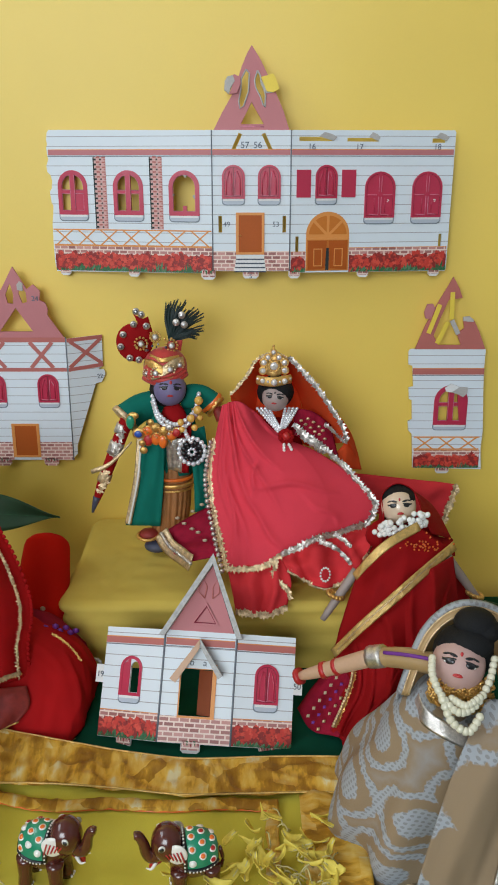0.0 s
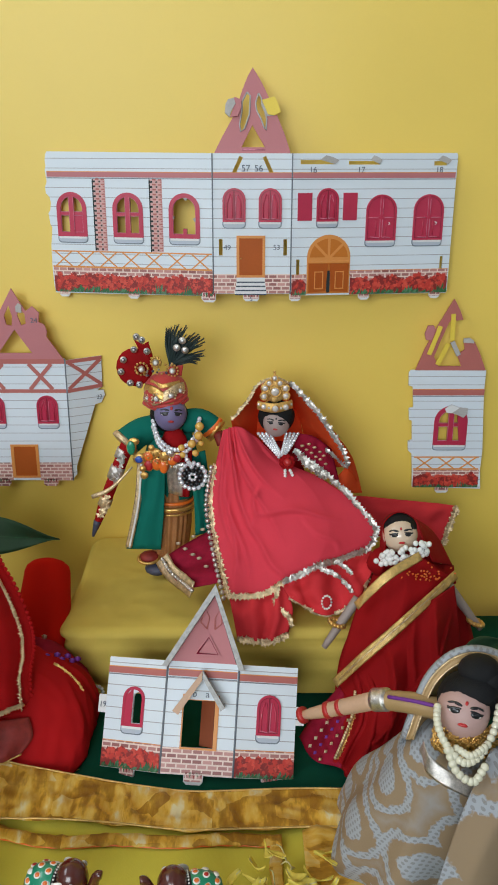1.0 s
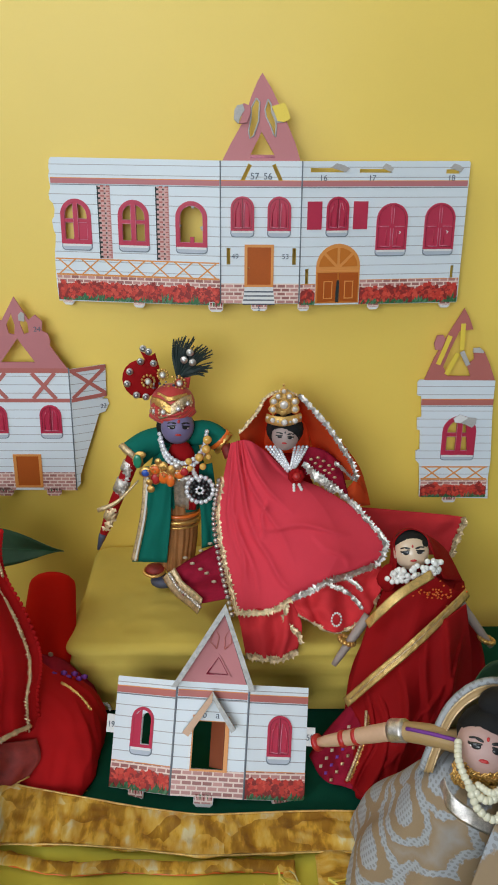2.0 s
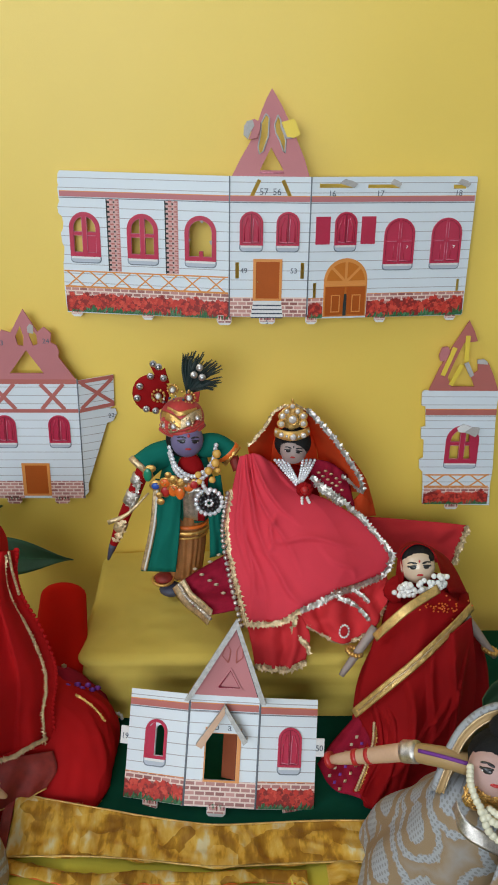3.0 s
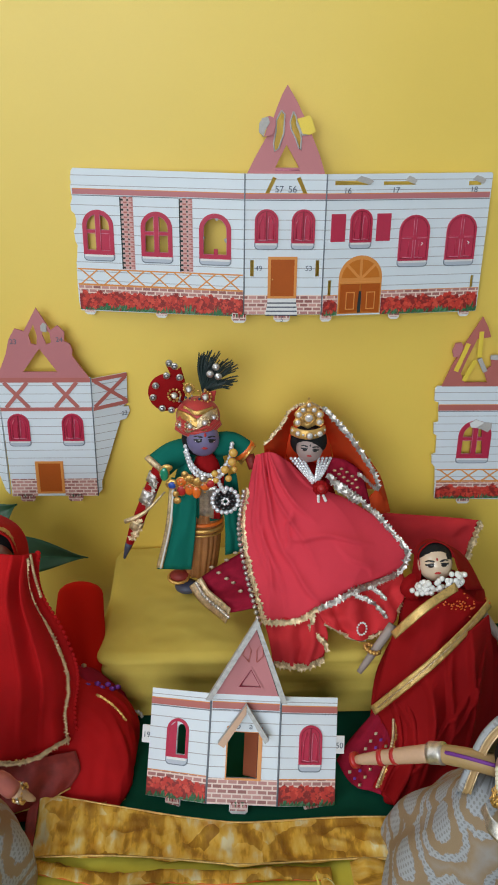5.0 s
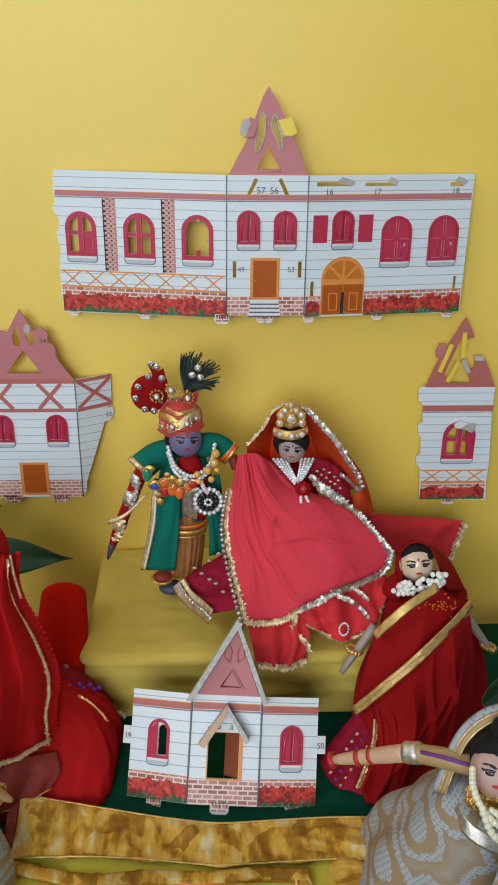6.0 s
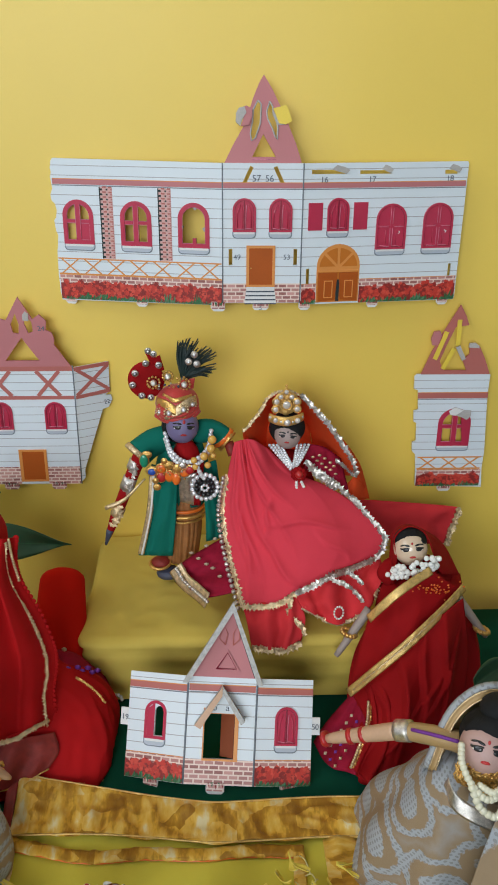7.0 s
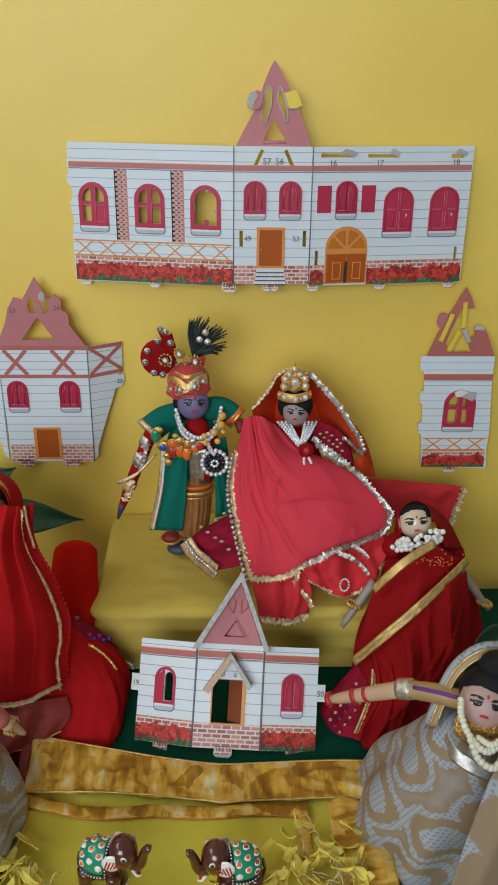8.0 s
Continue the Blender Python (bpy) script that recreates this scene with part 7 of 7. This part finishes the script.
    for d in range(4):
        s.beads([(-0.2335, 0.5520, 0.1791), V((-0.2188, 0.5460, 0.1629)) - V((0, 0, .004 * d)), (-0.2035, 0.5520, 0.1777)], 22, .0023, "pearl")
    s.beads([(-0.2354, 0.5500, 0.1781), (-0.2175, 0.5400, 0.1478), (-0.2009, 0.5500, 0.1751)], 24, .0020, "amber")
    return s.thing("red_doll", "seated doll wrapped in deep red sari edged with gold", "doll")


red_doll()


def far_cream_doll():
    s = Shape()
    loft(s, [(-.246, .425, .001), (-.246, .424, .02), (-.246, .420, .05), (-.250, .412, .08), (-.248, .405, .105), (-.248, .402, .125)], (.064, .068, .064, .050, .032, .015), (.060, .062, .058, .046, .030, .014), "farpaisley", 9, .045, 110, 11, 36)
    ring(s, (-.246, .425, .006), .0665, .0625, .0012, "palegold", 0, 60)
    head(s, (-.248, .395, .152), .015, "skin", 10)
    s.ball((-.248, .406, .157), (.0165, .015, .0165), "hair", None, 18, 10)
    s.tube(curve([(-.236, .405, .112), (-0.1958, 0.4250, 0.1088), (-0.1851, 0.4300, 0.0954)], 8), .0060, "rust", 12)
    s.tube(curve([(-0.1851, 0.4300, 0.0954), (-0.1798, 0.4360, 0.0841), (-0.1751, 0.4400, 0.0758)], 5), [.0046, .0044, .0038, .003, .0024, .0014], "wood", 10)
    for x in (22, 29, 36):
        c = V((-0.1815, 0.4340, 0.0882)) + V(((x - 29) * .0003, 0, -(x - 29) * .0001))
        for k in range(11):
            a = 2 * math.pi * k / 11
            s.ball(c + V((.001 * math.cos(a), .0055 * math.cos(a), .0055 * math.sin(a))), .0013, "gold" if x != 29 else "silver", None, 6, 4)
    return s.thing("cream_doll", "seated doll in cream brocade skirt with orange sleeve", "doll")


far_cream_doll()


# ---- loose things ----
def bolster():
    s = Shape()
    a, b = V((-0.1763, 0.6600, 0.0851)), V((-0.1750, 0.6050, 0.0300))
    pts = curve([a, a.lerp(b, .5), b], 16)
    up = (a - b).normalized()
    s.tube([a + up * .0090, a + up * .0078, a + up * .0055, a + up * .002] + [p - up * .002 for p in pts], [.003, .0090, .0145, .0182] + [.0196 + .003 * min(1, i / 8) for i in range(17)], "bolster", 28)
    return s.thing("bolster", "scarlet cloth bolster propped beside the covered box", "bolster")


bolster()


def leaf(tip, root, w, label, droop=0.0):
    s = Shape()
    tip, root = V(tip), V(root)
    side = (tip - root).cross(V((0, -0.9, 0.45))).normalized()
    grid = []
    for i in range(17):
        u = i / 16
        c = root.lerp(tip, u) + V((0, 0, -droop * u * u))
        ww = w * (math.sin(math.pi * min(1, u * .85 + .12)) ** .8) * (1 - u ** 4)
        grid.append([c + side * ww * k / 4 + V((0, -.0025 * abs(k) / 4, .002 * abs(k) / 4)) for k in range(-4, 5)])
    s.sheet(grid, "leaf", .0006)
    s.tube([g[4] for g in grid], .0005, "shoot", 5)
    return s.thing("leaf", label, "leaf", "green leaves")


leaf((-0.1765, 0.7130, 0.0875), (-0.2894, 0.7000, 0.1008), .019, "pointed dark green leaf behind the red doll", .000)
leaf((-0.2411, 0.7300, 0.1353), (-0.2898, 0.7150, 0.1098), .018, "dark green leaf with its tip up behind the red doll")
leaf((0.1715, 0.5000, 0.1165), (0.1343, 0.4700, 0.1184), .010, "small green leaf beside the cream doll's hood")


def elephant(m, seed, label):
    """A painted toy elephant, head to +x."""
    s = Shape()
    s.ball((0, 0, .031), (.0175, .0125, .0180), "brown", None, 20, 12)
    s.ball((.0182, 0, .0435), (.0114, .0120, .0140), "brown", None, 16, 10)
    s.ball((.0165, 0, .0515), (.0060, .0070, .0048), "brown", None, 12, 8)
    s.tube(curve([(.022, 0, .038), (.0285, 0, .033), (.0325, 0, .037), (.0345, 0, .045), (.0375, 0, .0515), (.0405, 0, .0520)], 16), [.0062, .0060, .0056, .0052, .0049, .0046, .0043, .0041, .0039, .0037, .0035, .0034, .0033, .0032, .0031, .003, .0027], "brown", 12)
    s.tube(curve([(.0245, 0, .031), (.0285, 0, .0265), (.0300, 0, .022)], 6), [.0036, .0034, .003, .0026, .0022, .0018, .001], "lips", 8)
    for sg in (-1, 1):
        s.tube(curve([(.0265, sg * .0038, .0310), (.030, sg * .0046, .0265), (.0335, sg * .0040, .0275)], 6), [.0014, .0014, .0012, .001, .0008, .0006, .0003], "white", 6)
        for x in (-.011, .011):
            s.tube(curve([(x, sg * .006, .024), (x * 1.05, sg * .0075, .012), (x * 1.1, sg * .0078, 0.0)], 6), [.0064, .006, .0054, .005, .0048, .005, .0054], "brown", 12)
            for k in (-1, 0, 1):
                s.ball((x * 1.1 + .0045, sg * .0078 + .0022 * k, .0012), .0011, "white", None, 6, 4)
        e = (.0128, sg * .0108, .0418)
        s.ball(e, (.0074, .0018, .0080), "white", Matrix.Translation(e) @ Matrix.Rotation(radians(-14 * sg), 4, "Z") @ Matrix.Translation([-q for q in e]), 16, 8)
        for k in range(5):
            s.tube([(.0080 + .0024 * k, sg * (.0140 - .0005 * k), .0371 + .0006 * k), (.0106 + .0024 * k, sg * (.0135 - .0005 * k), .0459 - .0006 * k)], .0006, "lips", 5, .5)
        s.ball((.0226, sg * .0104, .0475), (.0026, .0012, .0026), "white", None, 10, 6)
        s.ball((.0229, sg * .0114, .0475), (.0017, .0008, .0019), "black", None, 8, 6)
    # painted saddle cloth with a studded border
    vs, fs, n = [], [], 18
    for i in range(n + 1):
        x = -.0155 + .0225 * i / n
        k = math.sqrt(max(.02, 1 - (x / .0182) ** 2))
        for j in range(25):
            a = radians(-8 + 196 * j / 24)
            vs.append((x, .0134 * k * math.cos(a), .031 + .0190 * k * math.sin(a)))
    for i in range(n):
        for j in range(24):
            fs.append((i * 25 + j, (i + 1) * 25 + j, (i + 1) * 25 + j + 1, i * 25 + j + 1))
    s.add(vs, fs, "green")

    def on(x, a, up=1.0):
        k = math.sqrt(max(.02, 1 - (x / .0182) ** 2))
        return (x, .0134 * k * up * math.cos(radians(a)), .031 + .0190 * k * up * math.sin(radians(a)))

    s.tube([on(.0074, a, 1.02) for a in range(-8, 189, 8)], .0016, "black", 6)
    for a in range(-4, 186, 9):
        s.ball(on(.0078, a, 1.12), .00075, "white", None, 6, 4)
    for sg in (0, 180):
        a0 = sg - 6 if sg else -6
        s.tube([on(-.0155 + .0022 * k, 186 if sg else -6, 1.02) for k in range(11)], .0013, "black", 6)
        for k in range(9):
            s.ball(on(-.0145 + .0024 * k, 186 if sg else -6, 1.12), .0007, "white", None, 6, 4)
    rnd = random.Random(seed)
    for i, x in enumerate((-.0115, -.0045, .0025)):
        for j in range(6):
            a = 10 + 31 * j + (15 if i % 2 else 0)
            if a > 176:
                continue
            p = on(x, a, 1.0)
            nn = V((p[0] * .3, p[1], (p[2] - .031))).normalized()
            m2 = Matrix.Translation(p) @ nn.to_track_quat("Z", "Y").to_matrix().to_4x4()
            s.ball((0, 0, 0), (.0027, .0027, .0007), "white", m2, 12, 6)
            c = rnd.choice(("orange", "orange", "lips", "white"))
            s.ball((0, 0, .0004), (.0018, .0018, .0006), c, m2, 10, 6)
    s.tube(curve([(-.0175, 0, .033), (-.0195, 0, .024), (-.0185, 0, .016)], 6), .0014, "brown", 6)
    return s.thing("toy_elephant", label, "figurine", "painted elephants", "", m)


elephant(pose(-.1185, .380, .003, 0, 0, -14) @ Matrix.Scale(.83, 4), 3, "brown lacquered toy elephant with spotted green saddle cloth, trunk raised")
elephant(pose(-.031, .374, .003, 0, 0, 190) @ Matrix.Scale(.83, 4), 5, "brown lacquered toy elephant with spotted green saddle cloth, trunk raised")


# ---- the mat with its brocade border ----
def rise(x, y):
    """Height of the mat: it lifts and buckles towards its far corner."""
    a = max(0.0, min(1.0, (-x - .05) / .13)) * max(0.0, min(1.0, (y - .43) / .06))
    return .003 + .010 * a * a + .0010 * noise.noise(V((x * 30, y * 30, 2))) * (.3 + a)


def far_edge(x):
    return .4785 + .020 * max(0.0, min(1.0, (-x - .04) / .14)) ** 1.3 + .0012 * math.sin(x * 40)


def border(x):
    return .034 + .011 * max(0.0, min(1.0, (-x - .05) / .13)) ** 2


def strip(s, mat, fx, n, m_, lift, crinkle, seed, calm=False):
    grid = []
    for i in range(n + 1):
        row = []
        for j in range(m_ + 1):
            x, y = fx(i / n, j / m_)
            w = crinkle * (noise.noise(V((x * 60, y * 45, seed))) + 1.5 * (.5 - 2.2 * abs(noise.noise(V((x * 60 + y * 16, y * 10, seed + 3))))) + .5 * (.4 - 2 * abs(noise.noise(V((x * 30, y * 85, seed + 6))))))
            if calm:
                w *= min(1, .12 + 3.5 * j / m_, .12 + 3.5 * (1 - j / m_))
            row.append(V((x, y, rise(x, y) + lift + w)))
        grid.append(row)
    s.sheet(grid, mat, .0007)


def make_mat():
    th = empty("mat", pose(0, 0, 0), "lime yellow cloth mat with wide gold brocade border", "mat")
    s = Shape()
    strip(s, "mat", lambda u, v: (-.186 + .226 * u, .15 + (far_edge(-.186 + .226 * u) - border(-.186 + .226 * u) + .008 - .15) * v), 60, 60, 0, .0004, 1)
    s.part("cloth", th)
    s = Shape()
    strip(s, "brocade", lambda u, v: (-.187 + .259 * u, far_edge(-.187 + .259 * u) - border(-.187 + .259 * u) * (1 - v) + .001 * v + .0016 * math.sin(u * 31) * (1 - v)), 200, 24, .0046, .0026, 2, True)
    b = s.part("border", th, "crumpled gold brocade band")
    for k in range(2):
        s = Shape()
        s.tube(curve([(x, far_edge(x) - (border(x) if k else -.001), rise(x, far_edge(x) - (border(x) if k else -.001)) + .0050) for x in (-.187 + .259 * q / 24 for q in range(25))], 70), .0007, "trim", 6)
        s.part("piping", b)
    s = Shape()
    strip(s, "palebrocade", lambda u, v: (.033 + .039 * u, .15 + (far_edge(.07) - .19 + .006) * v), 16, 80, .0042, .0024, 3)
    s.part("border", th, "crumpled gold brocade band")
    s = Shape()
    y1, y0 = far_edge(-.187), far_edge(-.187) - border(-.187)
    top = [V((-.187, y0 + (y1 - y0) * k / 6, rise(-.187, y0 + (y1 - y0) * k / 6) + .0026)) for k in range(7)]
    s.sheet(patch([top[0], top[0] + V((-.006, 0, -.003)), top[0] + V((-.007, -.002, -.010))], [top[-1], top[-1] + V((-.008, 0, -.003)), top[-1] + V((-.009, 0, -.013))], top, [p + V((-.008, -.001, -.012)) for p in top], 14, .0008, 1, 3), "net")
    s.part("lining", th, "red-brown lining at the turned-down end")
    s = Shape()
    pts = [V((-.187 + .206 * u, .4370 + .09 * max(0, .36 - u) ** 2 + .0010 * math.sin(u * 17), 0)) for u in (k / 120 for k in range(121))]
    pts = [V((p.x, p.y, rise(p.x, p.y) + .0026 + .0008 * noise.noise(p * 160))) for p in pts]
    s.tube(pts, [.0052 + .0018 * noise.noise(V((p.x * 140, 3, 1))) for p in pts], "brocade", 10, .3, (0, 1, 0))
    s.tube([p + V((0, -.0048, -.0006)) for p in pts], .0006, "orange", 5)
    s.tube([p + V((0, .0048, -.0006)) for p in pts], .0006, "orange", 5)
    t = s.part("trim", th, "narrow gold trim")
    s = Shape()
    pts = [V((.0150 + .0006 * math.sin(k), .15 + .287 * k / 60, 0)) for k in range(61)]
    pts = [V((p.x, p.y, rise(p.x, p.y) + .0026)) for p in pts]
    s.tube(pts, [.0042 + .0010 * noise.noise(V((p.y * 90, 3, 5))) for p in pts], "palebrocade", 10, .3, (1, 0, 0))
    s.part("trim", th, "narrow gold trim")


make_mat()


# ---- flower petals ----
def petal_mesh(seed):
    rnd = random.Random(seed)
    ln, w, bend, tw = rnd.uniform(.010, .024), rnd.uniform(.0016, .0036), rnd.uniform(.002, .009), rnd.uniform(-2.2, 2.2)
    grid = []
    for i in range(11):
        u = i / 10
        ww = w * (math.sin(math.pi * min(1, .12 + u * .84)) ** .7) * (1 + .45 * noise.noise(V((u * 6, seed, 0))))
        row = []
        for j in range(5):
            q = (j - 2) / 2
            a = tw * u
            row.append(V((ln * (u - .5), ww * q * math.cos(a) + .35 * bend * math.sin(4 * u + seed), .002 + bend * (2 * u - 1) ** 2 * .6 + ww * q * math.sin(a) + .0012 * q * q)))
        grid.append(row)
    s = Shape()
    s.sheet(grid, "petal", .0005)
    s.tube([g[2] for g in grid[:3]], .0006, "straw", 5)
    return s.mesh("petal")


shapes = [petal_mesh(k) for k in range(10)]
rnd = random.Random(12)
spots = [(rnd.gauss(.022, .026), rnd.gauss(.368, .026)) for _ in range(72)] + [(rnd.gauss(-.178, .012), rnd.gauss(.372, .016)) for _ in range(26)]
for i, (x, y) in enumerate(spots):
    if x > .054 or y > .424 or x < -.195:
        continue
    ob = new("petal", shapes[i % 10])
    ob.matrix_world = pose(x, y, .0055 + .0022 * (i % 5), rnd.uniform(-16, 16), rnd.uniform(-9, 9), rnd.uniform(0, 360))
    tagged(ob, "fresh yellow chrysanthemum petal lying on the mat", "petal", "scattered petals")
s = Shape()
for i in range(60):
    x, y, a = (rnd.gauss(.03, .014), rnd.gauss(.385, .016), rnd.uniform(0, 6.3)) if i < 42 else (rnd.gauss(-.172, .012), rnd.gauss(.378, .012), rnd.uniform(0, 6.3))
    if x > .054:
        continue
    l = rnd.uniform(.006, .016)
    s.tube(curve([(x, y, .008), (x + l * .5 * math.cos(a), y + l * .5 * math.sin(a), .013), (x + l * math.cos(a), y + l * math.sin(a), .009)], 5), .0005, "straw", 5)
s.thing("petal_threads", "pale broken flower threads lying among the petals", "petals", "", "stuff")
